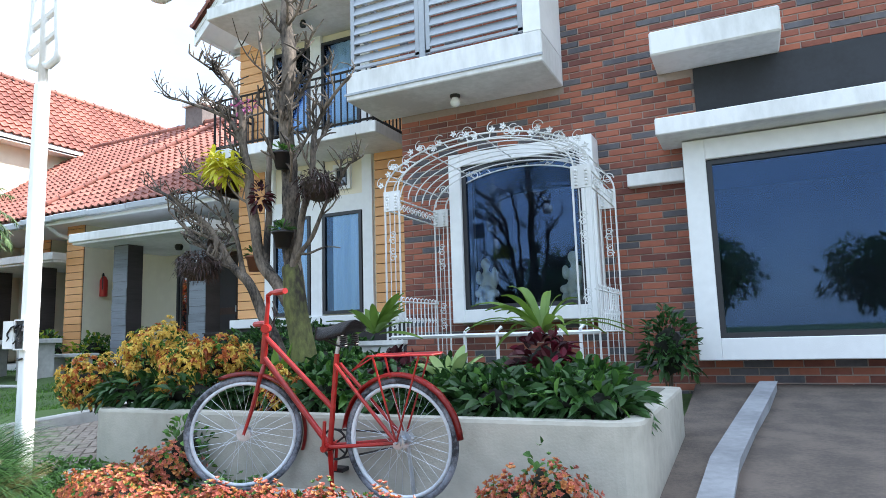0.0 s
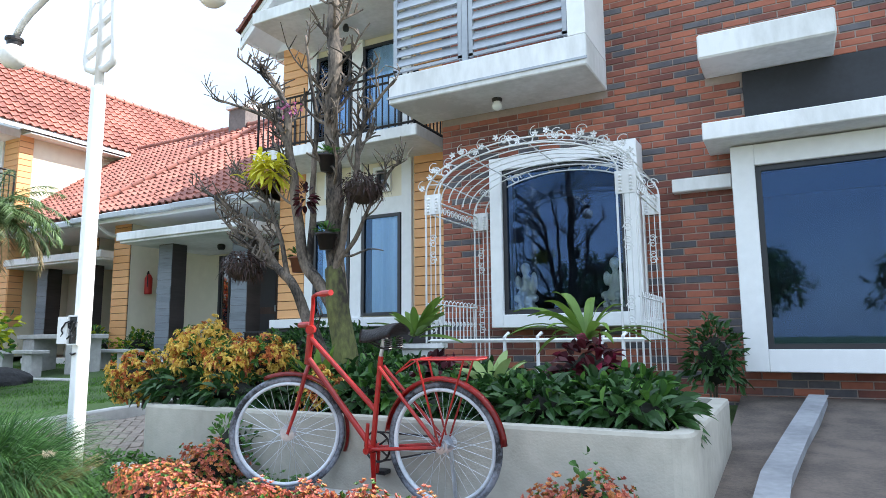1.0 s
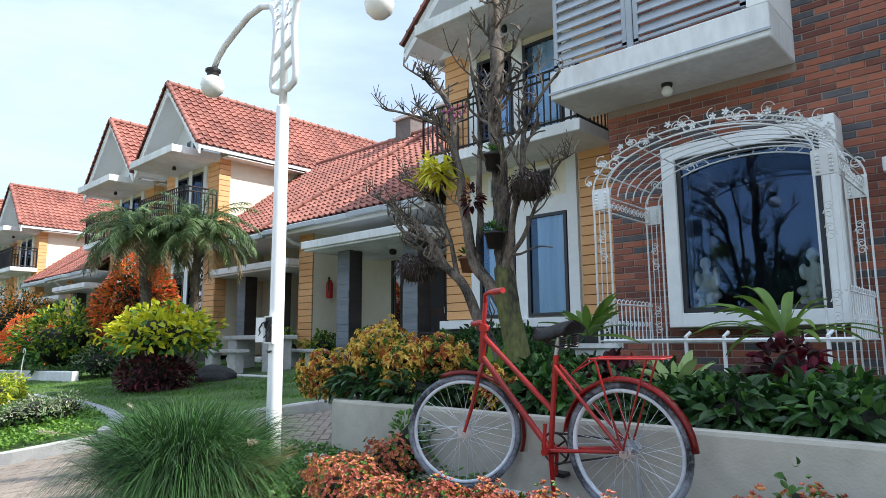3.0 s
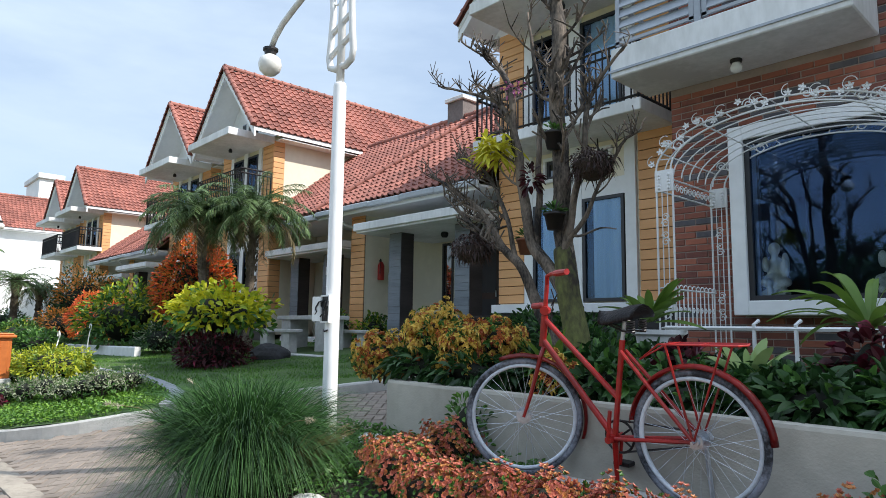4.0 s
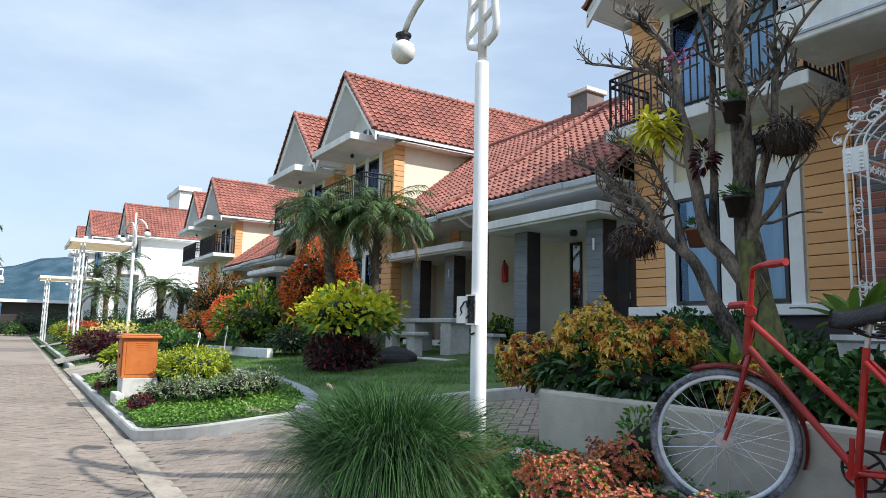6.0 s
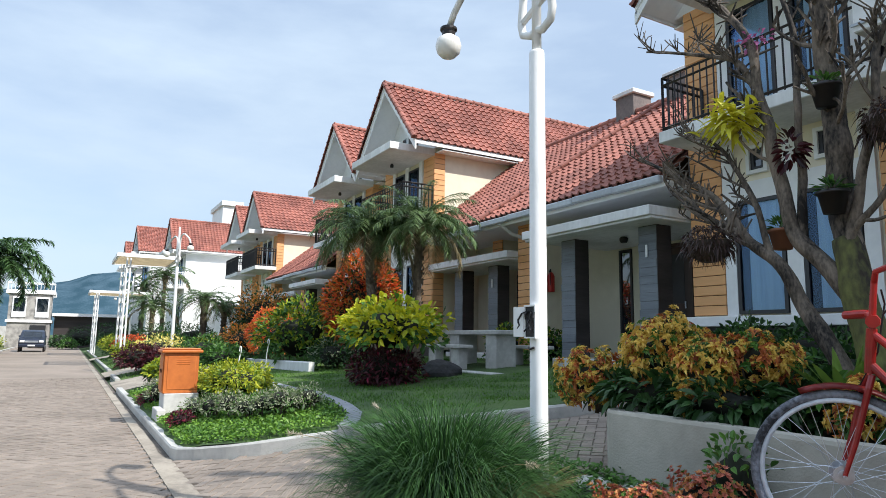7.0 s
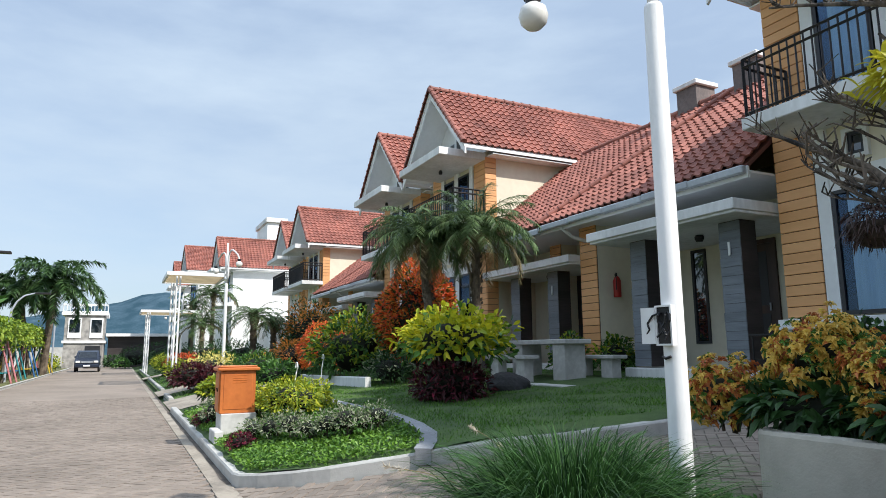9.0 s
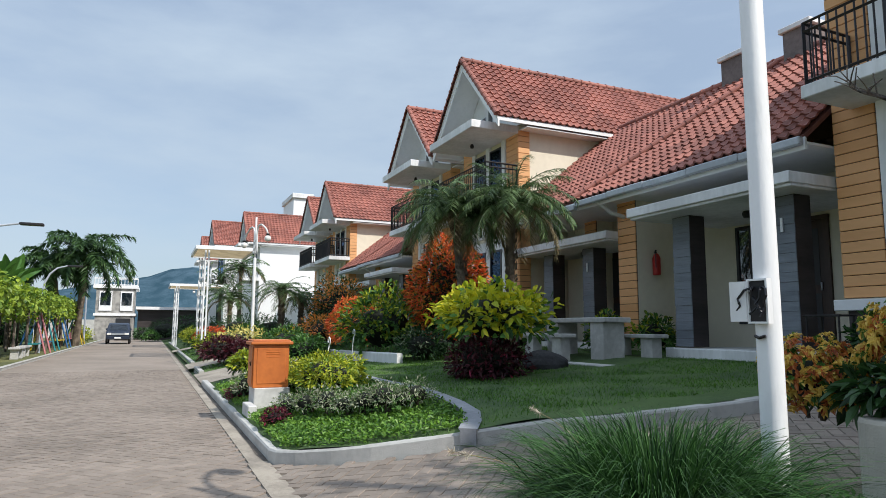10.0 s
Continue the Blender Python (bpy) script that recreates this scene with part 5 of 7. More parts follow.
# ---- plants ----
G_BROAD = leafmat("broad_green_leaf", (0.115, 0.25, 0.042), (0.022, 0.07, 0.014))
G_DARK = leafmat("dark_green_leaf", (0.046, 0.115, 0.028), (0.012, 0.038, 0.010))
G_YELLOW = leafmat("yellow_green_leaf", (0.74, 0.66, 0.03), (0.30, 0.38, 0.025), trans=0.35)
G_LIME = leafmat("lime_shrub_leaf", (0.50, 0.50, 0.03), (0.14, 0.24, 0.02), trans=0.3)
MAROON = leafmat("maroon_leaf", (0.10, 0.014, 0.022), (0.022, 0.006, 0.009))
CERISE = leafmat("cerise_leaf", (0.30, 0.02, 0.06), (0.05, 0.008, 0.016))
RED_TIP = leafmat("red_orange_leaf", (0.85, 0.17, 0.04), (0.55, 0.07, 0.025), trans=0.35)
ORANGE_TIP = leafmat("orange_tipped_leaf", (0.85, 0.30, 0.05), (0.45, 0.20, 0.03), trans=0.35)
CROTON = leafmat("croton_leaf", (0.66, 0.25, 0.07), (0.28, 0.05, 0.03), trans=0.35)
CROTON_Y = leafmat("croton_yellow_leaf", (0.86, 0.66, 0.17), (0.62, 0.40, 0.07), trans=0.35)
PINK = leafmat("coral_leaf", (0.66, 0.235, 0.14), (0.36, 0.085, 0.07), trans=0.3)
CORAL_O = leafmat("orange_coral_leaf", (0.66, 0.30, 0.10), (0.34, 0.12, 0.04), trans=0.3)
SILVER = leafmat("silver_leaf", (0.45, 0.46, 0.33), (0.16, 0.20, 0.09), trans=0.2)
COVER = leafmat("ground_cover_leaf", (0.20, 0.36, 0.045), (0.06, 0.15, 0.022), trans=0.3)
PALMLEAF = leafmat("palm_leaflet", (0.16, 0.24, 0.085), (0.04, 0.08, 0.03), trans=0.25)
PALMDRY = leafmat("dry_palm_leaflet", (0.25, 0.20, 0.10), (0.12, 0.10, 0.05), trans=0.2)
FOUNTAIN = leafmat("fountain_grass_blade", (0.060, 0.155, 0.032), (0.007, 0.030, 0.008), rough=0.7, trans=0.2)
PALMROYAL = leafmat("royal_palm_leaflet", (0.10, 0.19, 0.06), (0.025, 0.06, 0.022), trans=0.25)
PLUME = leafmat("grass_plume", (0.62, 0.56, 0.44), (0.45, 0.38, 0.28))
STRAW = leafmat("straw_blade", (0.38, 0.30, 0.14), (0.20, 0.15, 0.07), trans=0.2)
TURF = leafmat("turf_blade", (0.125, 0.26, 0.03), (0.045, 0.12, 0.016), trans=0.3)
ORCHID = leafmat("yellow_strap_leaf", (0.75, 0.66, 0.05), (0.42, 0.46, 0.04), trans=0.35)
FERN = leafmat("nest_fern_leaf", (0.203, 0.319, 0.051), (0.072, 0.145, 0.029), trans=0.3)
FLOWER = leafmat("pale_yellow_flower", (0.75, 0.68, 0.25), (0.6, 0.5, 0.1))
TWIG = mat("thin_stem", (0.10, 0.075, 0.05), 0.9, (0.05, 0.04, 0.03))
rng = np.random.default_rng(5)


def shell(n, c, r, inner=0.72, low=-0.5, lump=0.16, flat=1.0):
    """Points and outward directions over a lumpy ellipsoid."""
    d = unit(rng.normal(0, 1, (n * 3, 3)))
    d = d[d[:, 2] > low][:n]
    m = len(d)
    k = 3.1
    w = 1 + lump * (np.sin(d[:, 0] * k * 2 + c[0]) * np.cos(d[:, 1] * k * 1.7 + c[1]) + 0.7 * np.sin(d[:, 2] * 7 + d[:, 0] * 5 + c[2]))
    q = (inner + (1.05 - inner) * rng.random(m) ** 0.6) * w
    return np.array(c) + d * q[:, None] * np.array(r), d


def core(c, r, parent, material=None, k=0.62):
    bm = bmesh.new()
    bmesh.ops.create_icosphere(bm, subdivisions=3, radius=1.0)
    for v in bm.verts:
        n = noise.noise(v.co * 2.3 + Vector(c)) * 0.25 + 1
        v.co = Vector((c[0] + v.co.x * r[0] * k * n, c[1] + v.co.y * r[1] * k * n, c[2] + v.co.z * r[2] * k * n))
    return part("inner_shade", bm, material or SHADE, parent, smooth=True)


# Near-black for the cores: shade among the leaves is put into their colour.
SHADE = mat("inner_shade_black", (0.012, 0.015, 0.007), 0.95, (0.006, 0.007, 0.004))


def stems(base, c, r, n, parent, rad=0.012):
    for k in range(n):
        a = rng.uniform(0, 6.28)
        s = rng.uniform(0.2, 0.8)
        bm = bmesh.new()
        e = Vector((c[0] + r[0] * s * math.cos(a), c[1] + r[1] * s * math.sin(a), c[2] - r[2] * 0.1))
        b = Vector(base) + Vector((0.25 * r[0] * math.cos(a), 0.25 * r[1] * math.sin(a), 0))
        tube(bm, [b, b.lerp(e, 0.5) + Vector((0, 0, 0.05)), e], [rad, rad * 0.8, rad * 0.5], 5)
        part("stem", bm, TWIG, parent)


def bush(name, label, base, r, n, layers, L, W, cat="shrub", group="", inner=0.7, low=-0.55, spread=0.55, lift=0.25, nstem=5, droop=0.25, lump=0.16, gap=0.0):
    """A shrub: stems, shaded inside and one mesh of leaves per leaf colour. layers: (material, share, lowest, highest) by height."""
    t = thing(name, label, cat, group)
    c = (base[0], base[1], base[2] + r[2] * 0.95 + gap)
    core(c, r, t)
    stems(base, c, r, nstem, t)
    P, D = shell(n, c, r, inner, low, lump)
    h = (P[:, 2] - (c[2] - r[2])) / (2 * r[2])
    left = np.ones(len(P), bool)
    for material, share, lo, hi in layers:
        m = left & (h >= lo) & (h <= hi) & (rng.random(len(P)) < share)
        left &= ~m
        if m.sum():
            Q = P[m]
            d = unit(D[m] + rng.normal(0, spread, (m.sum(), 3)) + np.array([0, 0, lift]))
            leaves("foliage", Q, d, rng.uniform(0.7, 1.25, m.sum()) * L, rng.uniform(0.75, 1.2, m.sum()) * W, material, t, droop=droop, N=D[m] * 0.8 + np.array([0, 0, 0.7]) + rng.normal(0, 0.3, (m.sum(), 3)))
    return t


# shrubs on the lawn
bush("lawn_shrub", "rounded shrub with glossy yellow-green leaves and bare maroon base", (-11.9, 5.65, 0.62), (0.84, 0.78, 0.46), 1350, [(G_YELLOW, 0.92, 0.45, 2), (G_YELLOW, 0.45, 0.25, 0.5), (G_BROAD, 1, -1, 2)], 0.15, 0.085, lift=0.35, gap=0.50, nstem=16, lump=0.24, inner=0.6)
bush("underplanting", "low dark maroon foliage under the yellow shrub", (-11.9, 5.6, 0.55), (0.62, 0.58, 0.36), 1800, [(CERISE, 0.12, 0.2, 2), (MAROON, 1, -1, 2)], 0.10, 0.035, spread=0.9, low=-0.9, nstem=12)
t = bush("topiary", "tall cone of red and orange tipped foliage", (-17.0, 7.3, 0.66), (0.93, 0.92, 1.42), 8200, [(RED_TIP, 0.42, 0.35, 2), (ORANGE_TIP, 0.5, 0.3, 2), (RED_TIP, 0.22, 0.12, 0.4), (G_DARK, 1, -1, 2)], 0.12, 0.05, lump=0.08, lift=0.2, inner=0.84, spread=0.6)
# Lime leaves in the upper part paint this green shrub as sunlit.
bush("lawn_shrub", "broad green leafy shrub on the lawn edge", (-18.0, 6.05, 0.68), (1.0, 0.95, 0.78), 2300, [(G_LIME, 0.5, 0.35, 2), (G_BROAD, 0.97, 0.1, 2), (G_DARK, 1, -1, 2)], 0.16, 0.07, inner=0.8, lump=0.25)
bush("lawn_shrub", "rounded orange-red shrub by the lawn", (-20.6, 6.2, 0.68), (0.85, 0.85, 0.78), 3200, [(RED_TIP, 0.5, 0.25, 2), (ORANGE_TIP, 0.9, 0.15, 2), (G_DARK, 1, -1, 2)], 0.11, 0.036, lump=0.08, inner=0.85)
bush("lawn_shrub", "dark low shrub with silvery leaves", (-16.2, 6.25, 0.65), (0.6, 0.5, 0.36), 900, [(SILVER, 0.25, 0.5, 2), (G_DARK, 1, -1, 2)], 0.09, 0.035)
bush("bed_shrub", "lime green spreading shrub behind the silver hedge", (-13.0, 3.35, 0.40), (0.98, 0.55, 0.28), 3000, [(G_LIME, 0.95, 0.3, 2), (G_BROAD, 1, -1, 2)], 0.085, 0.03, spread=0.8)
bush("bed_shrub", "small lime green shrub behind the cabinet", (-14.3, 2.75, 0.3), (0.4, 0.4, 0.3), 900, [(G_LIME, 0.8, 0.3, 2), (G_BROAD, 1, -1, 2)], 0.08, 0.03, spread=0.8)
for i in range(8):
    y = 2.5 + i * 0.155
    bush("hedge_plant", "silvery grey-leaved low hedge plant", (float(np.interp(y, (2.5, 2.85, 3.2, 3.6), (-11.5, -10.65, -10.05, -9.8))), y, lz(0, y) - 0.02), (0.22, 0.19, 0.12 + 0.025 * (i % 3)), 480, [(SILVER, 0.7, 0.3, 2), (G_BROAD, 1, -1, 2)], 0.05, 0.015, group="silver hedge plants", spread=0.9, lift=0.6, nstem=9, gap=0.06, lump=0.3)
for x, y in ((-14.2, 2.35), (-14.6, 2.6), (-13.75, 2.95)):
    bush("hedge_plant", "silvery grey-leaved low hedge plant", (x, y, lz(0, y) - 0.02), (0.25, 0.25, 0.24), 380, [(SILVER, 0.75, 0.3, 2), (G_DARK, 1, -1, 2)], 0.075, 0.022, group="silver hedge plants", spread=0.9, lift=0.7, nstem=4)
for x, y, s in ((-11.2, 2.28, 0.16), (-14.5, 2.2, 0.18)):
    bush("bed_plant", "small dark red foliage plant by the kerb", (x, y, lz(0, y) - 0.02), (s * 1.2, s, s * 0.7), 320, [(CERISE, 0.5, 0.2, 2), (MAROON, 1, -1, 2)], 0.06, 0.022, group="red bed plants", spread=0.9)

# farther beds along the road
far = [(-24.6, 4.9, 0.7, G_LIME), (-23.9, 3.4, 0.55, MAROON), (-24.5, 2.9, 0.75, MAROON), (-25.5, 3.6, 0.9, FLOWER), (-29.3, 3.0, 0.6, G_LIME), (-23.0, 4.6, 0.8, G_BROAD), (-19.3, 4.4, 0.6, G_BROAD), (-18.8, 3.0, 0.5, G_LIME), (-29.5, 4.4, 0.9, G_BROAD), (-34.0, 3.2, 0.7, G_LIME), (-36.5, 3.6, 0.9, RED_TIP), (-31.5, 5.5, 1.2, G_DARK), (-38.0, 5.0, 1.3, G_DARK), (-39.9, 3.2, 0.8, G_LIME), (-47.0, 3.4, 0.9, G_LIME), (-50.5, 4.5, 1.4, G_DARK), (-56.0, 3.6, 1.0, G_DARK), (-26.5, 6.6, 1.1, ORANGE_TIP), (-23.5, 7.2, 0.9, G_BROAD), (-28.8, 7.4, 1.2, G_DARK)]
for x, y, s, m in far:
    nm = "maroon" if m is MAROON else "lime green" if m is G_LIME else "pale flowering" if m is FLOWER else "orange-red" if m in (RED_TIP, ORANGE_TIP) else "dark green"
    bush("roadside_shrub", nm + " leafy shrub in the roadside bed", (x, y, gz(x, y) + 0.05), (s * 0.95, s * 0.85, s * 0.55), int(700 + 500 * s), [(m, 0.8, 0.35, 2), (G_DARK if m is not MAROON else MAROON, 1, -1, 2)], 0.13, 0.05, group="roadside shrubs", nstem=3)
bush("tall_shrub", "tall rounded green tree-like shrub with orange tips by the houses", (-29.5, 8.0, 0.8), (1.3, 1.2, 1.35), 2600, [(ORANGE_TIP, 0.5, 0.5, 2), (G_DARK, 1, -1, 2)], 0.16, 0.06, nstem=4)


def strip_points(n, x0, x1, y0, y1, inside):
    x, y = rng.uniform(x0, x1, n), rng.uniform(y0, y1, n)
    k = np.array([inside(a, b) for a, b in zip(x, y)])
    x, y = x[k], y[k]
    return x, y


# edging strip that divides the bed from the lawn
EDGE = [(-8.35, 3.52), (-8.9, 3.75), (-9.5, 3.87), (-10.2, 3.95), (-11.0, 4.02), (-12.3, 3.97), (-14.5, 4.0), (-17.2, 4.1)]
tagged(part("edging", sweep([(-8.32, 3.42), (-8.55, 3.58)] + EDGE[1:], -0.15, 0.1, 0.05, lz), bpy.data.materials["grey_kerb"]), "curved grey concrete strip between bed and lawn", "edging", kind="structure")
EX, EY = [p[0] for p in EDGE][::-1], [p[1] for p in EDGE][::-1]


def in_bed(x, y):
    return x < drive_x(max(y, 2.02)) - 0.16 and y < np.interp(x, EX, EY) and not (-13.45 < x < -12.3 and y < 2.8)


x, y = strip_points(18000, -12.6, -8.2, 2.1, 4.6, in_bed)
z = np.array([lz(a, b) for a, b in zip(x, y)]) + rng.uniform(0, 0.05, len(x))
d = rng.normal(0, 1, (len(x), 3)) * np.array([1, 1, 0.3]) + np.array([0, 0, 0.55])
tagged(leaves("ground_cover", np.stack([x, y, z], 1), d, rng.uniform(0.035, 0.065, len(x)), 0.028, COVER, None, droop=0.1), "bright green low ground cover in the kerb bed", "ground cover", kind="stuff")
x, y = strip_points(9000, -17.3, -12.6, 2.1, 4.6, in_bed)
z = np.array([lz(a, b) for a, b in zip(x, y)]) + rng.uniform(0, 0.05, len(x))
d = rng.normal(0, 1, (len(x), 3)) * np.array([1, 1, 0.3]) + np.array([0, 0, 0.55])
tagged(leaves("ground_cover", np.stack([x, y, z], 1), d, rng.uniform(0.05, 0.08, len(x)), 0.035, COVER, None, droop=0.1), "green low ground cover along the road kerb", "ground cover", kind="stuff")
x, y = strip_points(70000, -17.3, -8.3, 2.3, 10.3, lambda a, b: in_lawn(a, b) and not in_bed(a, b) and not (-15 < a < -11.35 and 7.55 < b < 9.35))
z = np.array([lz(a, b) for a, b in zip(x, y)]) - 0.01
d = rng.normal(0, 0.5, (len(x), 3)) + np.array([0, 0, 1.0])
tagged(blades("grass", np.stack([x, y, z], 1), d, rng.uniform(0.04, 0.075, len(x)), 0.011, TURF, None, droop=0.3, seg=1), "short mown turf blades of the lawn", "grass", kind="stuff")
x, y = strip_points(26000, -45, -17.6, 2.35, 9.5, lambda a, b: not (b < 6.5 and (-23.2 < a < -19.6 or -28.5 < a < -25.6 or -43.5 < a < -41)))
z = np.array([gz(a, b) for a, b in zip(x, y)]) - 0.02
d = rng.normal(0, 0.5, (len(x), 3)) + np.array([0, 0, 1.0])
tagged(part("lawn", sheet(-62, -17.5, 2.16, 11.4, 3, 0.6, gz, 0.0), LAWN, smooth=True), "farther lawns and beds along the row", "lawn", kind="structure")
tagged(blades("grass", np.stack([x, y, z], 1), d, rng.uniform(0.08, 0.14, len(x)), 0.03, TURF, None, droop=0.3, seg=1), "turf of the farther lawns", "grass", kind="stuff")

# low white wall of the planting by the lawn
tagged(part("low_wall", sweep([(-15.8, 5.68), (-16.6, 5.54), (-17.6, 5.36), (-18.8, 5.22), (-20.0, 5.1)], 0.14, 0.2, 0.34, gz), WHITE_STAIN), "low curved white garden wall", "garden wall")
# dark rock
bm = bmesh.new()
bmesh.ops.create_icosphere(bm, subdivisions=3, radius=0.36)
for v in bm.verts:
    v.co *= 1 + 0.28 * noise.noise(v.co * 3.2)
    v.co.z *= 0.62
rock = part("rock", bm, mat("dark_rock", (0.035, 0.035, 0.038), 0.8, (0.015, 0.015, 0.017), scale=6, bump=0.6, bscale=30))
rock.location = (-12.35, 6.95, 0.80)
tagged(rock, "dark rounded rock on the lawn", "rock")
# curled wire ornament rods
for x, y in ((-14.0, 3.6), (-16.4, 4.75)):
    bm = bmesh.new()
    z0 = lz(x, y)
    tube(bm, [(x, y, z0), (x, y + 0.02, z0 + 0.45), (x - 0.03, y + 0.05, z0 + 0.6)] + arc((x - 0.03, y + 0.05, z0 + 0.68), 0.07, -90, 200, 10), 0.011, 5)
    tagged(part("curled_rod", bm, WHITE_STAIN), "white curled garden rod standing in the bed", "garden ornament", "curled rods")


# ---- palms ----
def frond(o, az, el, L, arch, nl, lw, ll, P, D, LL, R, plume=(-0.1, 0.35)):
    """A frond: spine points into R, leaflets into the lists."""
    pts = []
    p = Vector(o)
    n = 12
    for i in range(n + 1):
        s = i / n
        e = el - arch * s
        pts.append(p.copy())
        p = p + Vector((math.cos(az) * math.cos(e), math.sin(az) * math.cos(e), math.sin(e))) * (L / n)
    R.append(pts)
    for k in range(nl):
        s = 0.12 + 0.88 * k / nl
        i = min(n - 1, int(s * n))
        q = pts[i].lerp(pts[i + 1], s * n - i)
        t = (pts[i + 1] - pts[i]).normalized()
        sd = t.cross(Vector((0, 0, 1))).normalized()
        up = sd.cross(t)
        for sg in (-1, 1):
            d = t * 0.75 + sd * sg * 0.9 + up * rng.uniform(*plume) + Vector(rng.normal(0, 0.09, 3))
            P.append(q), D.append(d), LL.append(ll * (1 - 0.55 * s) * rng.uniform(0.85, 1.1))


def palm(name, label, base, h, lean, nf, L, nl=46, ll=0.38, lw=0.026, trunk_r=0.11, material=None, group="", el=(0.0, 1.3), arch=1.75, rough=True, plume=(-0.1, 0.35)):
    t = thing(name, label, "palm tree", group)
    b = Vector(base)
    top = b + Vector((lean[0], lean[1], h))
    bm = bmesh.new()
    n = 14
    tube(bm, [b.lerp(top, i / n) + Vector((0.05 * math.sin(i * 0.5), 0, 0)) for i in range(n + 1)], [trunk_r * (1.25 - 0.35 * i / n + (0.06 if i % 2 else -0.06)) for i in range(n + 1)], 12)
    part("trunk", bm, PALMBARK, t, smooth=False)
    if rough:
        Pq, Dq = [], []
        for k in range(260):
            s = rng.random()
            a = rng.uniform(0, 6.28)
            q = b.lerp(top, s) + Vector((math.cos(a), math.sin(a), 0)) * trunk_r
            Pq.append(q), Dq.append((math.cos(a) * 0.5, math.sin(a) * 0.5, 1.0))
        leaves("bark_stub", Pq, Dq, 0.09, 0.05, PALMDRY_BARK, t, droop=0.0)["kind"] = "stuff"
        bm = bmesh.new()
        lathe(bm, tuple(top - Vector((0, 0, 0.3))), [(trunk_r, -0.1), (trunk_r * 1.7, 0.1), (trunk_r * 1.8, 0.3), (trunk_r * 0.8, 0.5)], 12)
        part("crownshaft", bm, PALMBARK, t)
    P, D, LL, R = [], [], [], []
    for k in range(nf):
        az = k * 2.39996 + rng.uniform(-0.15, 0.15)
        e = el[0] + (el[1] - el[0]) * (k / nf) + rng.uniform(-0.1, 0.1)
        frond(top, az, e, L * rng.uniform(0.85, 1.1), arch * rng.uniform(0.8, 1.15), nl, lw, ll, P, D, LL, R, plume)
    m = nl * 2
    for k, pts in enumerate(R):
        bm = bmesh.new()
        tube(bm, pts, [0.016 * (1 - 0.8 * i / len(pts)) for i in range(len(pts))], 4, False)
        f = part("frond", bm, PALMLEAF, t)
        dry = rough and k < nf * 0.12
        blades("leaflet_comb", P[k * m:(k + 1) * m], D[k * m:(k + 1) * m], np.array(LL[k * m:(k + 1) * m]), lw, PALMDRY if dry else material or PALMLEAF, f, droop=0.35, seg=3)
    return t


PALMDRY_BARK = mat("palm_stub", (0.13, 0.10, 0.07), 0.95, (0.06, 0.045, 0.032), island=0.5)
palm("pygmy_palm", "short pygmy date palm with arching dark fronds", (-14.35, 6.55, 0.65), 3.1, (-0.7, 0.0), 52, 1.5, nl=70, lw=0.014, ll=0.36, plume=(-0.5, 0.3), trunk_r=0.09, group="pygmy palms on the lawn")
palm("pygmy_palm", "short pygmy date palm with rough brown trunk", (-14.47, 7.5, 0.68), 3.2, (0.14, 0.0), 52, 1.5, nl=70, lw=0.014, ll=0.36, plume=(-0.5, 0.3), trunk_r=0.09, group="pygmy palms on the lawn")
for x, y, h in ((-29.5, 5.6, 2.2), (-30.5, 6.6, 2.0)):
    palm("pygmy_palm", "small pygmy palm in a farther garden", (x, y, 0.6), h, (0.15, 0), 34, 1.25, nl=24, ll=0.34, lw=0.024, group="pygmy palms down the row")
for x, y, h in ((-42.5, 5.0, 2.4), (-46.5, 6.0, 4.5), (-54.0, 5.5, 4.2)):
    palm("garden_palm", "feathery palm by the farther houses", (x, y, 0.6), h, (0.2, 0), 30, 2.0, nl=26, ll=0.5, lw=0.045, group="palms down the row")
for x, y, h, L in ((-53.8, -3.75, 6.2, 3.7), (-54.6, -4.75, 5.4, 3.0)):
    palm("royal_palm", "tall royal palm on the verge across the road", (x, y, 0.0), h, (0.1, 0.35 if L > 3.2 else -0.7), 24, L, nl=70, ll=0.85, lw=0.10, trunk_r=0.2, material=PALMROYAL, group="royal palms", el=(-0.1, 1.45), arch=1.9, rough=False, plume=(-1.1, 0.9))

# ---- fountain grass ----
fg = thing("fountain_grass", "large arching clump of green fountain grass with pale plumes", "ornamental grass")
n = 8500
a = rng.uniform(0, 2 * math.pi, n)
rr = np.abs(rng.normal(0, 0.13, n))
P = np.stack([-5.15 + rr * np.cos(a), 2.87 + rr * np.sin(a), np.full(n, 0.22)], 1)
out = rng.uniform(0.1, 1.0, n)
b = a + rng.normal(0, 0.5, n)
D = np.stack([np.cos(b) * out * 0.62, np.sin(b) * out * 0.62, np.full(n, 1.0)], 1)
h = n // 2
blades("blades", P[:h], D[:h], rng.uniform(1.1, 1.85, h), rng.uniform(0.0042, 0.0072, h), FOUNTAIN, fg, droop=0.56, seg=7)["kind"] = "stuff"
D[h:, :2] *= 1.1
blades("blades", P[h:], D[h:], rng.uniform(1.1, 1.95, n - h), rng.uniform(0.004, 0.0065, n - h), FOUNTAIN, fg, droop=0.80, seg=8)["kind"] = "stuff"
n = 420
a = rng.uniform(0, 2 * math.pi, n)
P = np.stack([-4.95 + 0.1 * np.cos(a), 3.1 + 0.1 * np.sin(a), np.full(n, 0.25)], 1)
D = np.stack([np.cos(a) * 0.35 + 0.2, np.sin(a) * 0.35 + 0.1, np.full(n, 1.0)], 1)
blades("straw", P, D, rng.uniform(0.5, 0.95, n), 0.006, STRAW, fg, droop=0.4, seg=5)["kind"] = "stuff"
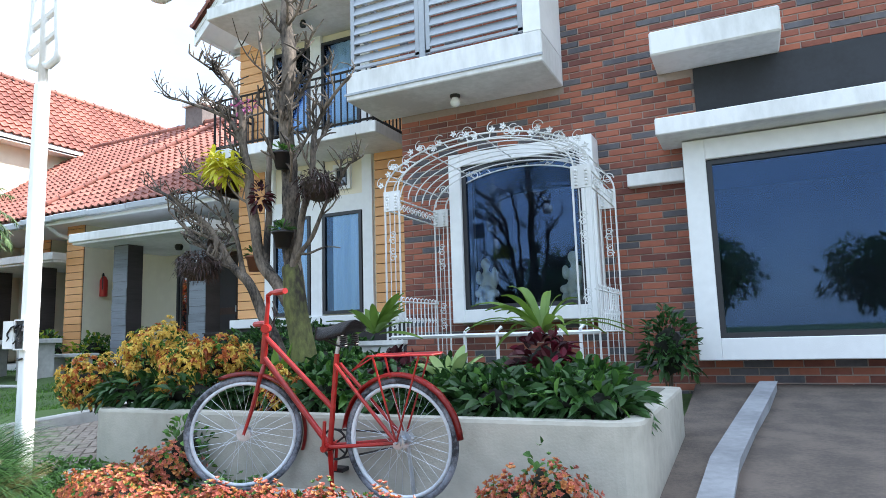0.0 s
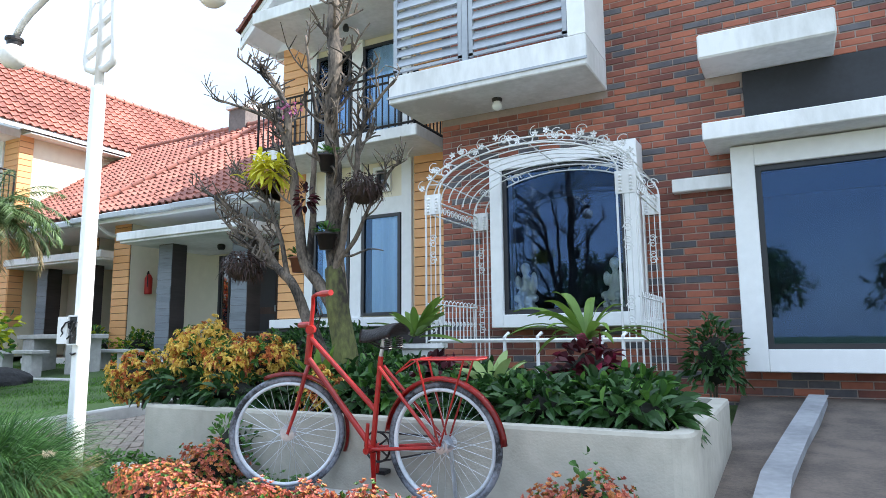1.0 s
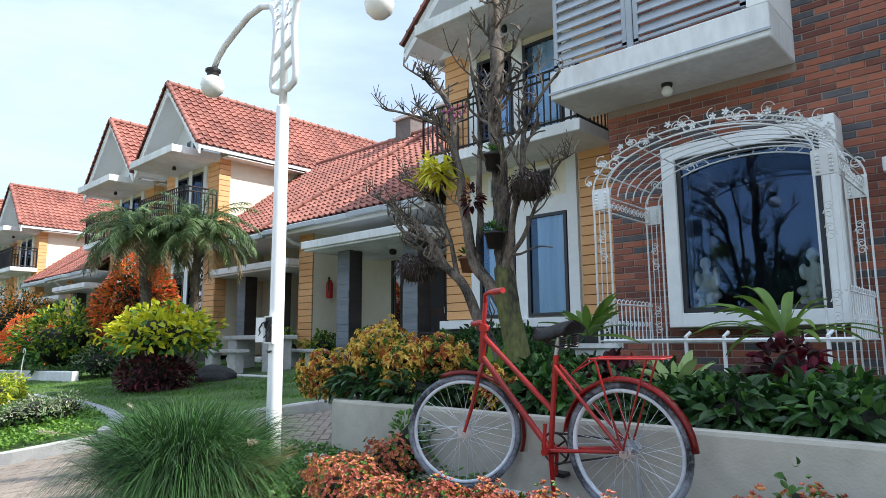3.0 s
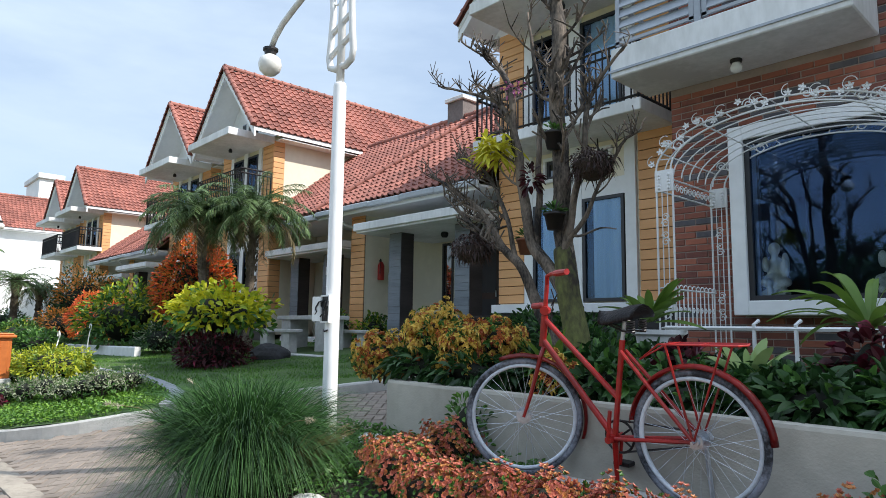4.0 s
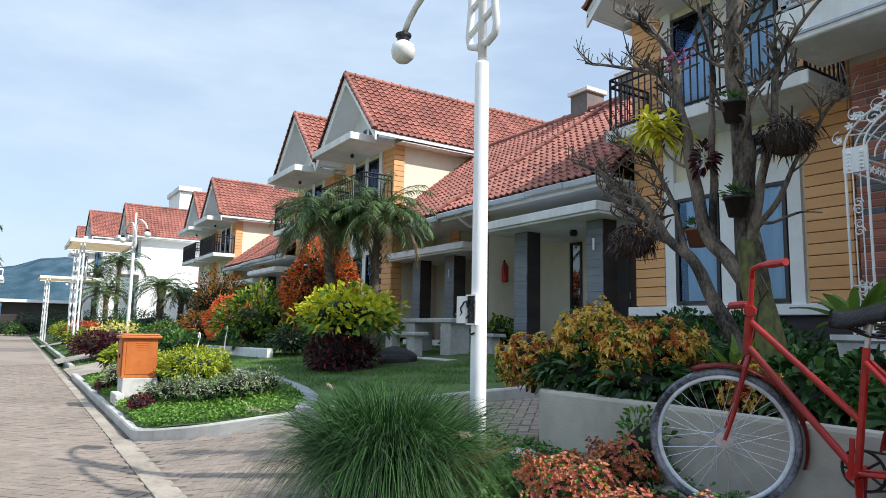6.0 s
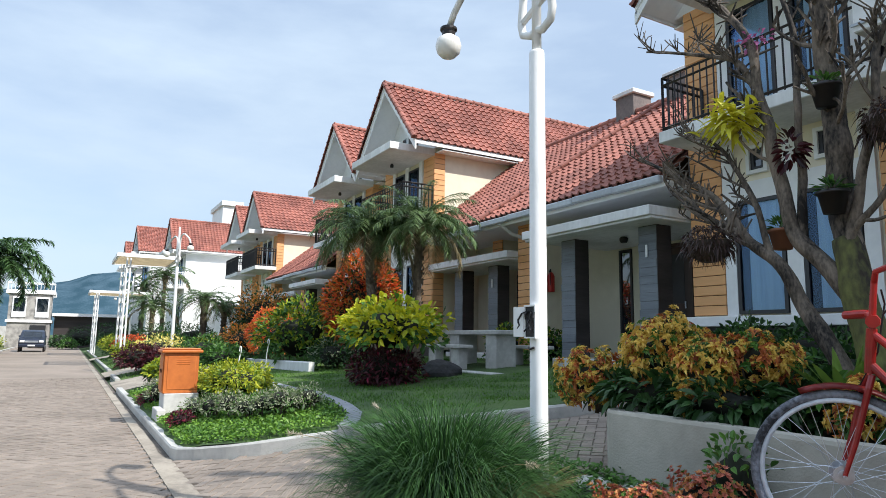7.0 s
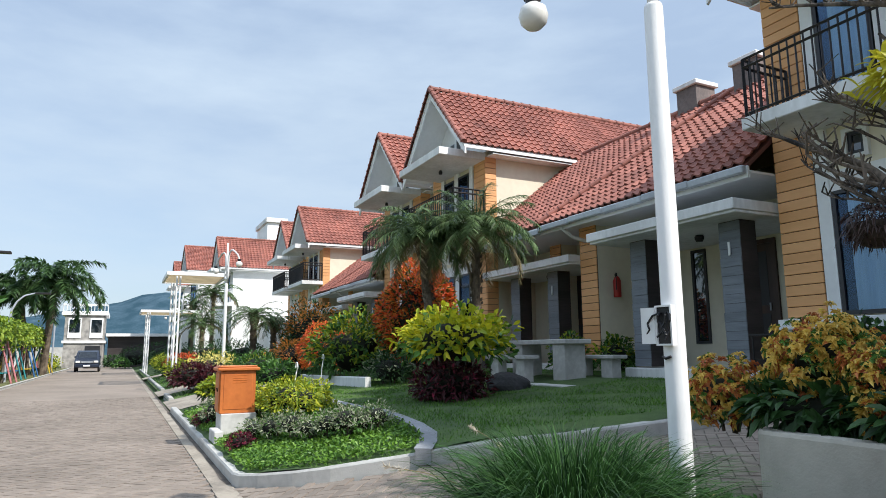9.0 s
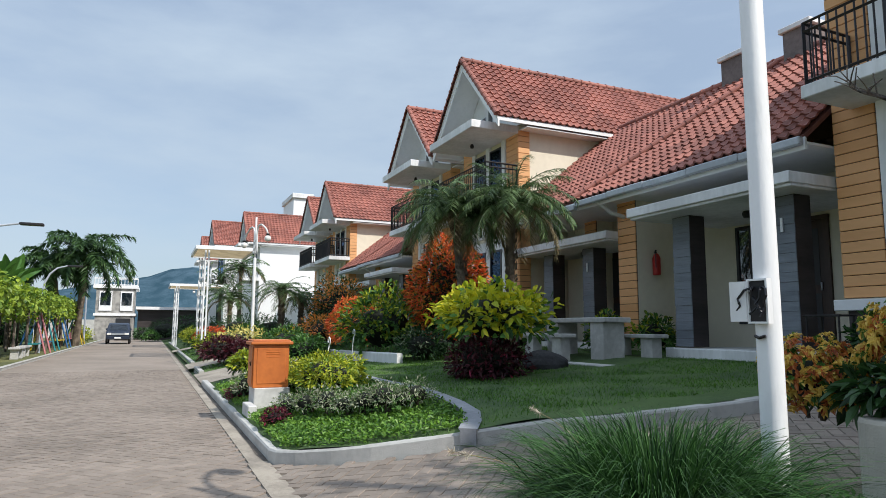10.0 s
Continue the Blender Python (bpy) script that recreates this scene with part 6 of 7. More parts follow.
for k in range(7):
    az = rng.uniform(0, 6.28)
    o = Vector((-5.15, 2.87, 0.3))
    d = Vector((math.cos(az) * 0.85, math.sin(az) * 0.85, 1.0)).normalized()
    L = rng.uniform(1.1, 1.5)
    pts = [o + d * L * s - Vector((0, 0, 1)) * 0.35 * L * s * s for s in np.linspace(0, 1, 9)]
    bm = bmesh.new()
    tube(bm, pts, 0.002, 4)
    part("stalk", bm, STRAW, fg)
    e = (pts[-1] - pts[-2]).normalized()
    q = np.array([pts[-1] + e * (0.1 * i / 90) for i in range(90)])
    dd = np.array(e)[None] * 0.8 + rng.normal(0, 0.5, (90, 3))
    blades("plume", q, dd, 0.03, 0.003, PLUME, fg, seg=1, droop=0.1)

# ---- bare tree in the planter ----
tree = thing("bare_tree", "leafless pruned tree with mossy trunk and hanging pots", "tree")


def limb(pts, r0, r1, name, material, seg=9, k=6):
    """A smooth limb through a few points."""
    pts = [Vector(p) for p in pts]
    out = []
    for i in range(len(pts) - 1):
        p0, p1, p2, p3 = pts[max(i - 1, 0)], pts[i], pts[i + 1], pts[min(i + 2, len(pts) - 1)]
        for j in range(k):
            t = j / k
            out.append(0.5 * ((2 * p1) + (p2 - p0) * t + (2 * p0 - 5 * p1 + 4 * p2 - p3) * t * t + (3 * p1 - p0 - 3 * p2 + p3) * t ** 3))
    out.append(pts[-1])
    n = len(out)
    for i in range(n):
        out[i] = out[i] + Vector((noise.noise(out[i] * 3), noise.noise(out[i] * 3 + Vector((9, 0, 0))), 0)) * 0.035
    bm = bmesh.new()
    rs = [(r0 + (r1 - r0) * i / (n - 1)) * (1 + 0.18 * noise.noise(out[i] * 7)) for i in range(n)]
    tube(bm, out, rs, seg)
    part(name, bm, material, tree, smooth=True)
    return out, rs


TB = Vector((-3.70, 5.0, 0.82))
main, mr = limb([TB, (-3.77, 5.0, 1.44), (-3.83, 5.0, 1.82), (-3.90, 5.0, 2.38), (-3.88, 4.98, 2.76), (-3.91, 4.97, 3.33), (-3.89, 4.97, 3.85), (-3.93, 4.98, 4.4), (-3.95, 5.0, 5.0), (-3.97, 5.0, 5.6)], 0.092, 0.045, "trunk", BARK, 12)
limb([TB + Vector((0.02, -0.02, -0.02)), (-3.77, 4.98, 1.44), (-3.83, 4.98, 1.82), (-3.87, 4.99, 2.05)], 0.118, 0.082, "mossy_base", MOSSBARK, 12)
l1, r1 = limb([(-3.84, 4.97, 1.05), (-3.98, 4.93, 1.4), (-4.13, 4.92, 1.67), (-4.29, 4.92, 1.95), (-4.5, 4.92, 2.12), (-4.64, 4.92, 2.34), (-4.82, 4.92, 2.53), (-5.18, 4.92, 2.75), (-5.42, 4.9, 2.93)], 0.062, 0.010, "limb", BARK)
l2, r2 = limb([(-3.84, 4.98, 1.68), (-4.02, 4.96, 1.93), (-4.17, 4.95, 2.14), (-4.25, 4.95, 2.46), (-4.31, 4.95, 2.83), (-4.38, 4.96, 3.27), (-4.48, 4.97, 3.69), (-4.7, 4.98, 3.98), (-4.9, 5.0, 4.16)], 0.064, 0.016, "limb", BARK)
l3, r3 = limb([(-3.87, 4.98, 1.93), (-3.82, 4.95, 2.06), (-3.73, 4.95, 2.39), (-3.62, 4.95, 2.86), (-3.58, 4.96, 3.2), (-3.46, 4.96, 3.41), (-3.23, 4.97, 3.62)], 0.040, 0.011, "limb", BARK)
l4, r4 = limb([(-3.82, 4.96, 2.05), (-3.76, 4.94, 2.13), (-3.61, 4.93, 2.28), (-3.46, 4.93, 2.54), (-3.28, 4.93, 2.8), (-3.19, 4.93, 2.86)], 0.026, 0.007, "limb", BARK)
limb([(-3.72, 4.94, 2.15), (-3.64, 4.93, 2.14), (-3.47, 4.92, 2.18), (-3.33, 4.92, 2.16)], 0.014, 0.005, "limb", BARK, 7)
l5, r5 = limb([(-4.46, 4.92, 2.1), (-4.6, 4.88, 2.21), (-4.79, 4.85, 2.31), (-5.06, 4.84, 2.56)], 0.024, 0.008, "limb", BARK)
l6, r6 = limb([(-4.12, 4.97, 2.08), (-4.14, 5.0, 2.4), (-4.14, 5.02, 2.96), (-4.15, 5.03, 3.49), (-4.23, 5.03, 3.89), (-4.3, 5.05, 4.3)], 0.034, 0.012, "limb", BARK)
l7, r7 = limb([(-4.38, 4.96, 3.2), (-4.52, 4.93, 3.42), (-4.7, 4.92, 3.54), (-4.98, 4.9, 3.67), (-5.31, 4.88, 3.81)], 0.026, 0.008, "limb", BARK)
l8, r8 = limb([(-4.32, 4.92, 1.98), (-4.42, 4.88, 2.4), (-4.62, 4.86, 2.8), (-4.95, 4.84, 3.05)], 0.026, 0.008, "limb", BARK)


def twigs(line, rad, n, s0, reach, rise, seed, side=None):
    """Side branches that leave a limb flat and turn upward, each with a few short spurs."""
    rd = random.Random(seed)
    for k in range(n):
        s = s0 + (0.98 - s0) * (k + rd.random() * 0.8) / n
        i = min(len(line) - 1, int(s * (len(line) - 1)))
        p = line[i].copy()
        az = rd.uniform(0, 2 * math.pi) if side is None else side + rd.uniform(-1.2, 1.2)
        L = reach * rd.uniform(0.45, 1.1) * (1.15 - 0.45 * s)
        d = Vector((math.cos(az), math.sin(az) * 0.75, rd.uniform(0.05, 0.75)))
        pts = [p]
        m = 7
        for j in range(m):
            d = (d + Vector((rd.uniform(-0.16, 0.16), rd.uniform(-0.16, 0.16), 0.8 * rise / m + rd.uniform(-0.10, 0.12)))).normalized()
            pts.append(pts[-1] + d * L / m)
        r0 = max(0.008, min(rad[i] * 0.6, 0.019) * rd.uniform(0.7, 1.0))
        bm = bmesh.new()
        tube(bm, pts, [r0 * (1 - 0.42 * j / m) for j in range(m + 1)], 6)
        for j in range(2, m + 1):
            for q in range(rd.randint(0, 2)):
                e = Vector((rd.uniform(-1, 1), rd.uniform(-1, 1), rd.uniform(0.1, 1.1))).normalized()
                l = rd.uniform(0.05, 0.17)
                mid = pts[j] + e * l * 0.5 + Vector((0, 0, 0.02))
                tube(bm, [pts[j], mid, pts[j] + e * l + Vector((0, 0, rd.uniform(0, 0.05)))], [r0 * 0.62, r0 * 0.55, r0 * 0.42], 4)
        part("branch", bm, BARK, tree)


twigs(main, mr, 30, 0.45, 0.55, 0.8, 1)
twigs(l1, r1, 15, 0.45, 0.62, 0.5, 2, math.pi)
twigs(l2, r2, 15, 0.45, 0.52, 0.8, 3, math.pi)
twigs(l3, r3, 10, 0.45, 0.34, 1.0, 4)
twigs(l4, r4, 5, 0.5, 0.26, 0.9, 5, 0)
twigs(l5, r5, 9, 0.3, 0.55, 0.5, 6, math.pi)
twigs(l6, r6, 9, 0.5, 0.4, 1.2, 7)
twigs(l7, r7, 8, 0.3, 0.34, 0.9, 8, math.pi)
twigs(l8, r8, 10, 0.3, 0.5, 0.6, 9, math.pi)


def strap_plant(name, label, c, n, L, W, material, el=(0.2, 1.4), droop=0.55, cat="plant", core_r=0.05, group="", clump=0.0):
    t = thing(name, label, cat, group)
    az = rng.uniform(0, 2 * math.pi, n)
    e = rng.uniform(el[0], el[1], n)
    D = np.stack([np.cos(az) * np.cos(e), np.sin(az) * np.cos(e), np.sin(e)], 1)
    P = np.array(c) + D * core_r + rng.normal(0, 1, (n, 3)) * np.array([clump, clump, clump * 0.6])
    LL = rng.uniform(0.7, 1.15, n) * L
    # broad arching straps
    rows = []
    S = unit(np.cross(D, np.array([0, 0, 1.0]) + rng.normal(0, 0.15, (n, 3))))
    seg = 7
    for i in range(seg + 1):
        s = i / seg
        cc = P + D * LL[:, None] * s - np.array([0, 0, 1.0]) * (LL * droop * s * s)[:, None]
        w = W * 0.5 * (math.sin(math.pi * (0.12 + 0.88 * s)) ** 0.7 if s < 1 else 0.02)
        rows += [cc + S * w + np.array([0, 0, 0.12 * W]), cc, cc - S * w + np.array([0, 0, 0.12 * W])]
    V = np.stack(rows, 1).reshape(-1, 3)
    m = 3 * (seg + 1)
    one = []
    for i in range(seg):
        for k in range(2):
            a = 3 * i + k
            one.append((a, a + 1, a + 4, a + 3))
    for q in range(n):
        raw("leaf", V[q * m:(q + 1) * m].tolist(), one, material, t, smooth=True)
    return t


strap_plant("orchid", "yellow strap-leaved epiphyte tied to the bare tree", (-4.50, 4.84, 2.97), 130, 0.19, 0.036, ORCHID, (-0.5, 1.45), 0.5, "orchid", 0.03, clump=0.07)
for c, r in (((-3.49, 4.86, 2.70), 0.16), ((-4.62, 4.67, 2.10), 0.16)):
    t = thing("hanging_basket", "dark wicker hanging basket with dried trailing stems", "hanging basket", "hanging baskets")
    bm = bmesh.new()
    lathe(bm, (c[0], c[1], c[2] - 0.1), [(0.05, -0.04), (0.12, 0.0), (0.15, 0.08), (0.15, 0.1), (0.13, 0.08)], 14)
    part("basket", bm, SOIL, t)
    n = 900
    P, D = shell(n, c, (r, r, 0.11), 0.6, -0.9)
    blades("dry_growth", P, D * np.array([1, 1, 0.6]) + rng.normal(0, 0.5, (len(P), 3)), rng.uniform(0.025, 0.07, len(P)), 0.010, leafmat("dry_stem", (0.09, 0.05, 0.04), (0.025, 0.014, 0.012)), t, droop=0.9, seg=3)
for c, col in (((-3.86, 4.86, 2.95), BLACKMETAL), ((-3.86, 4.86, 2.27), BLACKMETAL), ((-4.34, 5.08, 2.12), mat("terracotta", (0.30, 0.13, 0.075), 0.8))):
    t = thing("hanging_pot", "small plant pot fixed to the bare tree", "pot", "pots on the tree")
    bm = bmesh.new()
    lathe(bm, c, [(0.06, -0.07), (0.085, 0.05), (0.095, 0.05), (0.095, 0.07), (0.08, 0.06)], 14)
    part("pot", bm, col, t, smooth=True)
    P, D = shell(60, (c[0], c[1], c[2] + 0.08), (0.07, 0.07, 0.05), 0.3, -0.1)
    leaves("foliage", P, D, 0.07, 0.018, G_BROAD, t)
t = thing("orchid", "small spray of pink orchid flowers on the tree", "orchid")
P, D = shell(34, (-4.36, 4.93, 3.55), (0.10, 0.05, 0.06), 0.3, -0.9)
leaves("flower", P, D, 0.045, 0.032, leafmat("pink_petal", (0.62, 0.20, 0.42), (0.42, 0.10, 0.26)), t)
t = thing("epiphyte", "dark red leafed epiphyte on the tree limb", "plant")
P, D = shell(60, (-4.13, 4.9, 2.68), (0.06, 0.06, 0.1), 0.4, -0.9)
leaves("foliage", P, D, 0.08, 0.035, MAROON, t)

# ---- planting in the planter ----
def croton(c, r, n, share, label):
    """Leafy heads of small curled leaves in rosettes."""
    t = thing("croton_shrub", label, "shrub", "crotons in the planter")
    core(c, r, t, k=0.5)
    stems((c[0], c[1], PZ - 0.08), c, r, 6, t)
    Q, U = shell(int(n * 2.1), c, r, 0.6, -0.7, 0.2)
    P, D, N = [], [], []
    for q, u in zip(Q, U):
        for k in range(12):
            a = k * 2.1 + rng.uniform(0, 0.5)
            v = unit(np.array([np.cross(u, [0.3, 0.2, 0.93])]))[0]
            w = np.cross(u, v)
            P.append(q + rng.normal(0, 0.008, 3)), D.append(u * rng.uniform(0.0, 1.1) + v * math.cos(a) + w * math.sin(a)), N.append(u)
    P, D, N = np.array(P), np.array(D), np.array(N)
    rosette = 0.75 * np.repeat(rng.random(len(Q)), 12) + 0.25 * rng.random(len(P))
    for m, lo, hi in ((CROTON, 0, share * 0.7), (CROTON_Y, share * 0.7, 0.72), (G_BROAD, 0.72, 1.0)):
        k = (rosette >= lo) & (rosette < hi)
        if k.sum():
            leaves("foliage", P[k], D[k], rng.uniform(0.026, 0.046, k.sum()), 0.024, m, t, droop=0.45, N=N[k], fold=0.5)
    return t


croton((-5.55, 4.42, 1.10), (0.26, 0.26, 0.22), 190, 0.5, "croton with ochre and rust frilled leaves spilling over the planter")
croton((-4.98, 4.62, 1.30), (0.36, 0.3, 0.27), 260, 0.35, "yellow and orange frilled croton at the planter's end")
croton((-4.52, 4.50, 1.17), (0.26, 0.25, 0.22), 170, 0.45, "rust and yellow croton beside the tree")
croton((-4.25, 4.6, 1.27), (0.22, 0.2, 0.2), 120, 0.5, "orange topped croton beside the tree")
croton((-3.55, 4.42, 1.05), (0.14, 0.12, 0.16), 70, 0.5, "small ochre croton behind the bicycle wheel")
bush("foliage_plant", "dark green leaves hanging over the planter edge", (-5.0, 4.42, 0.92), (0.42, 0.2, 0.13), 380, [(G_DARK, 1, -1, 2)], 0.13, 0.055, cat="plant", lift=-0.1, nstem=2)
bush("foliage_plant", "dark green leaves hanging over the planter edge", (-4.35, 4.42, 0.92), (0.42, 0.2, 0.12), 380, [(G_DARK, 1, -1, 2)], 0.13, 0.055, cat="plant", lift=-0.1, nstem=2)
spots = [(-3.95, 4.65, 0.15), (-3.55, 4.8, 0.17), (-3.2, 4.5, 0.14), (-2.85, 4.75, 0.15), (-2.5, 4.45, 0.12), (-2.2, 4.65, 0.14), (-1.85, 4.45, 0.13), (-1.55, 4.6, 0.14), (-1.3, 4.42, 0.12), (-2.0, 5.2, 0.15), (-1.4, 5.0, 0.15), (-2.7, 5.3, 0.16), (-3.3, 5.3, 0.18)]
for i, (x, y, h) in enumerate(spots):
    bush("foliage_plant", "broad-leaved green foliage plant in the planter", (x, y + 0.1, 0.88), (0.29, 0.25, h), 260, [(G_BROAD, 0.3, 0.5, 2), (G_DARK, 1, -1, 2)], 0.15, 0.058, cat="plant", group="foliage plants in the planter", lift=0.15, nstem=3, droop=0.35)
for x, y in ((-1.78, 5.3), (-2.95, 5.15)):
    bush("coleus", "dark wine-red coleus in the planter", (x, y, 0.93 if x < -2 else 1.06), (0.17, 0.16, 0.17), 130, [(CERISE, 0.3, 0.4, 2), (MAROON, 1, -1, 2)], 0.13, 0.075, cat="plant", group="wine-red plants", nstem=3)
strap_plant("nest_fern", "bird's nest fern with long arching leaves", (-1.84, 5.5, 1.40), 26, 0.74, 0.075, FERN, (0.2, 1.3), 0.5, "fern")
strap_plant("cycad", "stiff spreading green fern in a white pot", (-3.66, 6.0, 1.45), 26, 0.55, 0.085, FERN, (0.1, 1.1), 0.28, "fern")
t = thing("flower_pot", "white fluted flower pot behind the bicycle", "pot")
bm = bmesh.new()
lathe(bm, (-3.58, 6.0, 1.06), [(0.13, -0.2), (0.14, -0.1), (0.2, 0.28), (0.24, 0.30), (0.24, 0.34), (0.2, 0.33), (0.19, 0.3)], 24)
part("pot", bm, WHITE_STAIN, t)
t = thing("flower_pot", "dark brown pot holding the bird's nest fern", "pot")
bm = bmesh.new()
lathe(bm, (-1.84, 5.5, 0.95), [(0.10, -0.1), (0.14, 0.25), (0.16, 0.3), (0.12, 0.32)], 18)
part("pot", bm, DARKSTONE, t)
strap_plant("variegated_lily", "pale variegated strap-leaved plant", (-2.35, 4.85, 1.05), 12, 0.36, 0.075, leafmat("cream_striped_leaf", (0.42, 0.50, 0.22), (0.15, 0.28, 0.06)), (0.5, 1.4), 0.3, "plant")
strap_plant("bromeliad", "upright green bromeliad beside the tree", (-3.78, 4.72, 1.0), 14, 0.42, 0.07, FERN, (0.7, 1.45), 0.2, "plant")
# shrubs before the house windows
for x, y, s in ((-6.3, 8.6, 0.6), (-7.4, 9.0, 0.6), (-5.3, 7.6, 0.55), (-8.0, 9.3, 0.45), (-4.8, 7.2, 0.45)):
    bush("window_shrub", "dark green shrub below the house windows", (x, y, gz(x, y)), (s * 1.1, s, s * 0.72), 800, [(G_BROAD, 0.3, 0.6, 2), (G_DARK, 1, -1, 2)], 0.13, 0.055, group="shrubs below the windows")
for x, y, s in ((-14.4, 9.9, 0.42), (-13.4, 10.3, 0.4)):
    bush("porch_plant", "bright green leafy plant beside the porch", (x, y, 0.85), (s, s, s), 500, [(G_LIME, 0.4, 0.5, 2), (G_BROAD, 1, -1, 2)], 0.13, 0.06, group="porch plants")
bush("wall_shrub", "dark shrub at the foot of the brick wall", (-1.2, 8.1, 0.8), (0.24, 0.24, 0.40), 350, [(G_DARK, 1, -1, 2)], 0.12, 0.05)

# ---- low coral flowers in the front bed ----
def coral(c, r, n):
    t = thing("bedding_plant", "low coral-red and orange bedding plant with tiny leaves", "flower", "coral bedding plants")
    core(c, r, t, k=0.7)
    Q, U = shell(n, c, r, 0.75, -0.1, 0.3)
    kind = rng.random(n)
    P, D, N, K = [], [], [], []
    for q, u, k in zip(Q, U, kind):
        for j in range(7):
            a = j * 0.9
            v = unit(np.array([np.cross(u, [0.31, 0.17, 0.93])]))[0]
            w = np.cross(u, v)
            P.append(q), D.append(u * 0.9 + v * math.cos(a) + w * math.sin(a)), N.append(u), K.append(k)
    P, D, N, K = np.array(P), np.array(D), np.array(N), np.array(K)
    for m, lo, hi in ((PINK, 0, 0.55), (CORAL_O, 0.55, 0.85), (G_BROAD, 0.85, 1.01)):
        s = (K >= lo) & (K < hi)
        if s.sum():
            leaves("foliage", P[s], D[s], rng.uniform(0.016, 0.029, s.sum()), 0.014, m, t, droop=0.1, N=N[s])


for x, y, r, top in ((-4.35, 3.62, 0.27, 0.60), (-3.95, 3.42, 0.30, 0.62), (-3.55, 3.28, 0.26, 0.58), (-3.2, 3.40, 0.25, 0.60), (-2.85, 3.42, 0.24, 0.62), (-2.48, 3.45, 0.22, 0.635), (-4.05, 3.85, 0.22, 0.72), (-1.55, 3.80, 0.16, 0.68), (-1.32, 3.80, 0.17, 0.73), (-2.12, 3.45, 0.2, 0.62)):
    h = (top - bedz(x, y)) / 1.55
    coral((x, y, bedz(x, y) + h * 0.55), (r, r * 0.85, h), int(760 * (r + max(0, h - 0.2)) / 0.25))
bush("weed", "small green weedy plant by the wheel", (-3.98, 3.98, 0.45), (0.16, 0.12, 0.24), 150, [(G_BROAD, 1, -1, 2)], 0.06, 0.03, cat="plant", nstem=3)
bush("weed", "small green weedy plant by the planter", (-1.40, 3.87, 0.38), (0.08, 0.07, 0.23), 45, [(G_BROAD, 1, -1, 2)], 0.07, 0.035, cat="plant", nstem=3)
n = 5200
x, y = rng.uniform(-5.6, -3.3, n), rng.uniform(2.95, 4.12, n)
k = (np.hypot(x + 5.15, y - 2.87) > 0.25) & ((x < -4.5) | (rng.random(n) < 0.35))
x, y = x[k], y[k]
z = np.array([bedz(a, b) for a, b in zip(x, y)]) + rng.uniform(0, 0.09, len(x))
d = rng.normal(0, 1, (len(x), 3)) * np.array([1, 1, 0.3]) + np.array([0, 0, 0.5])
tagged(leaves("ground_cover", np.stack([x, y, z], 1), d, rng.uniform(0.03, 0.06, len(x)), 0.028, G_BROAD, None, droop=0.1), "low green ground cover round the lamp post", "ground cover", kind="stuff")


# ---- across the road and the distance ----
tagged(part("verge", sheet(-95, 14, -30, -3.46, 6, 4, lambda x, y: 0.05 + 0.0 * y), mat("verge_earth", (0.17, 0.17, 0.06), 0.95, (0.09, 0.10, 0.035), scale=1.2, bump=0.5, bscale=60)), "grassy verge across the road", "verge", kind="structure")


def far_tree(name, label, x, y, h, r, n, material=None, group="trees across the road"):
    t = thing(name, label, "tree", group)
    bm = bmesh.new()
    tube(bm, [(x, y, -0.1), (x + 0.1, y, h * 0.3), (x - 0.05, y + 0.1, h * 0.55)], [0.22, 0.17, 0.1], 9)
    for k in range(6):
        a = k * 1.05
        tube(bm, [(x, y, h * 0.38), (x + r * 0.35 * math.cos(a), y + r * 0.35 * math.sin(a), h * 0.55), (x + r * 0.65 * math.cos(a), y + r * 0.65 * math.sin(a), h * 0.72)], [0.09, 0.06, 0.02], 6)
    part("trunk", bm, BARK, t)
    P, D = [], []
    for k in range(12):
        a = k * 2.4
        q = 0.62 * r * math.sqrt((k % 6) / 6)
        c = (x + q * math.cos(a), y + q * math.sin(a), h * (0.55 + 0.33 * (k / 12)))
        p, d = shell(n // 12, c, (r * 0.46, r * 0.46, r * 0.34), 0.4, -0.8)
        P.append(p), D.append(d)
    P, D = np.concatenate(P), np.concatenate(D)
    leaves("crown", P, D + rng.normal(0, 0.6, P.shape), 0.26, 0.12, material or G_DARK, t)["kind"] = "stuff"
    return t


for x, y, h, r in ((-7.5, -10.5, 4.6, 2.2), (-2.0, -9.5, 4.8, 2.4), (4.0, -9.0, 4.4, 2.2), (9.5, -9.0, 5.0, 2.4), (-14.0, -10.0, 6.0, 2.4)):
    far_tree("shade_tree", "leafy shade tree on the verge opposite the houses", x, y, h, r, 3600)

# climbing-plant arbour
ar = thing("vine_arbour", "timber arbour roofed with bright green climbing vine", "arbour")
for i in range(10):
    for y in (-4.2, -6.0):
        bm = bmesh.new()
        tube(bm, [(-28 - i * 3.1, y, 0), (-28 - i * 3.1, y, 2.6)], 0.06, 7)
        part("post", bm, BARK, ar)
for y in (-4.2, -6.0):
    bm = bmesh.new()
    tube(bm, [(-27.5, y, 2.62), (-57, y, 2.62)], 0.05, 6)
    part("beam", bm, BARK, ar)
n = 17000
VINE = leafmat("vine_leaf", (0.34, 0.44, 0.04), (0.07, 0.15, 0.02), trans=0.3)
P = np.stack([rng.uniform(-57.5, -27, n), rng.uniform(-6.6, -3.75, n), 2.72 + rng.normal(0, 0.22, n) - 0.75 * rng.random(n) ** 3], 1)
leaves("vine", P, rng.normal(0, 1, (n, 3)) + np.array([0, 0, 0.2]), 0.22, 0.14, VINE, ar)["kind"] = "stuff"
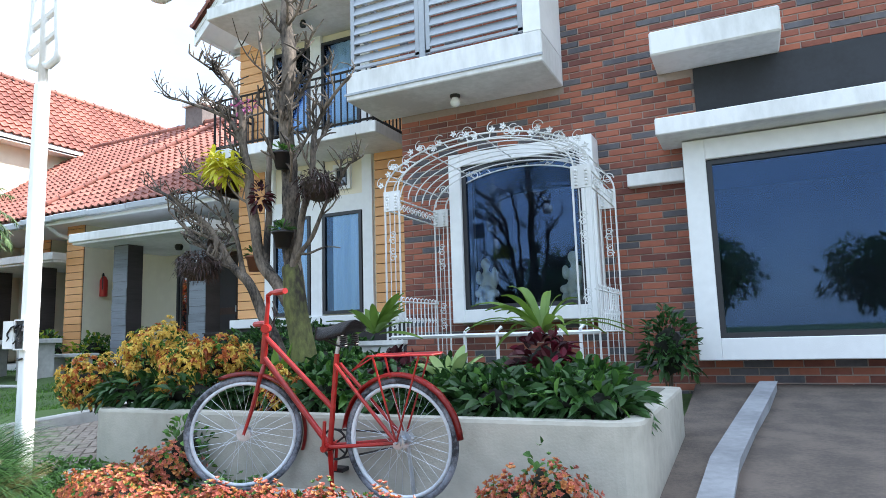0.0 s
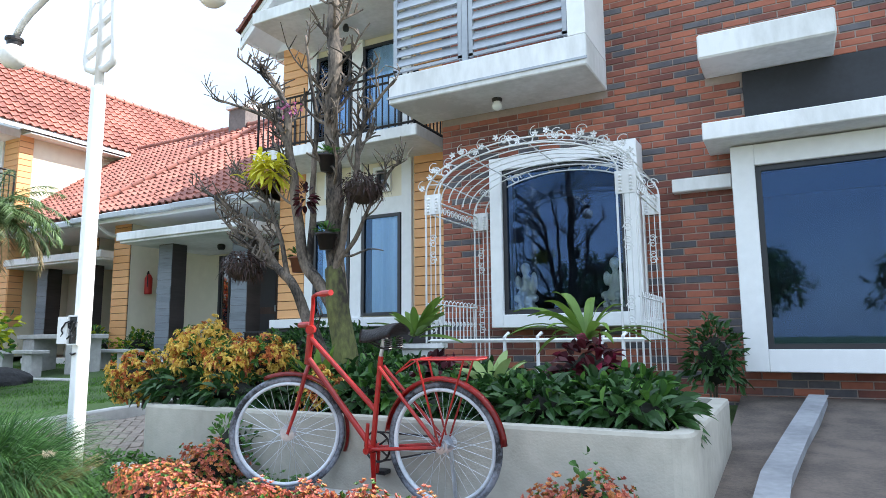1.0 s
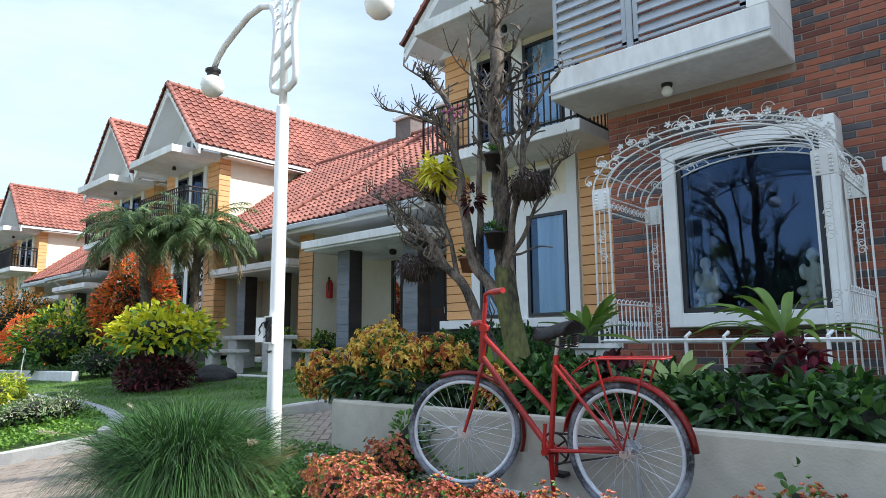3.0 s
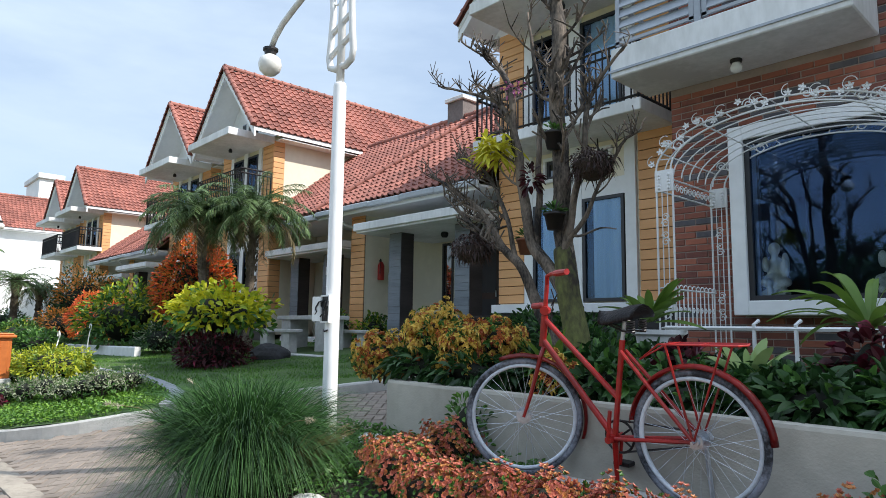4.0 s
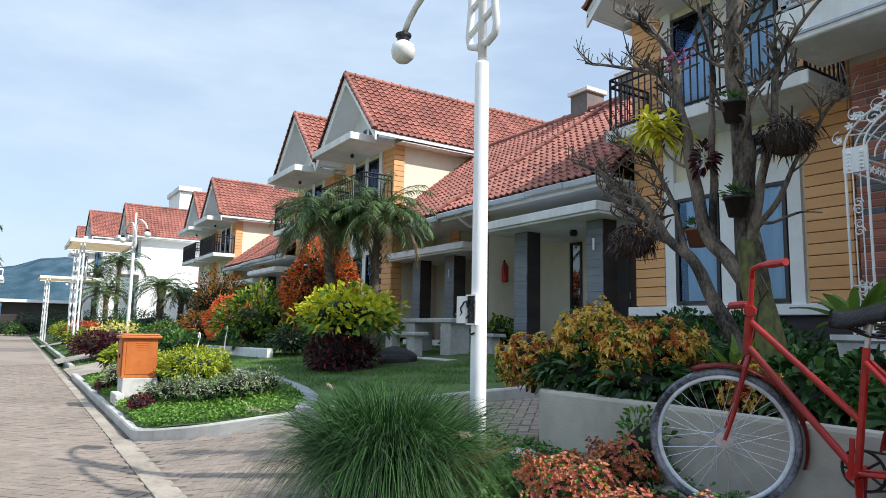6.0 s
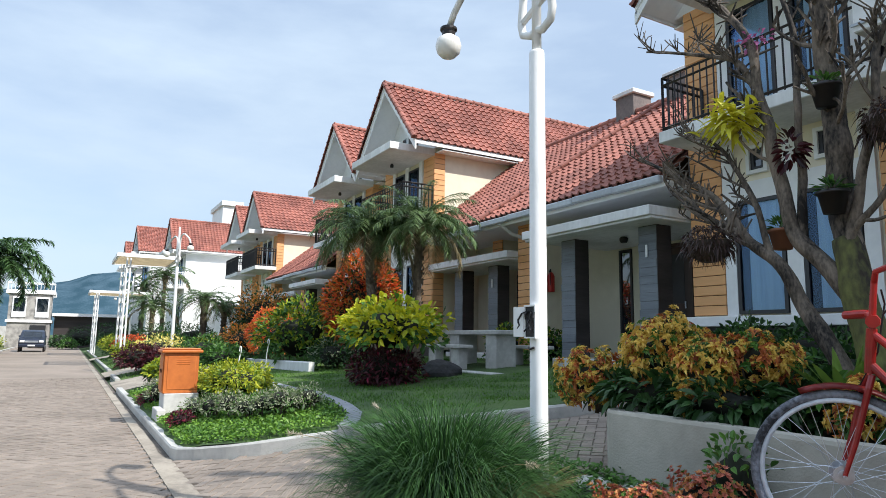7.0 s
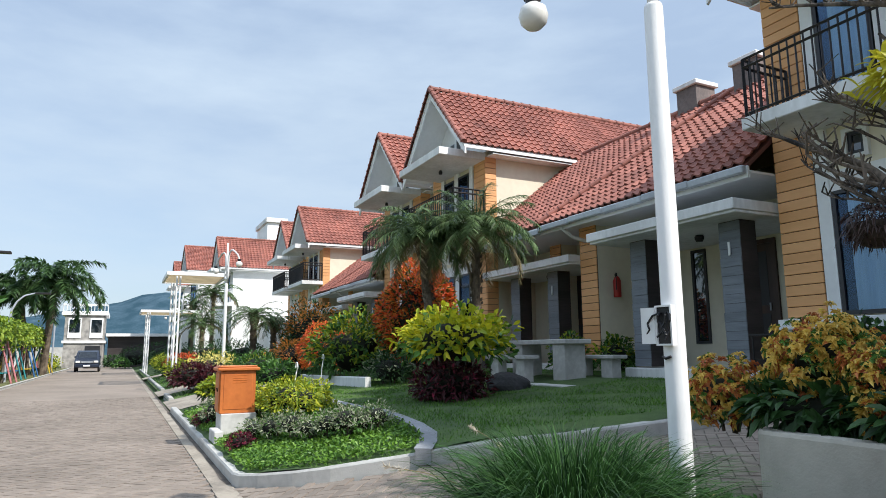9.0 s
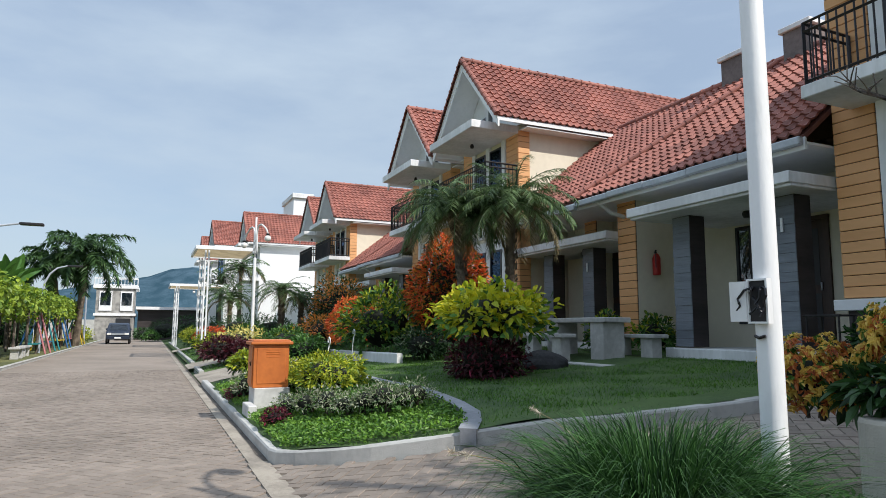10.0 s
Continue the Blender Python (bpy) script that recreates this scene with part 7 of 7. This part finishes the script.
# banana plants
for x, y, h in ((-50.0, -7.1, 6.0), (-52.5, -7.4, 6.4), (-48.0, -7.3, 5.6), (-46.0, -7.5, 5.2)):
    bp = strap_plant("banana_plant", "banana plant with wide upright leaves", (x, y, h * 0.58), 11, 2.7, 0.6, G_BROAD, (0.75, 1.4), 0.25, "banana plant", 0.1, "banana plants")
    bm = bmesh.new()
    tube(bm, [(x, y, 0), (x, y, h * 0.6)], [0.14, 0.09], 9)
    part("trunk", bm, PALMBARK, bp)
# dense hedge behind the arbour
for i in range(14):
    bush("hedge_shrub", "tall dark green hedge shrub behind the arbour", (-31 - i * 3.3, -9.2 - 0.4 * (i % 2), 0.0), (2.1, 1.0, 1.25 + 0.15 * (i % 3)), 900, [(G_DARK, 1, -1, 2)], 0.34, 0.17, group="hedge behind the arbour", nstem=4, low=-0.95)
# painted play frames
COLS = [mat("blue_paint", (0.03, 0.13, 0.33), 0.5), mat("yellow_paint", (0.62, 0.42, 0.03), 0.5), mat("pink_paint", (0.55, 0.20, 0.22), 0.5), mat("teal_paint", (0.03, 0.25, 0.28), 0.5)]
for i, (x, y) in enumerate(((-40.5, -4.3), (-45.0, -4.4), (-50.0, -4.3), (-56.0, -4.0))):
    t = thing("play_swing", "painted steel garden swing in bright colours", "swing", "garden swings")
    for dx in (-0.9, 0.9):
        for dy in (-0.6, 0.6):
            bm = bmesh.new()
            tube(bm, [(x + dx, y + dy, 0.0), (x + dx, y, 2.2)], 0.045, 6)
            part("leg", bm, COLS[i % 4] if dy < 0 else COLS[(i + 2) % 4], t)
    bm = bmesh.new()
    tube(bm, [(x - 1.0, y, 2.2), (x + 1.0, y, 2.2)], 0.045, 6)
    part("top_bar", bm, COLS[i % 4], t)
    part("seat", boxes((x - 0.7, y - 0.25, 0.5, x + 0.7, y + 0.25, 0.56), (x - 0.7, y - 0.28, 0.56, x + 0.7, y - 0.24, 0.95)), COLS[(i + 3) % 4], t)
    for dx in (-0.7, 0.7):
        bm = bmesh.new()
        tube(bm, [(x + dx, y, 0.55), (x + dx, y, 2.2)], 0.015, 4)
        part("hanger", bm, WHITE, t)
for x, y in ((-35.2, -4.3), (-37.5, -4.4)):
    slab_seat("stone_bench", "low grey concrete bench on the verge", "bench", x, x + 1.4, y, y + 0.4, 0.05, 0.48, 0.08, 0.2, "verge benches")


def arm_lamp(x, y, h, reach, head=True):
    t = thing("road_lamp", "slender pale road lamp with one curved arm", "street lamp", "road lamps across the road")
    bm = bmesh.new()
    tube(bm, [(x, y, 0), (x, y, h * 0.72)] + [(x, y + reach * (1 - math.cos(a)), h * 0.72 + h * 0.28 * math.sin(a)) for a in (0.3, 0.7, 1.1, 1.57)], [0.07, 0.055, 0.05, 0.045, 0.04, 0.035], 8)
    part("pole", bm, GREYMETAL, t)
    part("head", boxes((x - 0.12, y + reach, h - 0.05, x + 0.12, y + reach + 0.7, h + 0.04), bevel=0.02), BLACKMETAL, t)


arm_lamp(-41.5, -4.25, 4.5, 1.0)
arm_lamp(-60.0, -3.75, 6.3, 1.3)
arm_lamp(-27.9, -4.9, 4.75, 1.6)

# white pergolas down the row
for px, py0, py1, h in ((-33.0, 2.95, 4.5, 4.75), (-50.0, 2.4, 5.0, 4.1)):
    t = thing("pergola", "tall white steel pergola with slatted roof over a drive", "pergola", "white pergolas")
    for x in (px, px - 3.2):
        for y in (py0,):
            for d in (-0.07, 0.07):
                bm = bmesh.new()
                tube(bm, [(x, y + d, 0.1), (x, y + d, h)], 0.04, 6)
                part("post", bm, WHITE, t)
            for k in range(8):
                bm = bmesh.new()
                tube(bm, [(x, y - 0.07, 0.6 + k * (h - 0.8) / 8), (x, y + 0.07, 0.6 + (k + 0.6) * (h - 0.8) / 8)], 0.012, 4)
                part("lattice_bar", bm, WHITE, t)
    part("roof_frame", boxes((px - 3.6, py0 - 0.5, h, px + 0.4, py0 - 0.4, h + 0.16), (px - 3.6, py1 + 0.4, h, px + 0.4, py1 + 0.5, h + 0.16), (px + 0.3, py0 - 0.4, h, px + 0.4, py1 + 0.4, h + 0.16), (px - 3.6, py0 - 0.4, h, px - 3.5, py1 + 0.4, h + 0.16)), WHITE, t)
    for k in range(11):
        x = px - 3.3 + k * 0.35
        part("roof_slat", boxes((x, py0 - 0.4, h + 0.02, x + 0.10, py1 + 0.4, h + 0.10)), mat("tan_slat", (0.45, 0.36, 0.22), 0.7) if k == 0 and px == -33.0 else bpy.data.materials["tan_slat"], t)

# far end of the road
wb = thing("villa", "two-storey white and stone villa at the end of the road", "house")
STN = mat("rubble_stone", (0.42, 0.40, 0.37), 0.9, (0.22, 0.21, 0.20), scale=7, bump=0.6, bscale=12)
part("wall", boxes((-82, -4.2, 0, -76, -0.7, 5.2)), STN, wb)
part("band", boxes((-82.1, -4.35, 2.45, -75.85, -0.55, 2.7)), WHITE, wb)
part("parapet", boxes((-82.2, -4.5, 5.2, -75.8, -0.4, 5.5)), WHITE, wb)
for y0 in (-3.9, -2.0):
    w = thing_part("window", wb)
    part("frame", boxes((-75.98, y0, 2.95, -75.9, y0 + 1.15, 4.9)), WHITE, w)
    part("pane", boxes((-75.9, y0 + 0.12, 3.5, -75.87, y0 + 1.03, 4.75)), GLASS, w)
# Flat black panel painted as the unlit opening.
part("doorway", boxes((-75.99, -2.3, 0.1, -75.9, -1.0, 2.2)), DARK, wb)
railing(wb, [(-75.9, -4.4), (-75.9, -0.5)], 5.5, 0.75, 0.3, WHITE, bar=0.03, rail=0.04)
fh = thing("side_building", "low pale building with balcony beyond the villa", "house")
part("wall", boxes((-90, -0.4, 0, -80, 8, 3.2)), DARKSTONE, fh)
part("roof", boxes((-90.5, -0.6, 3.2, -79, 9, 3.5)), WHITE, fh)
for x, y, s, m in ((-72, 0.4, 0.9, G_DARK), (-70, 1.0, 0.7, G_BROAD), (-74, -5.2, 1.0, G_LIME), (-66, -4.8, 0.8, G_LIME), (-73, 2.2, 1.5, G_DARK), (-68, 4.5, 1.8, G_DARK)):
    bush("far_shrub", "clipped green shrub at the end of the road", (x, y, 0.0), (s, s, s * 0.7), 500, [(m, 1, -1, 2)], 0.2, 0.1, group="shrubs at the road's end", nstem=2)
tagged(part("end_wall", boxes((-92, 1.2, 0, -91.7, 30, 2.6), (-92, -30, 0, -91.7, -4.4, 2.2)), CONCRETE), "grey wall across the end of the road", "wall", kind="structure")

tb = thing("stair_tower", "plain white flat-roofed tower rising behind the red roofs", "building")
part("wall", boxes((-61.0, 11.2, 0.5, -56.5, 12.7, 12.1)), WHITE, tb)
part("parapet", boxes((-61.2, 11.05, 12.1, -56.3, 12.85, 12.5), bevel=0.03), WHITE_STAIN, tb)

# black metal plant stand at the porch corner
ps = thing("plant_stand", "small black metal stand by the porch corner", "stand")
for x in (-9.2, -8.72):
    for y in (9.3, 9.62):
        bm = bmesh.new()
        tube(bm, [(x, y, gz(x, y) - 0.01), (x, y, 1.58)], 0.014, 6)
        part("leg", bm, BLACKMETAL, ps)
part("top", boxes((-9.23, 9.27, 1.58, -8.69, 9.65, 1.605), bevel=0.006), BLACKMETAL, ps)
part("shelf", boxes((-9.19, 9.31, 1.22, -8.73, 9.61, 1.24)), BLACKMETAL, ps)

# parked car
car = thing("car", "dark blue people carrier parked at the end of the road", "car")
PAINT = mat("dark_blue_car_paint", (0.02, 0.028, 0.05), 0.25, (0.015, 0.02, 0.035))
prof = [(-2.1, 0.35), (-2.15, 0.75), (-2.0, 0.95), (-1.25, 1.08), (-0.75, 1.55), (-0.3, 1.68), (1.5, 1.68), (2.0, 1.5), (2.15, 0.9), (2.12, 0.35)]
bm = bmesh.new()
a = [bm.verts.new((-x, -0.86 + (0.10 if z > 1.1 else 0), z)) for x, z in prof]
b = [bm.verts.new((-x, 0.86 - (0.10 if z > 1.1 else 0), z)) for x, z in prof]
bm.faces.new(a), bm.faces.new(b[::-1])
for k in range(len(a)):
    bm.faces.new((a[k], b[k], b[(k + 1) % len(a)], a[(k + 1) % len(a)]))
bmesh.ops.recalc_face_normals(bm, faces=bm.faces)
bmesh.ops.bevel(bm, geom=bm.edges[:], offset=0.05, segments=2, affect="EDGES")
part("body", bm, PAINT, car)
bm = bmesh.new()
vs = [bm.verts.new(p) for p in ((1.27, -0.66, 1.11), (1.27, 0.66, 1.11), (0.80, 0.60, 1.55), (0.80, -0.60, 1.55))]
bm.faces.new(vs)
bmesh.ops.solidify(bm, geom=bm.faces[:], thickness=-0.02)
part("windscreen", bm, GLASS, car)
for y in (-0.62, 0.62):
    part("headlight", boxes((2.08, y - 0.16, 0.72, 2.17, y + 0.16, 0.88), bevel=0.02), GLOBE, car)
    for x in (-1.35, 1.35):
        w = thing_part("wheel", car)
        bm = bmesh.new()
        tube(bm, [(x, y * 1.2, 0.32), (x, y * 1.42, 0.32)], 0.32, 18)
        part("tyre", bm, BLACKMETAL, w)
        bm = bmesh.new()
        tube(bm, [(x, y * 1.38, 0.32), (x, y * 1.43, 0.32)], 0.19, 14)
        part("hub_cap", bm, CHROME, w)
    part("mirror", boxes((0.95, y * 1.38 - 0.08, 1.1, 1.08, y * 1.38 + 0.08, 1.24), bevel=0.02), PAINT, car)
part("grille", boxes((2.12, -0.42, 0.72, 2.17, 0.42, 0.86)), CHROME, car)
part("bumper", boxes((2.08, -0.84, 0.36, 2.22, 0.84, 0.6), bevel=0.04), PAINT, car)
part("number_plate", boxes((2.22, -0.24, 0.44, 2.235, 0.24, 0.55)), WHITE, car)
car.matrix_world = pose(-63.0, -1.45, 0.0, 0, 0, 0)

# hills, with the blue of distant haze put into their colour
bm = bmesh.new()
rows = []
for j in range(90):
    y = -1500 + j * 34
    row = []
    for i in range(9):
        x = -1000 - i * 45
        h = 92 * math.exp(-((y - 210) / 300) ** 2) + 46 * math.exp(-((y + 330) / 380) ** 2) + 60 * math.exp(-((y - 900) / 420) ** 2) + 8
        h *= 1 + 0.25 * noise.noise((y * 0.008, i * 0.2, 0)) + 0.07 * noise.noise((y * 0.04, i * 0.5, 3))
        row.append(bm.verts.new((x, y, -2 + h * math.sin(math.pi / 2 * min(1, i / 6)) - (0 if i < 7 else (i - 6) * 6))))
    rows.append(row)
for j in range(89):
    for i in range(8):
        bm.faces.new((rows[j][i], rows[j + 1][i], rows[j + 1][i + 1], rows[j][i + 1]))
tagged(part("backdrop", bm, mat("hazed_wooded_hill", (0.07, 0.115, 0.15), 1.0, (0.035, 0.07, 0.095), scale=0.1, bump=0.3, bscale=0.2, spec=0.0), smooth=True), "wooded hills in the distance, coloured blue-green for haze", "hills", kind="structure")


# ---- pieces: bricks and pavers ----
def brick_mesh(L, h, d=0.012):
    e = 0.004
    V = [(0, 0, 0), (L, 0, 0), (L, 0, h), (0, 0, h), (e, -d, e), (L - e, -d, e), (L - e, -d, h - e), (e, -d, h - e)]
    F = [(4, 5, 6, 7), (0, 1, 5, 4), (1, 2, 6, 5), (2, 3, 7, 6), (3, 0, 4, 7)]
    return V, F


BH, BL = 0.086, 0.30
meshes = {}


def brick_data(L, material):
    key = (round(L, 2), material.name)
    if key not in meshes:
        V, F = brick_mesh(L, BH - 0.012)
        me = bpy.data.meshes.new("brick")
        me.from_pydata(V, [], F)
        me.materials.append(material)
        meshes[key] = me
    return meshes[key]


rd = random.Random(11)
wall_bricks = [o for o in brick_house.children if o.name.startswith("wall")][0]
holes = [(-3.925, -1.96, 1.58, 3.86), (-0.92, 3.3, 1.06, 3.80), (BX0, BX1, BZ0, BZ0 + 0.40), (-1.165, 0.2, 4.57, 4.86), (-0.75, 3.0, 3.82, 4.57)]
count = 0
JV, JF, JB = [], [], [[], []]
for r in range(86):
    z = 0.62 + r * BH
    x = -4.82 + (0 if r % 2 else -BL / 2)
    while x < 3.2:
        x0, x1 = max(x, -4.82), min(x + BL - 0.012, 3.2)
        x += BL
        for a, b, c, d in holes:
            if z + BH > c and z < d and x1 > a and x0 < b:
                if x0 < a - 0.05:
                    x1 = min(x1, a)
                elif x1 > b + 0.05:
                    x0 = max(x0, b)
                else:
                    x1 = x0
        if x1 - x0 < 0.05:
            continue
        blue = rd.random() < 0.2
        off = rd.uniform(-0.004, 0.004)
        if count < 300 and z < 4.9 and x0 < -0.9:
            ob = new("brick", brick_data(x1 - x0, BRICK_BLUE if blue else BRICK_PIECE))
            ob.parent = wall_bricks
            ob.location = (x0, YB + 0.03 + off, z)
            count += 1
        else:
            V, F = brick_mesh(x1 - x0, BH - 0.012)
            tgt = JB[1] if blue else JB[0]
            tgt.append((x0, YB + 0.03 + off, z, V, F))
for lst, m in zip(JB, (BRICK_JOINED, BRICK_BLUE)):
    V2, F2 = [], []
    for x0, y0, z0, V, F in lst:
        k = len(V2)
        V2 += [(x0 + a, y0 + b, z0 + c) for a, b, c in V]
        F2 += [tuple(k + q for q in f) for f in F]
    tagged(raw("bricks", V2, F2, m, wall_bricks), kind="stuff")


def herringbone(a, x0, x1, y0, y1):
    for i in range(int(x0 / a) - 2, int(x1 / a) + 2):
        for j in range(int(y0 / a) - 2, int(y1 / a) + 2):
            m = (i - j) % 4
            if m == 0:
                yield i * a, j * a, (i + 2) * a, (j + 1) * a
            elif m == 3:
                yield i * a, j * a, (i + 1) * a, (j + 2) * a


def paver_field(parent, x0, x1, y0, y1, zf, inside, near=None):
    V2, F2 = [], []
    shared = {}
    count = 0
    g, e = 0.0022, 0.005
    k45 = math.sqrt(0.5)
    u0, u1, v0, v1 = (x0 + y0) * k45, (x1 + y1) * k45, (y0 - x1) * k45, (y1 - x0) * k45
    for a, b, c, d in herringbone(0.104, u0, u1, v0, v1):
        cu, cv = (a + c) / 2, (b + d) / 2
        cxx, cyy = (cu - cv) * k45, (cu + cv) * k45
        if not (x0 < cxx < x1 and y0 < cyy < y1 and inside(cxx, cyy)):
            continue
        dz = rd.uniform(-0.003, 0.003)
        if near and count < 300 and near(cxx, cyy):
            w, h = (c - a) / 2 - g, (d - b) / 2 - g
            key = w > h
            if key not in shared:
                me = bpy.data.meshes.new("paver")
                me.from_pydata([(-w, -h, -0.03), (w, -h, -0.03), (w, h, -0.03), (-w, h, -0.03), (-w, -h, -0.006), (w, -h, -0.006), (w, h, -0.006), (-w, h, -0.006), (-w + e, -h + e, 0), (w - e, -h + e, 0), (w - e, h - e, 0), (-w + e, h - e, 0)], [],
                               [(8, 9, 10, 11), (4, 5, 9, 8), (5, 6, 10, 9), (6, 7, 11, 10), (7, 4, 8, 11), (0, 1, 5, 4), (1, 2, 6, 5), (2, 3, 7, 6), (3, 0, 4, 7)])
                me.materials.append(PAVER_PIECE)
                shared[key] = me
            ob = new("paver", shared[key])
            ob.parent = parent
            s = (zf(cxx, cyy + 0.05) - zf(cxx, cyy - 0.05)) / 0.1
            ob.matrix_basis = pose(cxx, cyy, zf(cxx, cyy) + dz, math.degrees(math.atan(s)), 0, 0) @ pose(0, 0, 0, 0, 0, 45)
            count += 1
            continue
        k = len(V2)
        for q, zz in ((g, -0.02), (g + e, 0.0)):
            for uu, vv in ((a + q, b + q), (c - q, b + q), (c - q, d - q), (a + q, d - q)):
                xx, yy = (uu - vv) * k45, (uu + vv) * k45
                V2.append((xx, yy, zf(xx, yy) + zz + dz))
        F2 += [(k + 4, k + 5, k + 6, k + 7)] + [(k + n, k + (n + 1) % 4, k + 4 + (n + 1) % 4, k + 4 + n) for n in range(4)]
    tagged(raw("pavers", V2, F2, PAVER, parent), kind="stuff")


paver_field(drive, -10.1, 3.5, 2.0, 9.0, gz, lambda x, y: x > drive_x(max(y, 2.02)) + 0.06 and not (-5.3 < x < -0.72 and y > 4.0) and not (x > -5.7 and 2.8 < y < 4.2) and (x < -4.0 or y > 4 or y < 2.8) and not (x > -1.0 and y > 2.8), lambda x, y: -8.6 < x < -5.6 and 2.1 < y < 4.6)
paver_field(road, -26, 2, -3.25, 1.76, lambda x, y: 0.0, lambda x, y: True, lambda x, y: -10.5 < x < -8.3 and -0.6 < y < 1.7)
part("far_paving", boxes((-95, -3.3, -0.03, -26.05, 1.8, -0.002)), PAVER, road)
